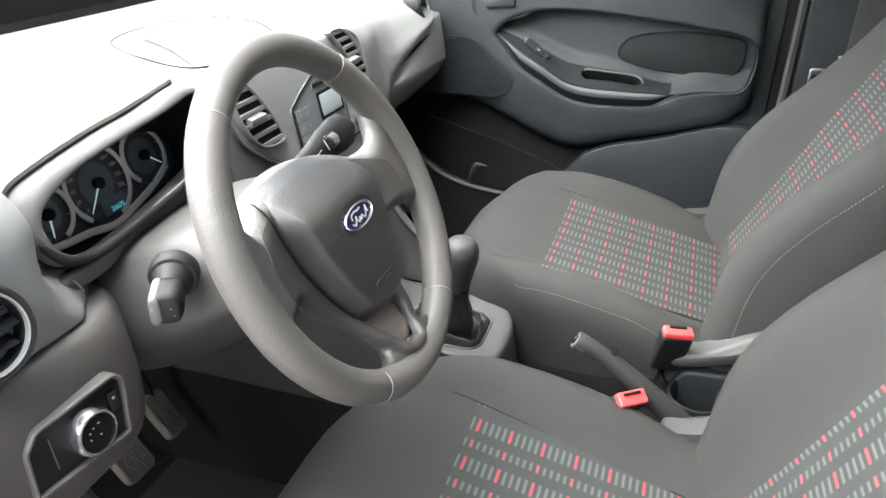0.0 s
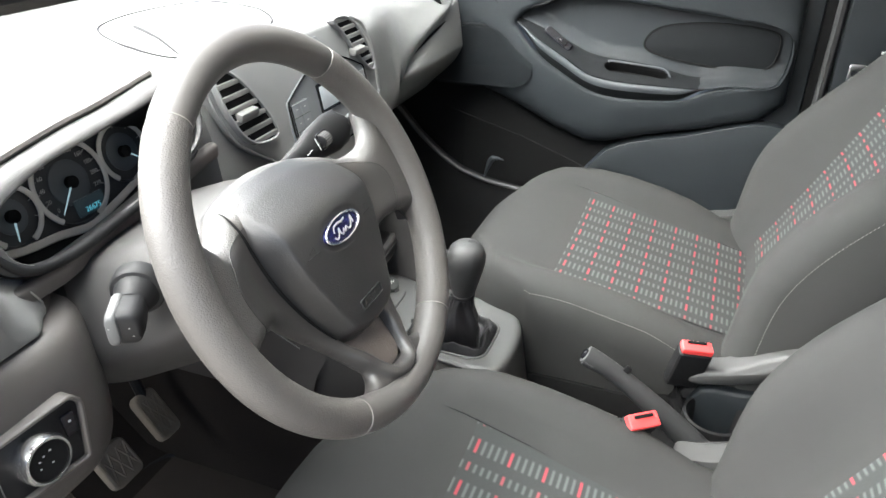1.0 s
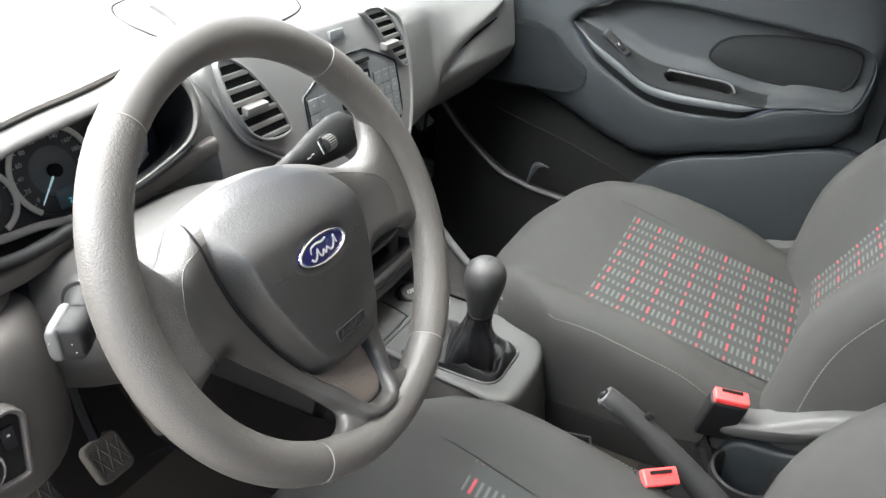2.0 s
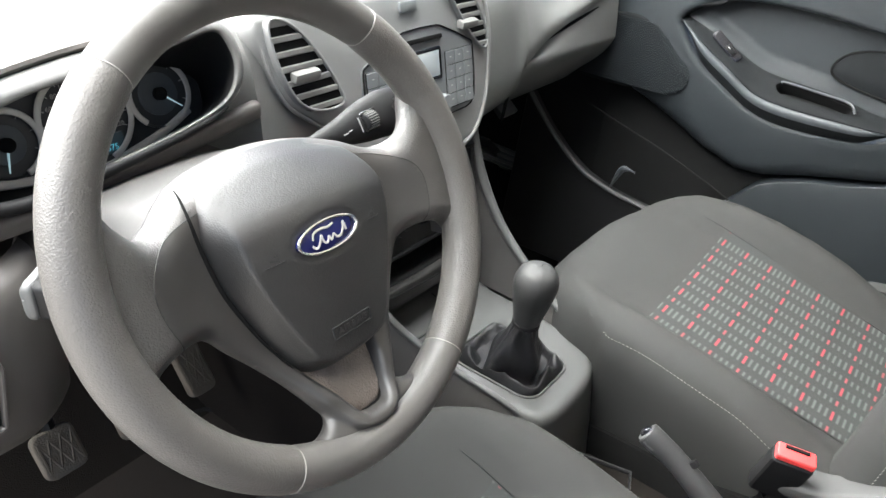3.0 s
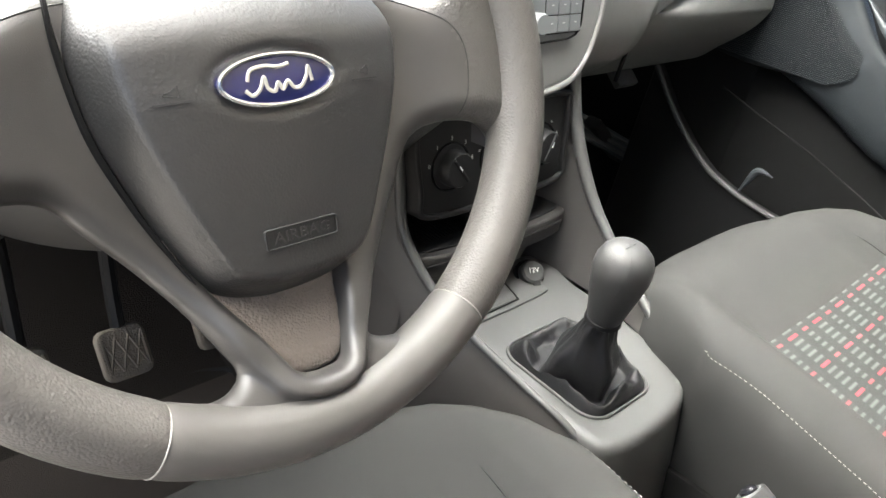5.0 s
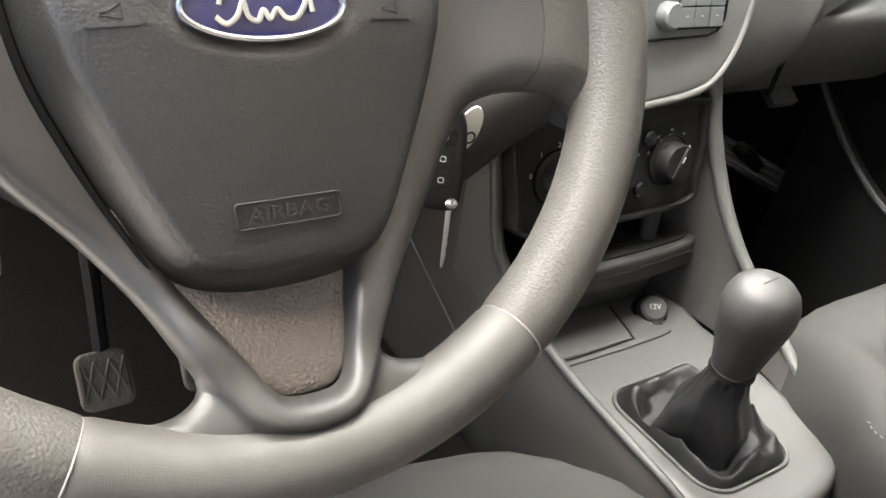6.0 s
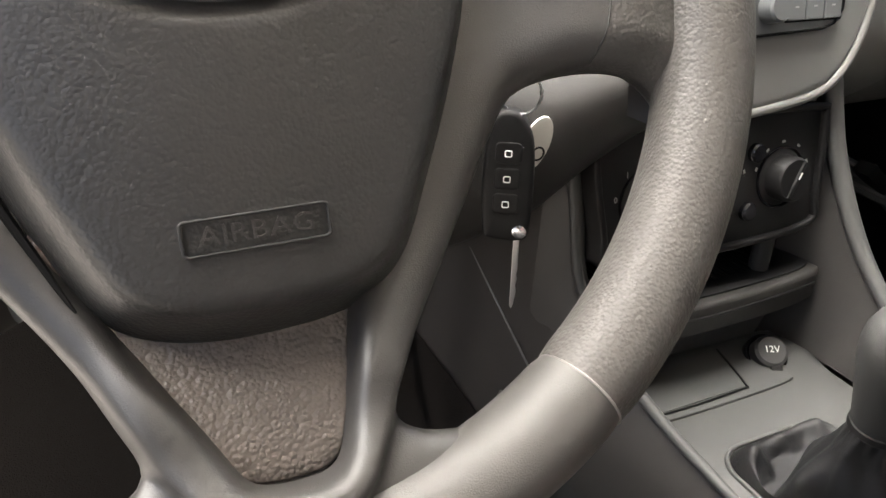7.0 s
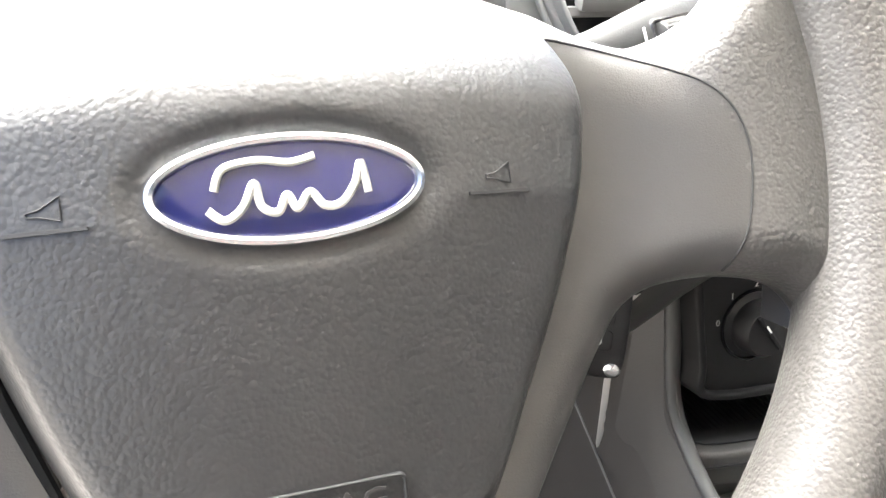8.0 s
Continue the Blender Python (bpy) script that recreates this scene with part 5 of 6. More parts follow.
def seat(x0, label, group):
    t = thing("car_seat", (x0, -0.15, 0.03), label, "car seat", group)
    off = Vector((x0, 0, 0))
    xs = [0, 0.05, 0.10, 0.13, 0.15, 0.17, 0.19, 0.207, 0.22, 0.23]
    # cushion
    rings = []
    for y, drop, flat in ((-0.50, 0.0, 0), (-0.44, 0.0, 0), (-0.38, 0, 0), (-0.32, 0, 0), (-0.26, 0, 0), (-0.20, 0, 0), (-0.14, 0, 0), (-0.08, 0, 0), (-0.03, 0, 0), (0.01, 0.001, 0),
                          (0.04, 0.004, 0), (0.065, 0.011, 0), (0.085, 0.022, 0), (0.100, 0.037, 0), (0.110, 0.055, 0.1), (0.116, 0.080, 0.3), (0.116, 0.11, 0.6), (0.105, 0.16, 1.0), (0.085, 0.2, 1.0)):
        half = []
        for x in xs:
            z = cushion_z(x, y) - drop
            half.append((x, z + (0.338 - drop - z) * flat * 0.8))
        zc = half[-1][1]
        half += [(0.241, zc - 0.003), (0.252, zc - 0.010), (0.260, zc - 0.022), (0.2645, zc - 0.038), (0.265, zc - 0.06), (0.258, (zc + 0.12) / 2), (0.248, 0.13), (0.20, 0.12)]
        full = [(-x, z) for x, z in half[:0:-1]] + half
        rings.append([off + Vector((x * front_taper(y), y - 0.085 * smooth01((y + 0.10) / 0.19) * (abs(x) / 0.25) ** 3.4, max(z, 0.12))) for x, z in full])
    bm = bmesh.new()
    loft(bm, rings)
    part("cushion", bm, M_CLOTH, t, smooth=70)
    # woven middle of the cushion
    bm = bmesh.new()
    uvl = bm.loops.layers.uv.new("UVMap")
    n, k = 24, 22
    grid = []
    for j in range(k + 1):
        y = -0.075 - 0.315 * j / k
        hw = 0.169 - 0.022 * j / k
        grid.append([bm.verts.new(off + Vector((x, y, cushion_z(x, y) + 0.0016))) for x in (-hw + 2 * hw * i / n for i in range(n + 1))])
    for a, b in zip(grid, grid[1:]):
        for i in range(n):
            f = bm.faces.new((a[i], a[i + 1], b[i + 1], b[i]))
            for lp in f.loops:
                lp[uvl].uv = (lp.vert.co.x - x0 + 0.002, lp.vert.co.y)
    part("cushion_insert", bm, M_WEAVE, t, "woven insert with pale and red dashes", smooth=180)
    for s in (-1, 1):
        bm = bmesh.new()
        last = None
        for i in range(420):
            y = -0.005 - 0.0012 * i
            q = Vector((x0 + s * 0.2578 * front_taper(y), y - 0.085 * smooth01((y + 0.10) / 0.19) * (0.2575 / 0.25) ** 3.4, cushion_z(0.23, y) - 0.0165 - 0.030 * smooth01((y - 0.03) / 0.06) ** 2))
            if last is None or (q - last).length > 0.0048:
                d = (q - last) if last is not None else Vector((0, -1, 0))
                box(bm, (0.0006, 0.0028, 0.0006), Matrix.Translation(q) @ d.to_track_quat('Y', 'Z').to_matrix().to_4x4(), 0)
                last = q
        part("stitching", bm, M_STITCH, t, "pale stitching along the cushion edge")
        bm = bmesh.new()
        tube(bm, [off + Vector((s * (0.172 + 0.010 * k), y - 0.085 * smooth01((y + 0.10) / 0.19) * ((0.172 + 0.010 * k) / 0.25) ** 3.4, cushion_z(0.172 + 0.010 * k, y) - 0.0002)) for y, k in ((-0.02, 0.1), (-0.045, 0.1), (-0.068, 0), (-0.13, -0.4), (-0.20, -0.9), (-0.28, -1.4), (-0.37, -2.0))], 0.0010, 6)
        part("seam", bm, M_BLACK, t)
    # backrest
    rings = []
    for i in range(27):
        h = -0.02 + 0.66 * i / 26
        w = 1 - 0.05 * smooth01((h - 0.30) / 0.2) - 0.25 * smooth01((h - 0.46) / 0.2)
        topd = 0.07 * smooth01((h - 0.56) / 0.085) ** 2
        half = [(x, back_front(x, h) - topd) for x in xs]
        fe = half[-1][1]
        half += [(0.243, fe - 0.006), (0.255, fe - 0.018), (0.263, fe - 0.036), (0.267, min(fe - 0.06, -0.02)), (0.266, -0.06), (0.256, -0.095 + topd * 0.3), (0.20, -0.115 + topd * 0.3), (0.08, -0.12 + topd * 0.3)]
        full = [(-x, f) for x, f in half[:0:-1]] + half
        rings.append([off + back_point(x * w, h, f) for x, f in full])
    bm = bmesh.new()
    loft(bm, rings)
    part("backrest", bm, M_CLOTH, t, smooth=70)
    bm = bmesh.new()
    uvl = bm.loops.layers.uv.new("UVMap")
    grid, uvs = [], {}
    for j in range(31):
        h = 0.02 + 0.53 * j / 30
        hw = 0.142
        w = 1 - 0.05 * smooth01((h - 0.30) / 0.2) - 0.25 * smooth01((h - 0.46) / 0.2)
        row = []
        for i in range(n + 1):
            x = -hw + 2 * hw * i / n
            v = bm.verts.new(off + back_point(x * w, h, back_front(x, h) + 0.0018))
            uvs[v] = (x * w + 0.002, h)
            row.append(v)
        grid.append(row)
    for a, b in zip(grid, grid[1:]):
        for i in range(n):
            f = bm.faces.new((a[i], a[i + 1], b[i + 1], b[i]))
            for lp in f.loops:
                lp[uvl].uv = uvs[lp.vert]
    part("backrest_insert", bm, M_WEAVE, t, "woven insert with pale and red dashes", smooth=180)
    for s in (-1, 1):
        bm = bmesh.new()
        for i in range(100):
            h = 0.03 + 0.0050 * i
            w = 1 - 0.05 * smooth01((h - 0.30) / 0.2) - 0.25 * smooth01((h - 0.46) / 0.2)
            p = off + back_point(s * 0.2645 * w, h, back_front(0.248, h) - 0.037)
            box(bm, (0.0006, 0.0006, 0.0030), Matrix.Translation(p) @ Matrix.Rotation(BACK_TILT, 4, 'X'), 0)
        part("stitching", bm, M_STITCH, t, "pale stitching along the bolster")
        # recliner cover
        bm = bmesh.new()
        o = spline([(0.298, 0.296), (0.345, 0.308), (0.395, 0.340), (0.44, 0.362), (0.50, 0.378), (0.51, 0.345), (0.44, 0.326), (0.385, 0.296), (0.31, 0.276)], 6)
        m = facing((x0 + s * 0.286, 0, 0), (-1 if s < 0 else 1, 0, 0))
        o = [(p.x if s < 0 else -p.x, p.y) for p in o]
        plate(o if s < 0 else o[::-1], m, 0.03, 0.008, 0.004, bm=bm)
        part("recliner_cover", bm, M_COVER, t, "grey plastic recliner cover")
        o = spline([(0.31, 0.20), (0.32, 0.262), (0.38, 0.272), (0.45, 0.292), (0.50, 0.29), (0.49, 0.20), (0.40, 0.17)], 6)
        o = [(p.x if s < 0 else -p.x, p.y) for p in o]
        part("hinge_plate", plate(o if s < 0 else o[::-1], m @ pose(0, 0, -0.008), 0.02, 0.006, 0.002), M_DOOR, t)
    for s in (-1, 1):
        part("seat_rail", box(bmesh.new(), (0.03, 0.50, 0.05), pose(x0 + s * 0.19, -0.17, 0.075), 0.006), M_BLACK, t)
    bm = bmesh.new()
    box(bm, (0.46, 0.48, 0.05), pose(x0, -0.18, 0.115), 0.015)
    part("seat_base", bm, M_BLACK, t)
    return t


seat(0.354, "grey cloth passenger seat with red-dashed woven insert", "front seats")
seat(-0.360, "grey cloth driver seat with red-dashed woven insert", "front seats")
# ---- belt buckles ----
for x, y, z, rz, lab in ((0.067, -0.304, 0.338, -72, "black belt buckle with red button beside the passenger seat"), (-0.111, -0.254, 0.340, -48, "black belt buckle with red button lying against the driver seat")):
    bk = thing("belt_buckle", (x, y, z), lab, "belt buckle", "belt buckles")
    f = Matrix.Translation((x, y, z)) @ pose(0, 0, 0, 0, 0, rz) @ pose(0, 0, 0, 14 if rz < -60 else 34, 6, 0)
    part("housing", box(bmesh.new(), (0.046, 0.022, 0.070), f @ pose(0, 0, -0.038), 0.006, 3), M_BLACK, bk)
    part("release_button", box(bmesh.new(), (0.042, 0.019, 0.010), f @ pose(0, 0, 0.001), 0.003, 3), M_RED, bk, "red release button")
    part("tongue_slot", box(bmesh.new(), (0.026, 0.004, 0.004), f @ pose(0, 0.0045, 0.006), 0.001), M_DARK, bk)
    bm = bmesh.new()
    tube(bm, [f @ Vector((0, 0, -0.07)), f @ Vector((0, -0.005, -0.10)), Vector((x, y - 0.02, 0.18))], 0.010, 8)
    part("stem", bm, M_BLACK, bk)


# ---- centre console ----
CX = 0.030
con = thing("centre_console", (CX, 0.0, 0.05), "grey plastic centre console between the seats", "centre console")


def sym(pts):
    """An outline mirrored about the console's middle, from its right half (front to rear)."""
    r = [(CX + x, y) for x, y in pts]
    return r + [(CX - x, y) for x, y in pts[::-1]]


top_o = resample(spline([(0.150, 0.215), (0.152, 0.14), (0.148, 0.07), (0.133, 0.0), (0.119, -0.033), (0.107, -0.045), (0.085, -0.055), (0.054, -0.0605), (0.005, -0.061), (-0.025, -0.056), (-0.041, -0.043), (-0.044, 0.0), (-0.049, 0.06), (-0.058, 0.12), (-0.068, 0.215)], 6), 100)
bm = bmesh.new()
rings = []
for z, grow in ((0.08, 0.032), (0.18, 0.018), (0.26, 0.006), (0.290, 0.001), (0.298, -0.001), (0.3015, -0.006), (0.302, -0.012)):
    rings.append([Vector((p.x, p.y, z)) for p in inset2d(top_o, -grow)])
rows = loft(bm, rings, ends=False)
c = bm.verts.new((CX, 0.06, 0.302))
for i in range(len(rows[-1])):
    bm.faces.new((rows[-1][i], rows[-1][(i + 1) % len(rows[-1])], c))
part("gear_housing", bm, M_CONSOLE, con, "pale grey gear lever housing", smooth=50)
# shelf with the socket
part("socket_plate", plate(resample(spline(sym([(0.080, 0.205), (0.078, 0.150), (0.070, 0.143), (0.03, 0.141)]), 5), 60), pose(0, 0, 0.3045), 0.002, 0.001), M_CONSOLE, con)
part("card_recess", plate(resample([(CX - 0.070, 0.150), (CX + 0.030, 0.150), (CX + 0.042, 0.205), (CX - 0.074, 0.205)], 40), pose(0, 0, 0.3054), 0.001, 0.0004), M_CONSOLE, con)
bm = bmesh.new()
tube(bm, spline([(CX - 0.074, 0.200, 0.3056), (CX - 0.071, 0.156, 0.3056), (CX - 0.062, 0.148, 0.3056), (CX + 0.020, 0.148, 0.3056), (CX + 0.031, 0.154, 0.3056), (CX + 0.044, 0.20, 0.3056)], 5, closed=False), 0.0010, 6)
part("recess_edge", bm, M_BLACK, con)
# arms that run up to the dashboard
for s in (-1, 1):
    pa = spline([(0.148, 0.215, 0.545), (0.155, 0.196, 0.480), (0.161, 0.160, 0.415), (0.162, 0.115, 0.370), (0.155, 0.06, 0.336), (0.138, 0.005, 0.311), (0.119, -0.032, 0.293)] if s > 0 else [(-0.087, 0.222, 0.512), (-0.085, 0.213, 0.465), (-0.081, 0.200, 0.405), (-0.073, 0.160, 0.362), (-0.062, 0.115, 0.335), (-0.050, 0.052, 0.314), (-0.044, 0.0, 0.303), (-0.038, -0.035, 0.290)], 8, closed=False)
    bm = bmesh.new()
    tube(bm, pa, (lambda t: 0.0092 - 0.0050 * t) if s > 0 else (lambda t: 0.0066 - 0.0032 * t), 12, flat=0.9)
    part("arm_trim", bm, M_CONSOLE, con, "pale curved arm of the console", smooth=80)
    bm = bmesh.new()
    rows = []
    for p in pa:
        rows.append([p, Vector((p.x + s * 0.012, p.y + 0.012, p.z - 0.02)), Vector((p.x + s * 0.016, p.y + 0.02, min(p.z - 0.03, 0.25))), Vector((p.x + s * 0.03, p.y + 0.03, 0.06))])
    loft(bm, rows, loop=False)
    # left outer wall takes a darker tone than the right, for shade
    part("arm_side", bm, M_DASH_SHADED if s < 0 else M_DASH_LOW, con, smooth=60)
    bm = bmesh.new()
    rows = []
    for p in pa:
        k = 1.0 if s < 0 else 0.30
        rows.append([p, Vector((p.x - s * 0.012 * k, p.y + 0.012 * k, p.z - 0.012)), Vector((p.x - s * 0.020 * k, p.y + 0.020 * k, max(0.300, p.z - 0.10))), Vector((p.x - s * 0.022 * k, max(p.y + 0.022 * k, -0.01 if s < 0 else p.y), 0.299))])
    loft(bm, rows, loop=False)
    # inner walls darkened in colour, as little light reaches them
    part("arm_inner", bm, M_DASH_SHADED, con, smooth=60)
# footwell side wall with its seam
bm = bmesh.new()
wall_rows = [[(-0.113, 0.200, 0.225), (-0.106, 0.192, 0.27), (-0.092, 0.180, 0.30), (-0.0795, 0.184, 0.38), (-0.0880, 0.218, 0.47), (-0.0900, 0.224, 0.515)]]
wall_rows += [[(-0.115, y, 0.225), (-0.112, y, 0.27), (-0.108, y, 0.30), (-0.103, y, 0.38), (-0.100, y + 0.01, 0.47), (-0.099, y + 0.02, 0.515)] for y in (0.250, 0.30, 0.36, 0.55)]
loft(bm, wall_rows, loop=False)
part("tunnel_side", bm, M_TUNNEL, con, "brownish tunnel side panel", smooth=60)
bm = bmesh.new()
loft(bm, [[(-0.124, y, 0.03), (-0.1165, y, 0.228)] for y in (-0.05, 0.16, 0.26, 0.36, 0.60)], loop=False)
part("tunnel_carpet", bm, M_CARPET, con, "dark carpet on the tunnel side", smooth=60)
bm = bmesh.new()
tube(bm, [(-0.1025, 0.345, 0.375), (-0.1045, 0.312, 0.361), (-0.1075, 0.213, 0.318)], 0.0010, 6)
part("side_seam", bm, M_TRIM, con)
# low rear part with cup holder
bm = bmesh.new()
rear_o = resample(spline([(CX + 0.066, -0.05), (CX + 0.068, -0.30), (CX + 0.06, -0.46), (CX, -0.48), (CX - 0.06, -0.46), (CX - 0.068, -0.30), (CX - 0.066, -0.05), (CX, -0.045)], 6), 64)
rings = [[Vector((p.x, p.y, z + 0.02 * smooth01((-p.y - 0.2) / 0.1))) for p in inset2d(rear_o, -g)] for z, g in ((0.08, 0.012), (0.18, 0.004), (0.205, 0.0), (0.212, -0.004), (0.212, -0.010), (0.204, -0.013), (0.165, -0.016))]
rows = loft(bm, rings, ends=False)
bm.faces.new(rows[-1])
part("rear_tray", bm, M_DARK, con, "dark open tray", smooth=50)
bm = bmesh.new()
lathe(bm, [(0.0, -0.06), (0.033, -0.06), (0.036, -0.002), (0.039, 0.003), (0.043, 0.002), (0.044, -0.01)], pose(CX + 0.022, -0.345, 0.245), 32)
part("cup_holder", bm, M_BLACK, con, "round black cup holder")
bm = bmesh.new()
lathe(bm, [(0.040, -0.004), (0.042, 0.002), (0.0445, 0.002), (0.046, -0.004)], pose(CX - 0.095, -0.345, 0.243), 32)
part("cup_rim", bm, M_LEVER, con, "pale rim")
bm = bmesh.new()
for k in range(5):
    box(bm, (0.05, 0.003, 0.002), pose(CX - 0.02, -0.10 - 0.012 * k, 0.184), 0)
part("tray_rib", bm, M_BLACK, con)
bm = bmesh.new()
tube(bm, [(CX - 0.055, -0.075, 0.225), (CX - 0.01, -0.085, 0.225), (CX + 0.005, -0.15, 0.225), (CX - 0.045, -0.17, 0.225)], 0.003, 6, closed=True)
part("tray_frame", bm, M_BLACK, con)

# ---- gear lever ----
gear = thing("gear_lever", (0.018, 0.03, 0.305), "black gear lever with creased leatherette boot", "gear lever")
go = resample(rounded(0.098, 0.124, 0.022, 6), 120)
GM = pose(0.028, 0.036, 0.3035)
part("boot_frame", frame_ring(resample(rounded(0.104, 0.130, 0.025, 6), 120), go, GM @ pose(0, 0, 0.0012), 0.003, 0.001), M_CONSOLE, gear)
neck = Vector((0.008, 0.014, 0.388))
SLEEVE = 0.36


def square(a, half, turn, sharp):
    """Radius of a rounded square at the angle a."""
    c, s = abs(math.cos(a - turn)), abs(math.sin(a - turn))
    return half / (c ** sharp + s ** sharp) ** (1 / sharp)


bm = bmesh.new()
rings = []
for k in range(49):
    t = k / 48
    ring = []
    for i, p in enumerate(go):
        a = math.atan2(p.y, p.x)
        # pleats of the slack outer ring
        pleat = 1 - abs(math.sin(2.5 * a + 0.7)) ** 0.8
        pleat2 = 1 - abs(math.sin(4.0 * a - 0.4 + 5 * t)) ** 0.9
        if t < SLEEVE:
            s = t / SLEEVE
            foot = Vector((0.022 + square(a, 0.035, 0.35, 9) * math.cos(a), 0.030 + square(a, 0.035, 0.35, 9) * math.sin(a), 0))
            base = Vector((0.028 + p.x * 0.985, 0.036 + p.y * 0.985, 0))
            q = base.lerp(foot, s)
            q.z = 0.303 + 0.007 * math.sin(math.pi * min(1, s * 1.7)) - 0.006 * smooth01((s - 0.45) / 0.5) + (0.014 * pleat + 0.006 * pleat2) * math.sin(math.pi * s) ** 0.8
        else:
            s = (t - SLEEVE) / (1 - SLEEVE)
            mid = Vector((0.022, 0.030, 0.299)).lerp(neck, s)
            half = 0.035 + (0.0135 - 0.035) * s ** 0.8 + 0.004 * math.sin(math.pi * min(1, s * 1.3)) ** 2 * (s < 0.77)
            sharp = 9 - 6.6 * s ** 0.7
            r = square(a, half, 0.35 + 0.25 * s, sharp)
            crease = (1 - abs(math.sin(1.5 * a + 0.9 + 0.8 * s)) ** 0.5) * 0.0034 * math.sin(math.pi * (1 - s) ** 0.8) - 0.0012 * math.sin(7 * a + 9 * s) * math.sin(math.pi * s)
            gather = 0.0009 * math.sin(14 * a) * smooth01((s - 0.7) / 0.3)
            q = Vector((mid.x + (r + crease + gather) * math.cos(a), mid.y + (r + crease + gather) * math.sin(a), mid.z + 0.004 * math.sin(2 * a + 1) * math.sin(math.pi * s)))
        q.z = max(q.z, 0.3034)
        ring.append(q)
    rings.append(ring)
loft(bm, rings, ends=False)
part("boot", bm, M_LEATHER, gear, "creased black leatherette boot", smooth=50)
kt = Vector((0.002, 0.007, 0.468))
kd = (kt - neck).normalized()
f = facing(neck - kd * 0.004, kd, up=(0, 1, 0))
part("neck_ring", lathe(bmesh.new(), [(0.0155, 0), (0.0175, 0.002), (0.0172, 0.006), (0.0150, 0.008)], f, 28), M_BLACK, gear)
part("knob", lathe(bmesh.new(), [(0.0155, 0.004), (0.0172, 0.010), (0.0198, 0.024), (0.0232, 0.040), (0.0258, 0.054), (0.0266, 0.062), (0.0258, 0.071), (0.0228, 0.079), (0.0178, 0.0845), (0.0105, 0.0875), (0.0, 0.0885)], f, 40), M_KNOB, gear, "pear-shaped dark knob", smooth=80)
bm = bmesh.new()
KNOB_R, KNOB_Z = (0.0172, 0.0198, 0.0232, 0.0258, 0.0266, 0.0258, 0.0228, 0.0178, 0.0105, 0.0), (0.010, 0.024, 0.040, 0.054, 0.062, 0.071, 0.079, 0.0845, 0.0875, 0.0885)
tube(bm, [f @ Vector((np.interp(z, KNOB_Z, KNOB_R) * math.cos(3.9 - 6 * (0.088 - z)), np.interp(z, KNOB_Z, KNOB_R) * math.sin(3.9 - 6 * (0.088 - z)), z + 0.0001)) for z in np.linspace(0.0878, 0.045, 30)], 0.0003, 6, up=kd)
part("knob_seam", bm, M_KNOB_LINE, gear)
bm = bmesh.new()
for u in (-0.007, 0, 0.007):
    box(bm, (0.0006, 0.010, 0.0006), f @ pose(u, 0.0, 0.0880 - u * u * 22, 0), 0)
box(bm, (0.015, 0.0006, 0.0006), f @ pose(0, 0.0, 0.0884, 0), 0)
part("shift_pattern", bm, M_KNOB_LINE, gear)

# ---- power socket ----
soc = thing("power_socket", (0.105, 0.176, 0.304), "black twelve volt power socket cap", "power socket")
f = facing((0.108, 0.176, 0.3065), (-0.25, -0.55, 0.8))
part("socket_ring", lathe(bmesh.new(), [(0.0185, -0.012), (0.0190, 0.0), (0.0175, 0.0022), (0.0155, 0.001), (0.0150, -0.008)], f, 32), M_GLOSS, soc)
cap = part("cap", lathe(bmesh.new(), [(0.0145, -0.006), (0.0150, 0.006), (0.0145, 0.0105), (0.0120, 0.0125), (0, 0.0130)], f, 32), M_KNOB, soc)
part("cap_tab", box(bmesh.new(), (0.010, 0.008, 0.004), f @ pose(0.002, -0.0165, 0.009), 0.001), M_BLACK, cap)
lettering("print", "12V", 0.0085, f @ pose(0, 0.0005, 0.0131), M_WHITE, cap, "white print 12V")

# ---- handbrake ----
hb = thing("handbrake", (-0.04, -0.34, 0.22), "grey plastic handbrake lever, lowered", "handbrake")
bm = bmesh.new()
hp = [(-0.040, -0.372, 0.215), (-0.041, -0.335, 0.252), (-0.043, -0.285, 0.295), (-0.046, -0.235, 0.335), (-0.048, -0.205, 0.356), (-0.050, -0.185, 0.367), (-0.051, -0.172, 0.373)]
tube(bm, spline(hp, 5, closed=False), lambda t: 0.0150 - 0.0045 * t + 0.0012 * math.sin(8 * t), 14, flat=1.15)
part("grip", bm, M_KNOB, hb, smooth=70)
f = facing((-0.0508, -0.1745, 0.3715), (-0.03, 0.75, 0.5))
part("grip_end", lathe(bmesh.new(), [(0.0110, -0.012), (0.0118, 0.0), (0.0108, 0.004), (0.0085, 0.005), (0.008, 0.003)], f, 24), M_LEVER, hb)
part("release_button", lathe(bmesh.new(), [(0.0072, 0.0), (0.0068, 0.0065), (0.005, 0.0078), (0, 0.0078)], f, 20), M_GLOSS, hb, "dark release button")
bm = bmesh.new()
box(bm, (0.006, 0.008, 0.018), pose(-0.047, -0.222, 0.358, 35), 0.002)
part("grip_notch", bm, M_BLACK, hb)
bm = bmesh.new()
box(bm, (0.052, 0.10, 0.05), pose(-0.040, -0.345, 0.215, 30), 0.014, 3)
part("gaiter", bm, M_BLACK, hb)

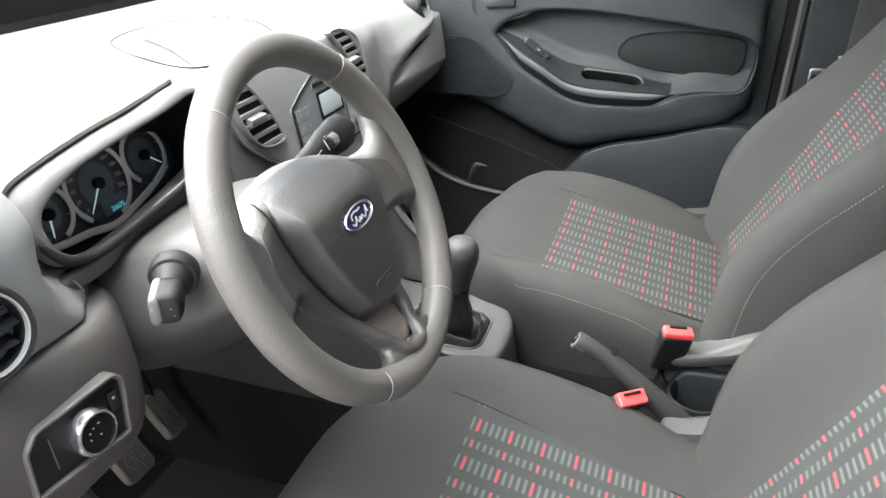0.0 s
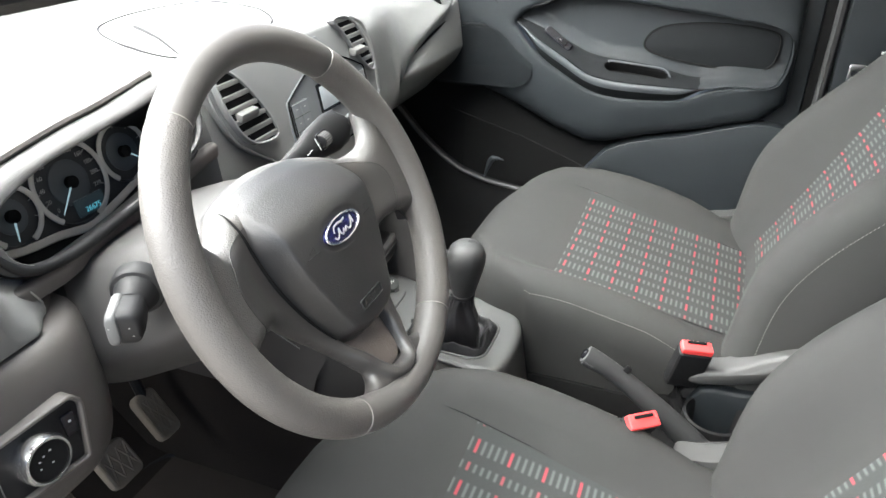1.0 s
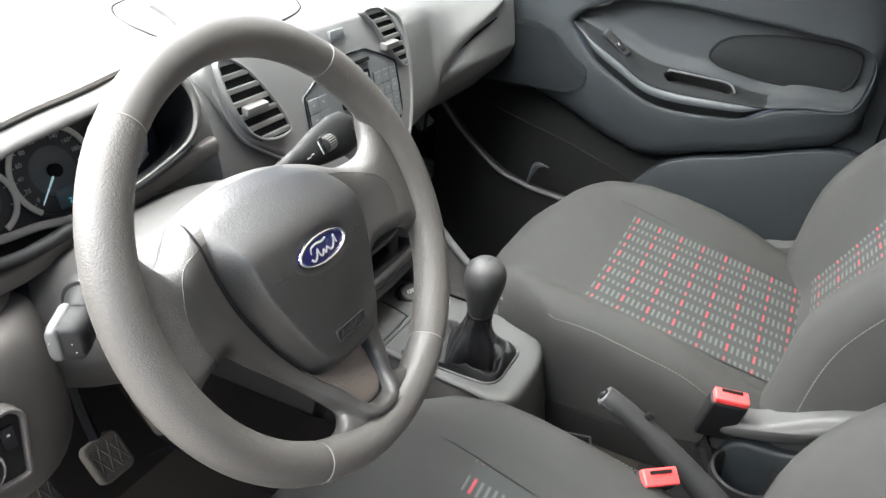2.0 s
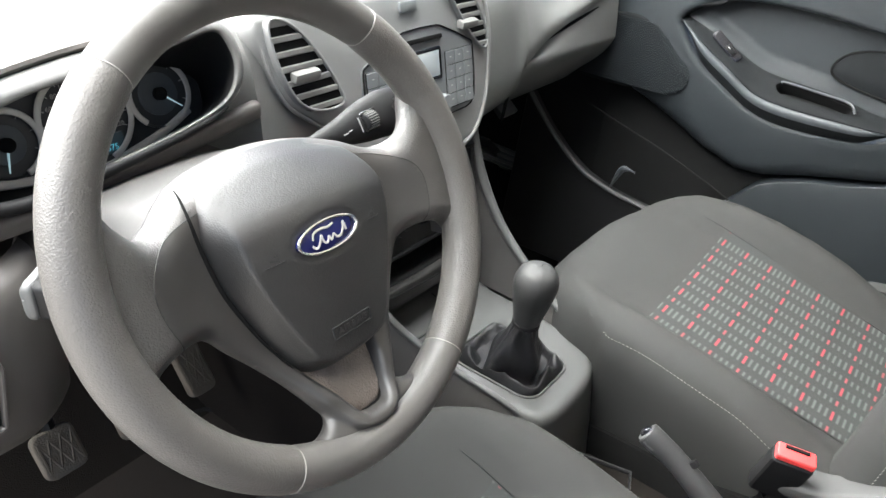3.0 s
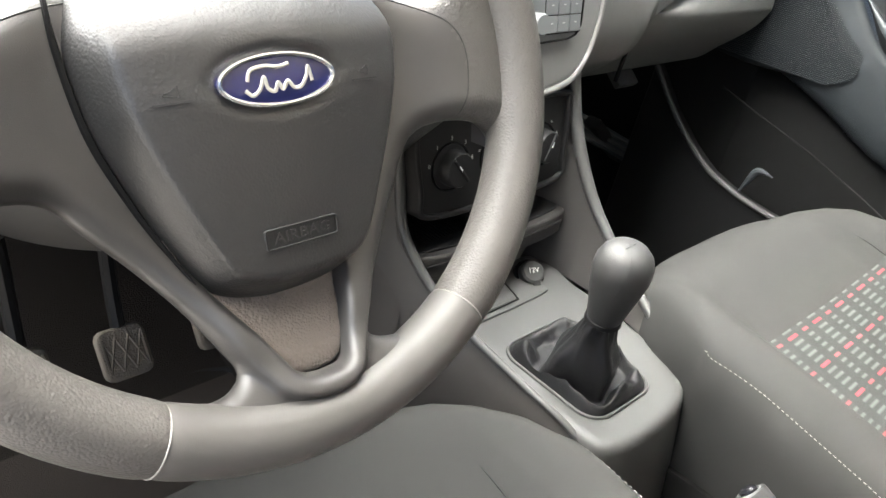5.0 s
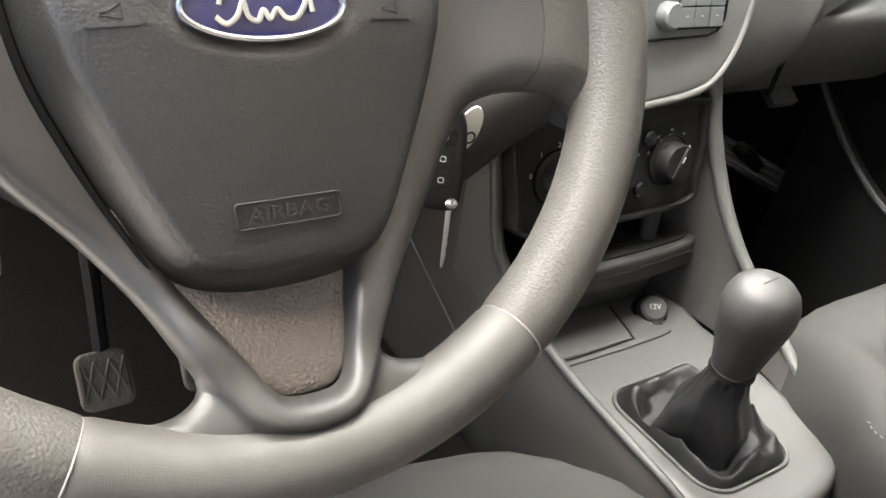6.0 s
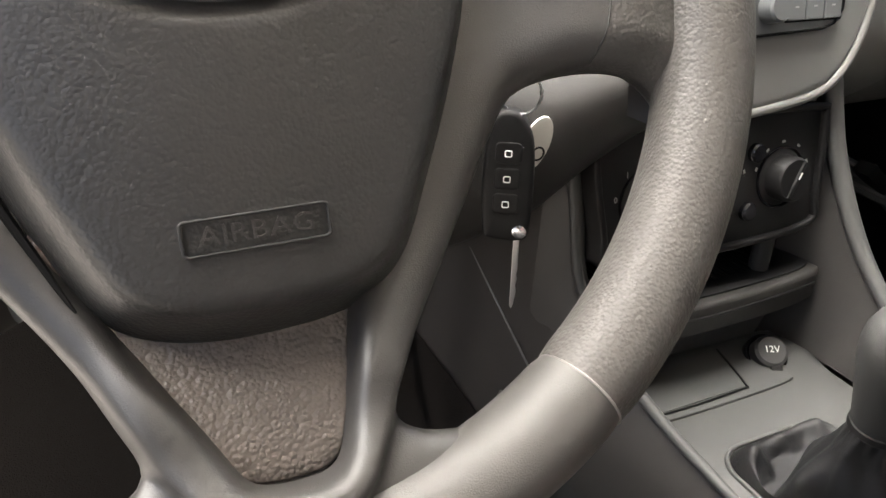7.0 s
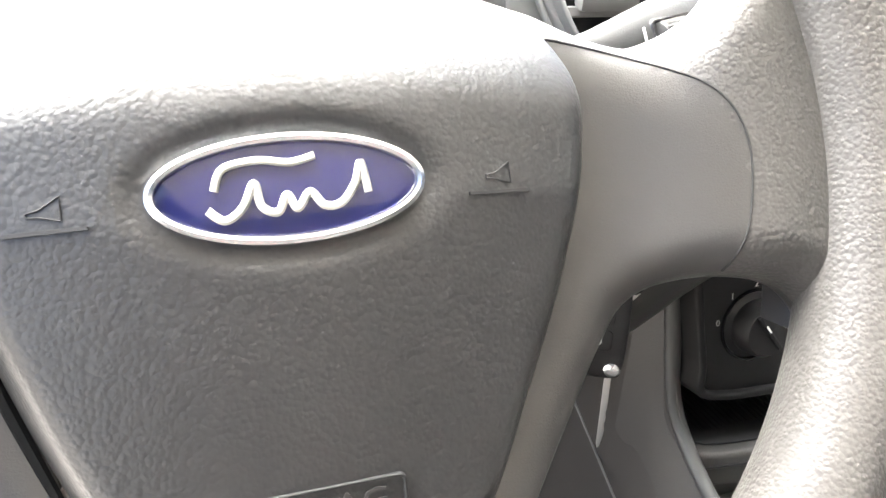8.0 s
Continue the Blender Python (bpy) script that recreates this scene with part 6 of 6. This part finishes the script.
# ---- pedals ----
for x, y, z, w, h, lab in ((-0.388, 0.39, 0.215, 0.050, 0.058, "worn rubber clutch pedal with diamond tread"), (-0.290, 0.39, 0.208, 0.052, 0.058, "worn rubber brake pedal with diamond tread"), (-0.172, 0.43, 0.185, 0.042, 0.080, "worn rubber accelerator pedal")):
    pd = thing("pedal", (x, y, z), lab, "pedal", "pedals")
    f = facing((x, y, z), (0, -0.80, 0.60))
    pad = part("pad", plate(resample(rounded(w, h, 0.010), 40), f, 0.010, 0.004, 0.001), M_PEDAL, pd)
    for k in range(-3, 4):
        for sgn in (-1, 1):
            bm = bmesh.new()
            L = h * 0.55
            cxk = k * 0.014
            lim = w / 2 - 0.005
            a = Vector((cxk - 0.45 * L * sgn * 0.5, -L * 0.6))
            b = Vector((cxk + 0.45 * L * sgn * 0.5, L * 0.6))
            a.x, b.x = max(-lim, min(lim, a.x)), max(-lim, min(lim, b.x))
            tube(bm, [f @ Vector((a.x, a.y, 0.0012)), f @ Vector((b.x, b.y, 0.0012))], 0.0016, 5)
            part("tread", bm, M_PEDAL, pad)
    bm = bmesh.new()
    tube(bm, spline([(x, y + 0.012, z - 0.005), (x + 0.004, y + 0.04, z + 0.06), (x + 0.006, y + 0.05, z + 0.16), (x + 0.006, y + 0.03, z + 0.26)], 5, closed=False), 0.008, 8)
    part("arm", bm, M_BLACK, pd)


# ---- instrument cluster ----
clu = thing("instrument_cluster", (-0.36, 0.26, 0.65), "instrument cluster with three dials under a hood", "instrument cluster")
CF = facing((-0.345, 0.292, 0.648), (-0.02, -0.95, 0.30))
# hood: a moulded band from the outer seam to the opening's edge, then the tunnel
HF = facing((-0.345, 0.200, 0.648), (-0.04, -0.93, 0.36))
seam = [(0.080, 0.1005), (0.0066, 0.0892), (-0.047, 0.083), (-0.116, 0.071), (-0.1461, 0.0616), (-0.160, 0.043), (-0.1586, 0.0282), (-0.1487, 0.0086), (-0.1356, -0.0074), (-0.1086, -0.0140), (-0.085, -0.0135), (-0.0338, -0.0075), (0.036, 0.0046), (0.092, 0.020), (0.116, 0.048), (0.112, 0.085)]
lip = [(0.086, 0.0835), (0.047, 0.077), (-0.016, 0.0692), (-0.074, 0.0613), (-0.112, 0.0497), (-0.131, 0.0396), (-0.1386, 0.0252), (-0.1347, 0.0060), (-0.121, -0.0045), (-0.098, -0.0068), (-0.068, -0.0045), (-0.020, 0.0030), (0.036, 0.0125), (0.082, 0.027), (0.100, 0.050), (0.098, 0.073)]
mouth = [(0.085, 0.058), (0.048, 0.069), (-0.02, 0.066), (-0.08, 0.055), (-0.128, 0.035), (-0.142, 0.031), (-0.146, 0.010), (-0.142, -0.012), (-0.124, -0.026), (-0.100, -0.029), (-0.07, -0.028), (-0.02, -0.024), (0.036, -0.016), (0.086, -0.002), (0.116, 0.020), (0.112, 0.044)]
seam_o, lip_o, deep = (spline(c, 8) for c in (seam, lip, mouth))
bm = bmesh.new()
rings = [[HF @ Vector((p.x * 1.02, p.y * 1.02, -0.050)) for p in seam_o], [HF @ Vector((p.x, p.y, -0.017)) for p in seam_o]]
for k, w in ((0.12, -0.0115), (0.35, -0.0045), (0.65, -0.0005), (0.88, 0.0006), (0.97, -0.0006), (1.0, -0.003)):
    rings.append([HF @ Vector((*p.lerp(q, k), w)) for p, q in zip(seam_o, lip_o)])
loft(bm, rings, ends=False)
part("hood", bm, M_HOOD_SHADED, clu, "grey hood round the dials", smooth=60)
bm = bmesh.new()
rings = [[HF @ Vector((*q, -0.0025)) for q in lip_o], [HF @ Vector((*q.lerp(d, 0.5), -0.05)) for q, d in zip(lip_o, deep)], [HF @ Vector((*d, -0.098)) for d in deep]]
rows = loft(bm, rings, ends=False)
bm.faces.new(rows[-1])
part("tunnel", bm, M_BLACK, clu, "black inner tunnel", smooth=50)
bm = bmesh.new()
low_run = [p.lerp(q, 0.45) for p, q in zip(seam_o, lip_o)][52:104]
tube(bm, [HF @ Vector((p.x, p.y, -0.003)) for p in low_run], lambda t: 0.0020 + 0.0040 * math.sin(math.pi * t) ** 0.5, 10, flat=0.9)
# black colour stands for shade along the hood's lower edge
part("lower_lip", bm, M_BLACK, clu, "rounded lower lip of the hood, blackened for shade", smooth=180)
br = [HF @ Vector((p.x, p.y + 0.0035, -0.0165)) for p in spline([(u, v, 0) for u, v in seam[:7]], 8, closed=False)][::-1]
bm = bmesh.new()
loft(bm, [[p, p + Vector((0, 0.012, 0.0035)), Vector((p.x, max(0.300, p.y + 0.03), max(p.z + 0.006, 0.7325))), Vector((p.x, max(0.345, p.y + 0.05), max(p.z + 0.004, 0.7300)))] for p in br], loop=False)
part("cowl", bm, M_DASH, clu, "grained cowl behind the brow", smooth=60)
bm = bmesh.new()
tube(bm, br, lambda t: 0.0052 * smooth01(t / 0.35 + 0.15), 8, flat=0.75)
part("brow_edge", bm, M_DASH_LOW, clu, "grey brow edge on the hood")
bm = bmesh.new()
tube(bm, [HF @ Vector((p.x, p.y, -0.0150)) for p in seam_o[:76]], 0.0011, 6)
part("brow_gap", bm, M_DARK, clu)
part("face", plate(resample(spline([(-0.125, -0.028), (-0.125, 0.03), (-0.05, 0.052), (0.05, 0.056), (0.105, 0.042), (0.118, 0.0), (0.10, -0.026), (0.0, -0.044)], 6), 64), CF, 0.01, 0.002), M_GAUGE, clu)
base = spline([(-0.100, -0.030, 0.003), (-0.065, -0.036, 0.003), (-0.035, -0.038, 0.003), (0.0, -0.0425, 0.003), (0.04, -0.034, 0.003), (0.072, -0.024, 0.003), (0.098, -0.012, 0.003)], 8, closed=False)
bm = bmesh.new()
tube(bm, [CF @ p for p in base], 0.0040, 8, flat=0.5, up=CF.to_3x3().col[2])
part("lower_trim", bm, M_RING, clu)


def dial(cu, cv, r, hub, needle, numbers, name):
    d = part("dial", lathe(bmesh.new(), [(r, -0.004), (r, 0.0035), (r * 0.97, 0.0045), (r * 0.94, 0.0035), (r * 0.93, 0.0015), (0, 0.0015)], CF @ pose(cu, cv, 0), 48), M_GAUGE, clu, name)
    bm = bmesh.new()
    a0, a1 = (-130, 112) if r > 0.04 else (-110, 110)
    tube(bm, [CF @ Vector((cu + 0.96 * r * math.sin(radians(a)), cv + 0.96 * r * math.cos(radians(a)), 0.0045)) for a in np.linspace(-140, 160, 48)], 0.0028, 8, flat=0.5, up=CF.to_3x3().col[2])
    part("ring", bm, M_RING, d, "pale dial ring")
    part("disc", plate(ellipse(hub, hub, 32), CF @ pose(cu, cv, 0.0025), 0.001, 0.0004), M_GAUGE2, d)
    bm = bmesh.new()
    k = 12 if r > 0.04 else 6
    for i in range(k + 1):
        a = radians(a0 + (a1 - a0) * i / k)
        box(bm, (0.0008, 0.0034, 0.0004), CF @ pose(cu + 0.86 * r * math.sin(a), cv + 0.86 * r * math.cos(a), 0.0024, 0, 0, -math.degrees(a)), 0)
    part("tick", bm, M_PRINT, d)
    for i, s in enumerate(numbers):
        a = radians(a0 + (a1 - a0) * i / max(1, len(numbers) - 1))
        lettering("number", s, 0.0060, CF @ pose(cu + 0.73 * r * math.sin(a), cv + 0.73 * r * math.cos(a), 0.0024), M_PRINT, d)
    a = radians(needle)
    bm = bmesh.new()
    tube(bm, [CF @ Vector((cu, cv, 0.006)), CF @ Vector((cu + 0.80 * r * math.sin(a), cv + 0.80 * r * math.cos(a), 0.005))], lambda t: 0.0012 - 0.0006 * t, 6)
    part("needle", bm, M_NEEDLE, d)
    part("needle_hub", lathe(bmesh.new(), [(0.006, 0.002), (0.006, 0.008), (0.004, 0.0092), (0, 0.0092)], CF @ pose(cu, cv, 0), 20), M_DARK, d)
    return d


dial(-0.068, -0.004, 0.028, 0.016, 192, [], "small dial with pale needle")
sd = dial(0.0, 0.002, 0.0415, 0.022, 222, ["0", "20", "40", "60", "80", "100", "120", "140", "160", "180", "200", "220"], "round speed dial with white numbers")
dial(0.072, 0.008, 0.031, 0.0195, 128, [], "small dial with pale needle")
part("odometer", box(bmesh.new(), (0.034, 0.017, 0.002), CF @ pose(0.010, -0.024, 0.0035), 0.0006), M_LCD, sd, "lit blue odometer window")
lettering("odometer_reading", "26675", 0.0075, CF @ pose(0.011, -0.0275, 0.0048), M_LCDTXT, sd, "pale blue lit reading")

# ---- light switch panel ----
lsw = thing("light_switch", (-0.545, 0.160, 0.52), "black light switch panel with chrome rotary knob", "light switch")
LF = facing((-0.548, 0.155, 0.532), (-0.10, -0.98, 0.12))
po = resample([(u * 0.76 - 0.004, v * 0.78 + 0.004) for u, v in ((-0.062, -0.030), (0.050, -0.034), (0.060, 0.024), (0.052, 0.033), (-0.044, 0.030), (-0.058, 0.016))], 80)
part("panel_frame", frame_ring([q for q in inset2d(po, -0.004)], po, LF @ pose(0, 0, 0.006), 0.018, 0.002), M_DASH_LOW, lsw, "bevelled grey surround")
part("panel_face", plate(po, LF @ pose(0, 0, 0.002), 0.004, 0.001), M_BLACK, lsw)
kb = part("rotary_knob", lathe(bmesh.new(), [(0.0190, 0.0), (0.0190, 0.013), (0.0172, 0.0165), (0.0156, 0.0168), (0.0152, 0.0155), (0, 0.0155)], LF @ pose(0.0, 0.004, 0.001), 48), M_DARK, lsw)
part("chrome_band", lathe(bmesh.new(), [(0.0193, 0.001), (0.0195, 0.012), (0.0178, 0.0168), (0.0160, 0.0172), (0.0158, 0.0160)], LF @ pose(0.0, 0.004, 0.001), 48), M_CHROME, kb, "chrome band")
bm = bmesh.new()
for u, v, w in ((-0.008, 0.004, 0.003), (-0.003, 0.007, 0.003), (0.004, 0.009, 0.004), (-0.009, -0.003, 0.0025), (0.003, -0.004, 0.003)):
    box(bm, (w * 0.5, 0.0009, 0.0004), LF @ pose(u * 0.8, 0.004 + v * 0.8, 0.0168), 0)
part("knob_print", bm, M_PRINT, kb)
part("dimmer", box(bmesh.new(), (0.010, 0.018, 0.004), LF @ pose(0.030, 0.011, 0.003), 0.001), M_GLOSS, lsw)
bm = bmesh.new()
box(bm, (0.0022, 0.0016, 0.0005), LF @ pose(0.030, 0.014, 0.0052), 0)
part("dimmer_print", bm, M_PRINT, lsw)
bm = bmesh.new()
box(bm, (0.0007, 0.028, 0.001), LF @ pose(-0.030, 0.003, 0.0025), 0)
part("panel_joint", bm, M_LEVER, lsw)

# ---- centre panel with radio and vents ----
cp = thing("radio_surround", (0.01, 0.215, 0.62), "shield-shaped grey centre panel with silver edge", "dashboard panel")
SX = 0.008
SHF = facing((SX, 0.2120, 0.620), (0, -0.98, 0.20))
sho = resample(spline([(-0.02, 0.112), (0.06, 0.112), (0.13, 0.105), (0.160, 0.080), (0.166, 0.03), (0.155, -0.03), (0.132, -0.070), (0.095, -0.089), (0.0, -0.098), (-0.075, -0.088), (-0.105, -0.060), (-0.125, -0.022), (-0.158, 0.002), (-0.187, 0.026), (-0.203, 0.060), (-0.212, 0.112), (-0.12, 0.114)], 8), 128)
part("shield", plate(sho, SHF, 0.03, 0.008, 0.003), M_SHIELD, cp, smooth=70)
for pts, m_e, lab in (([(0.118, 0.108), (0.150, 0.094), (0.163, 0.070), (0.1665, 0.030), (0.1555, -0.030), (0.1325, -0.0705), (0.095, -0.0895), (0.0, -0.0985)], M_TRIM, "thin silver edge"), ([(0.0, -0.0985), (-0.075, -0.0885), (-0.1055, -0.0605), (-0.126, -0.0225), (-0.159, 0.0015), (-0.188, 0.0255), (-0.204, 0.060), (-0.212, 0.108)], M_SHIELD, "grey moulded edge")):
    bm = bmesh.new()
    tube(bm, [SHF @ q for q in spline([(u, v, -0.003) for u, v in pts], 8, closed=False)], 0.0040 if m_e is M_TRIM else 0.0018, 8, up=(0, 1, 0))
    part("panel_edge", bm, m_e, cp, lab, smooth=180)

vo_left = [(-0.205, 0.105), (-0.182, 0.105), (-0.153, 0.080), (-0.124, 0.036), (-0.119, 0.012), (-0.155, 0.012), (-0.182, 0.028), (-0.200, 0.065)]
vo_right = [(0.060, 0.112), (0.098, 0.112), (0.128, 0.092), (0.150, 0.055), (0.153, 0.030), (0.138, 0.028), (0.108, 0.055), (0.082, 0.090)]
for s in (1, -1):
    o = resample(spline(vo_left if s > 0 else vo_right, 8), 64)
    m = SHF @ pose(0, 0, 0.0075)
    vent = part("air_vent", frame_ring(o, [p for p in inset2d(o, 0.003)], m, 0.02, 0.0012), M_SHIELD, cp, "leaf-shaped air vent with slats")
    part("duct", plate([p for p in inset2d(o, 0.0025)], m @ pose(0, 0, -0.0035), 0.002, 0.0005), M_DARK, vent)
    z0, z1 = min(p.y for p in o), max(p.y for p in o)
    for k in range(7):
        v = z0 + 0.008 + (z1 - z0 - 0.014) * k / 6
        us = []
        for a, b in zip(o, o[1:] + o[:1]):
            if (a.y - v) * (b.y - v) <= 0 and a.y != b.y:
                us.append(a.x + (b.x - a.x) * (v - a.y) / (b.y - a.y))
        if len(us) < 2 or max(us) - min(us) < 0.02:
            continue
        w = max(us) - min(us) - 0.005
        part("slat", box(bmesh.new(), (w, 0.0058, 0.0085), m @ pose((max(us) + min(us)) / 2, v, -0.0055, 4), 0.0008, 1), M_VENT, vent)
    part("slat_tab", box(bmesh.new(), (0.034, 0.010, 0.012), m @ pose(sum(p.x for p in o) / len(o) - 0.003, (z0 + z1) / 2 - 0.008, -0.001, 20), 0.003), M_VENT, vent)

radio = thing("car_radio", (SX, 0.20, 0.62), "dark car radio with grey display and keypad", "car radio")
RF = SHF @ pose(0.015, 0, 0.0055)
ro = [(0.0, 0.070), (0.034, 0.069), (0.068, 0.056), (0.102, 0.040), (0.103, 0.005), (0.101, -0.026), (0.094, -0.036), (0.082, -0.0395), (0.050, -0.0405), (0, -0.042)]
roo = resample([(u, v) for u, v in ro] + [(-u, v) for u, v in ro[-2:0:-1]], 90)
part("faceplate", plate(roo, RF, 0.004, 0.0015, 0.001), M_RADIO, radio, smooth=50)
part("disc_slot", box(bmesh.new(), (0.075, 0.005, 0.004), RF @ pose(0.0, 0.056, 0.0015), 0.001), M_DARK, radio)
part("display", box(bmesh.new(), (0.060, 0.030, 0.003), RF @ pose(0.0, 0.026, 0.0012), 0.001), M_RADIOLCD, radio, "grey display")
part("display_frame", frame_ring(rounded(0.068, 0.038, 0.003), rounded(0.060, 0.030, 0.001), RF @ pose(0, 0.026, 0.003), 0.003, 0.0006), M_GLOSS, radio)
bm = bmesh.new()
tube(bm, [RF @ Vector((p.x, p.y, 0.0006)) for p in inset2d(roo, 0.0003)], 0.0011, 6, closed=True, up=(0, 1, 0))
part("face_groove", bm, M_DARK, radio)
for s in (-1, 1):
    in_u = 0.0425 if s > 0 else 0.0610
    pad_o = resample([(s * in_u, 0.036), (s * 0.099, 0.036), (s * 0.099, -0.0335), (s * in_u, -0.0335)][::s], 50)
    part("key_bed", plate(pad_o, RF @ pose(0, 0, 0.0012), 0.0004, 0.0003), M_DARK, radio)
    for r in range(4):
        for c in range(3):
            u, v = 0.0525 + 0.0182 * c, 0.0275 - 0.0172 * r
            w = 0.0174
            if s < 0 and c == 0:
                continue
            kk = part("key", box(bmesh.new(), (w, 0.0164, 0.0022), RF @ pose(s * u, v, 0.0014), 0.0006, 1), M_RADIOKEY, radio)
            bm = bmesh.new()
            box(bm, (0.0034, 0.0012, 0.0003), RF @ pose(s * u, v + 0.001, 0.0026), 0)
            part("key_print", bm, M_PRINT, kk)
part("volume_knob", lathe(bmesh.new(), [(0.0112, 0), (0.0108, 0.010), (0.0092, 0.012), (0, 0.012)], RF @ pose(0.028, -0.022, 0.001), 32), M_RADIOKEY, radio, "round volume knob")
part("hazard_button", box(bmesh.new(), (0.030, 0.012, 0.004), SHF @ pose(0.0, 0.095, 0.003), 0.002), M_RADIOKEY, cp, "hazard light button")

# ---- climate panel ----
cl = thing("climate_panel", (CX, 0.20, 0.47), "black climate control panel with three rotary knobs", "climate panel")
HVF = facing((CX + 0.006, 0.190, 0.472), (0, -0.985, 0.17))
lo = resample(spline([(-0.113, 0.053), (0, 0.056), (0.095, 0.053), (0.103, 0.042), (0.101, -0.02), (0.093, -0.048), (0, -0.054), (-0.105, -0.050), (-0.115, -0.02), (-0.122, 0.038)], 6), 80)
part("surround", frame_ring(lo, inset2d(lo, 0.006), HVF @ pose(0, 0, -0.001), 0.03, 0.002), M_BLACK, cl)
part("panel_face", plate(inset2d(lo, 0.005), HVF @ pose(0, 0, -0.006), 0.004, 0.001), M_BLACK, cl)
for k, u in enumerate((-0.073, -0.008, 0.058)):
    v = -0.002
    kn = part("knob", lathe(bmesh.new(), [(0.0225, -0.006), (0.0225, 0.0), (0.0185, 0.002), (0.0178, 0.013), (0.0160, 0.0155), (0, 0.0155)], HVF @ pose(u, v, -0.005), 40), M_BLACK, cl, "black rotary knob")
    part("grip_bar", box(bmesh.new(), (0.004, 0.031, 0.004), HVF @ pose(u, v, 0.0105, 0, 0, (38, 0, -30)[k]), 0.002), M_BLACK, kn)
    part("pointer", box(bmesh.new(), (0.0012, 0.006, 0.0004), HVF @ pose(u, v, 0.0126, 0, 0, (38, 0, -30)[k]) @ pose(0, 0.004, 0), 0), M_WHITE, kn)
    part("knob_ring", lathe(bmesh.new(), [(0.0232, -0.0005), (0.0236, 0.0010), (0.0245, 0.0012), (0.0250, -0.0005)], HVF @ pose(u, v, -0.005), 40), M_GLOSS, kn)
    if k == 0:
        for i in range(5):
            a = radians(-80 + 40 * i)
            lettering("number", str(i), 0.0062, HVF @ pose(u + 0.0285 * math.sin(a), v + 0.0285 * math.cos(a), -0.0045), M_PRINT, kn)
    else:
        for i in range(5):
            a = radians(-70 + 35 * i)
            part("print_bar", box(bmesh.new(), (0.0030, 0.0018, 0.0004), HVF @ pose(u + 0.0285 * math.sin(a), v + 0.0285 * math.cos(a), -0.0045, 0, 0, -math.degrees(a)), 0), M_PRINT, kn)
for u, v in ((0.030, 0.021), (0.025, -0.025)):
    part("round_button", lathe(bmesh.new(), [(0.0075, -0.004), (0.0075, 0.002), (0.006, 0.0035), (0, 0.0035)], HVF @ pose(u, v, -0.004), 24), M_GLOSS, cl)

# ---- storage shelf under the climate panel ----
tr = thing("storage_shelf", (CX, 0.21, 0.38), "dark open shelf with ribbed rubber mat", "shelf")
so = resample(spline([(CX - 0.099, 0.178), (CX, 0.170), (CX + 0.116, 0.178), (CX + 0.122, 0.21), (CX + 0.11, 0.31), (CX - 0.10, 0.31), (CX - 0.105, 0.21)], 6), 60)
# base in the shaded tone to offset light from above
part("shelf_base", plate(so, pose(0, 0, 0.382), 0.022, 0.004), M_UNDER_SHADED, tr)
bm = bmesh.new()
tube(bm, spline([(CX - 0.097, 0.1755, 0.372), (CX, 0.1675, 0.372), (CX + 0.114, 0.1755, 0.372)], 8, closed=False), 0.0012, 6)
part("lip_groove", bm, M_BLACK, tr)
part("shelf_mat", plate([(CX + (p.x - CX) * 0.95, 0.248 + (p.y - 0.248) * 0.88) for p in so], pose(0, 0, 0.3840), 0.001, 0.0006), M_BLACK, tr, "ribbed rubber mat")
bm = bmesh.new()
for k in range(40):
    box(bm, (0.0016, 0.075, 0.0012), pose(CX - 0.086 + 0.0044 * k, 0.235, 0.3850), 0)
part("mat_rib", bm, M_BLACK, tr)
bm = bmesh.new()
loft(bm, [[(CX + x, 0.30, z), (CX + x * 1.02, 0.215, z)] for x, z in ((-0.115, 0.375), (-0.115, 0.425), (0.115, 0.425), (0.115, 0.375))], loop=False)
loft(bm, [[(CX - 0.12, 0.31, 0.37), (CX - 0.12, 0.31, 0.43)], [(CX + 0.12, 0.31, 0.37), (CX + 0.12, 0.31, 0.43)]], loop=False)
# niche walls blackened so that the cavity looks shaded
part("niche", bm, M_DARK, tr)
bm = bmesh.new()
tube(bm, [(0.100, 0.200, 0.418), (0.100, 0.200, 0.384)], 0.0085, 12)
part("plug", bm, M_KNOB, tr, "small grey connector plug")
# wall under the shelf, behind the socket
bm = bmesh.new()
loft(bm, [[(CX - 0.10, 0.212, 0.30), (CX - 0.115, 0.205, 0.362)], [(CX + 0.10, 0.212, 0.30), (CX + 0.118, 0.205, 0.362)]], loop=False)
part("shelf_support", bm, M_CONSOLE, tr)
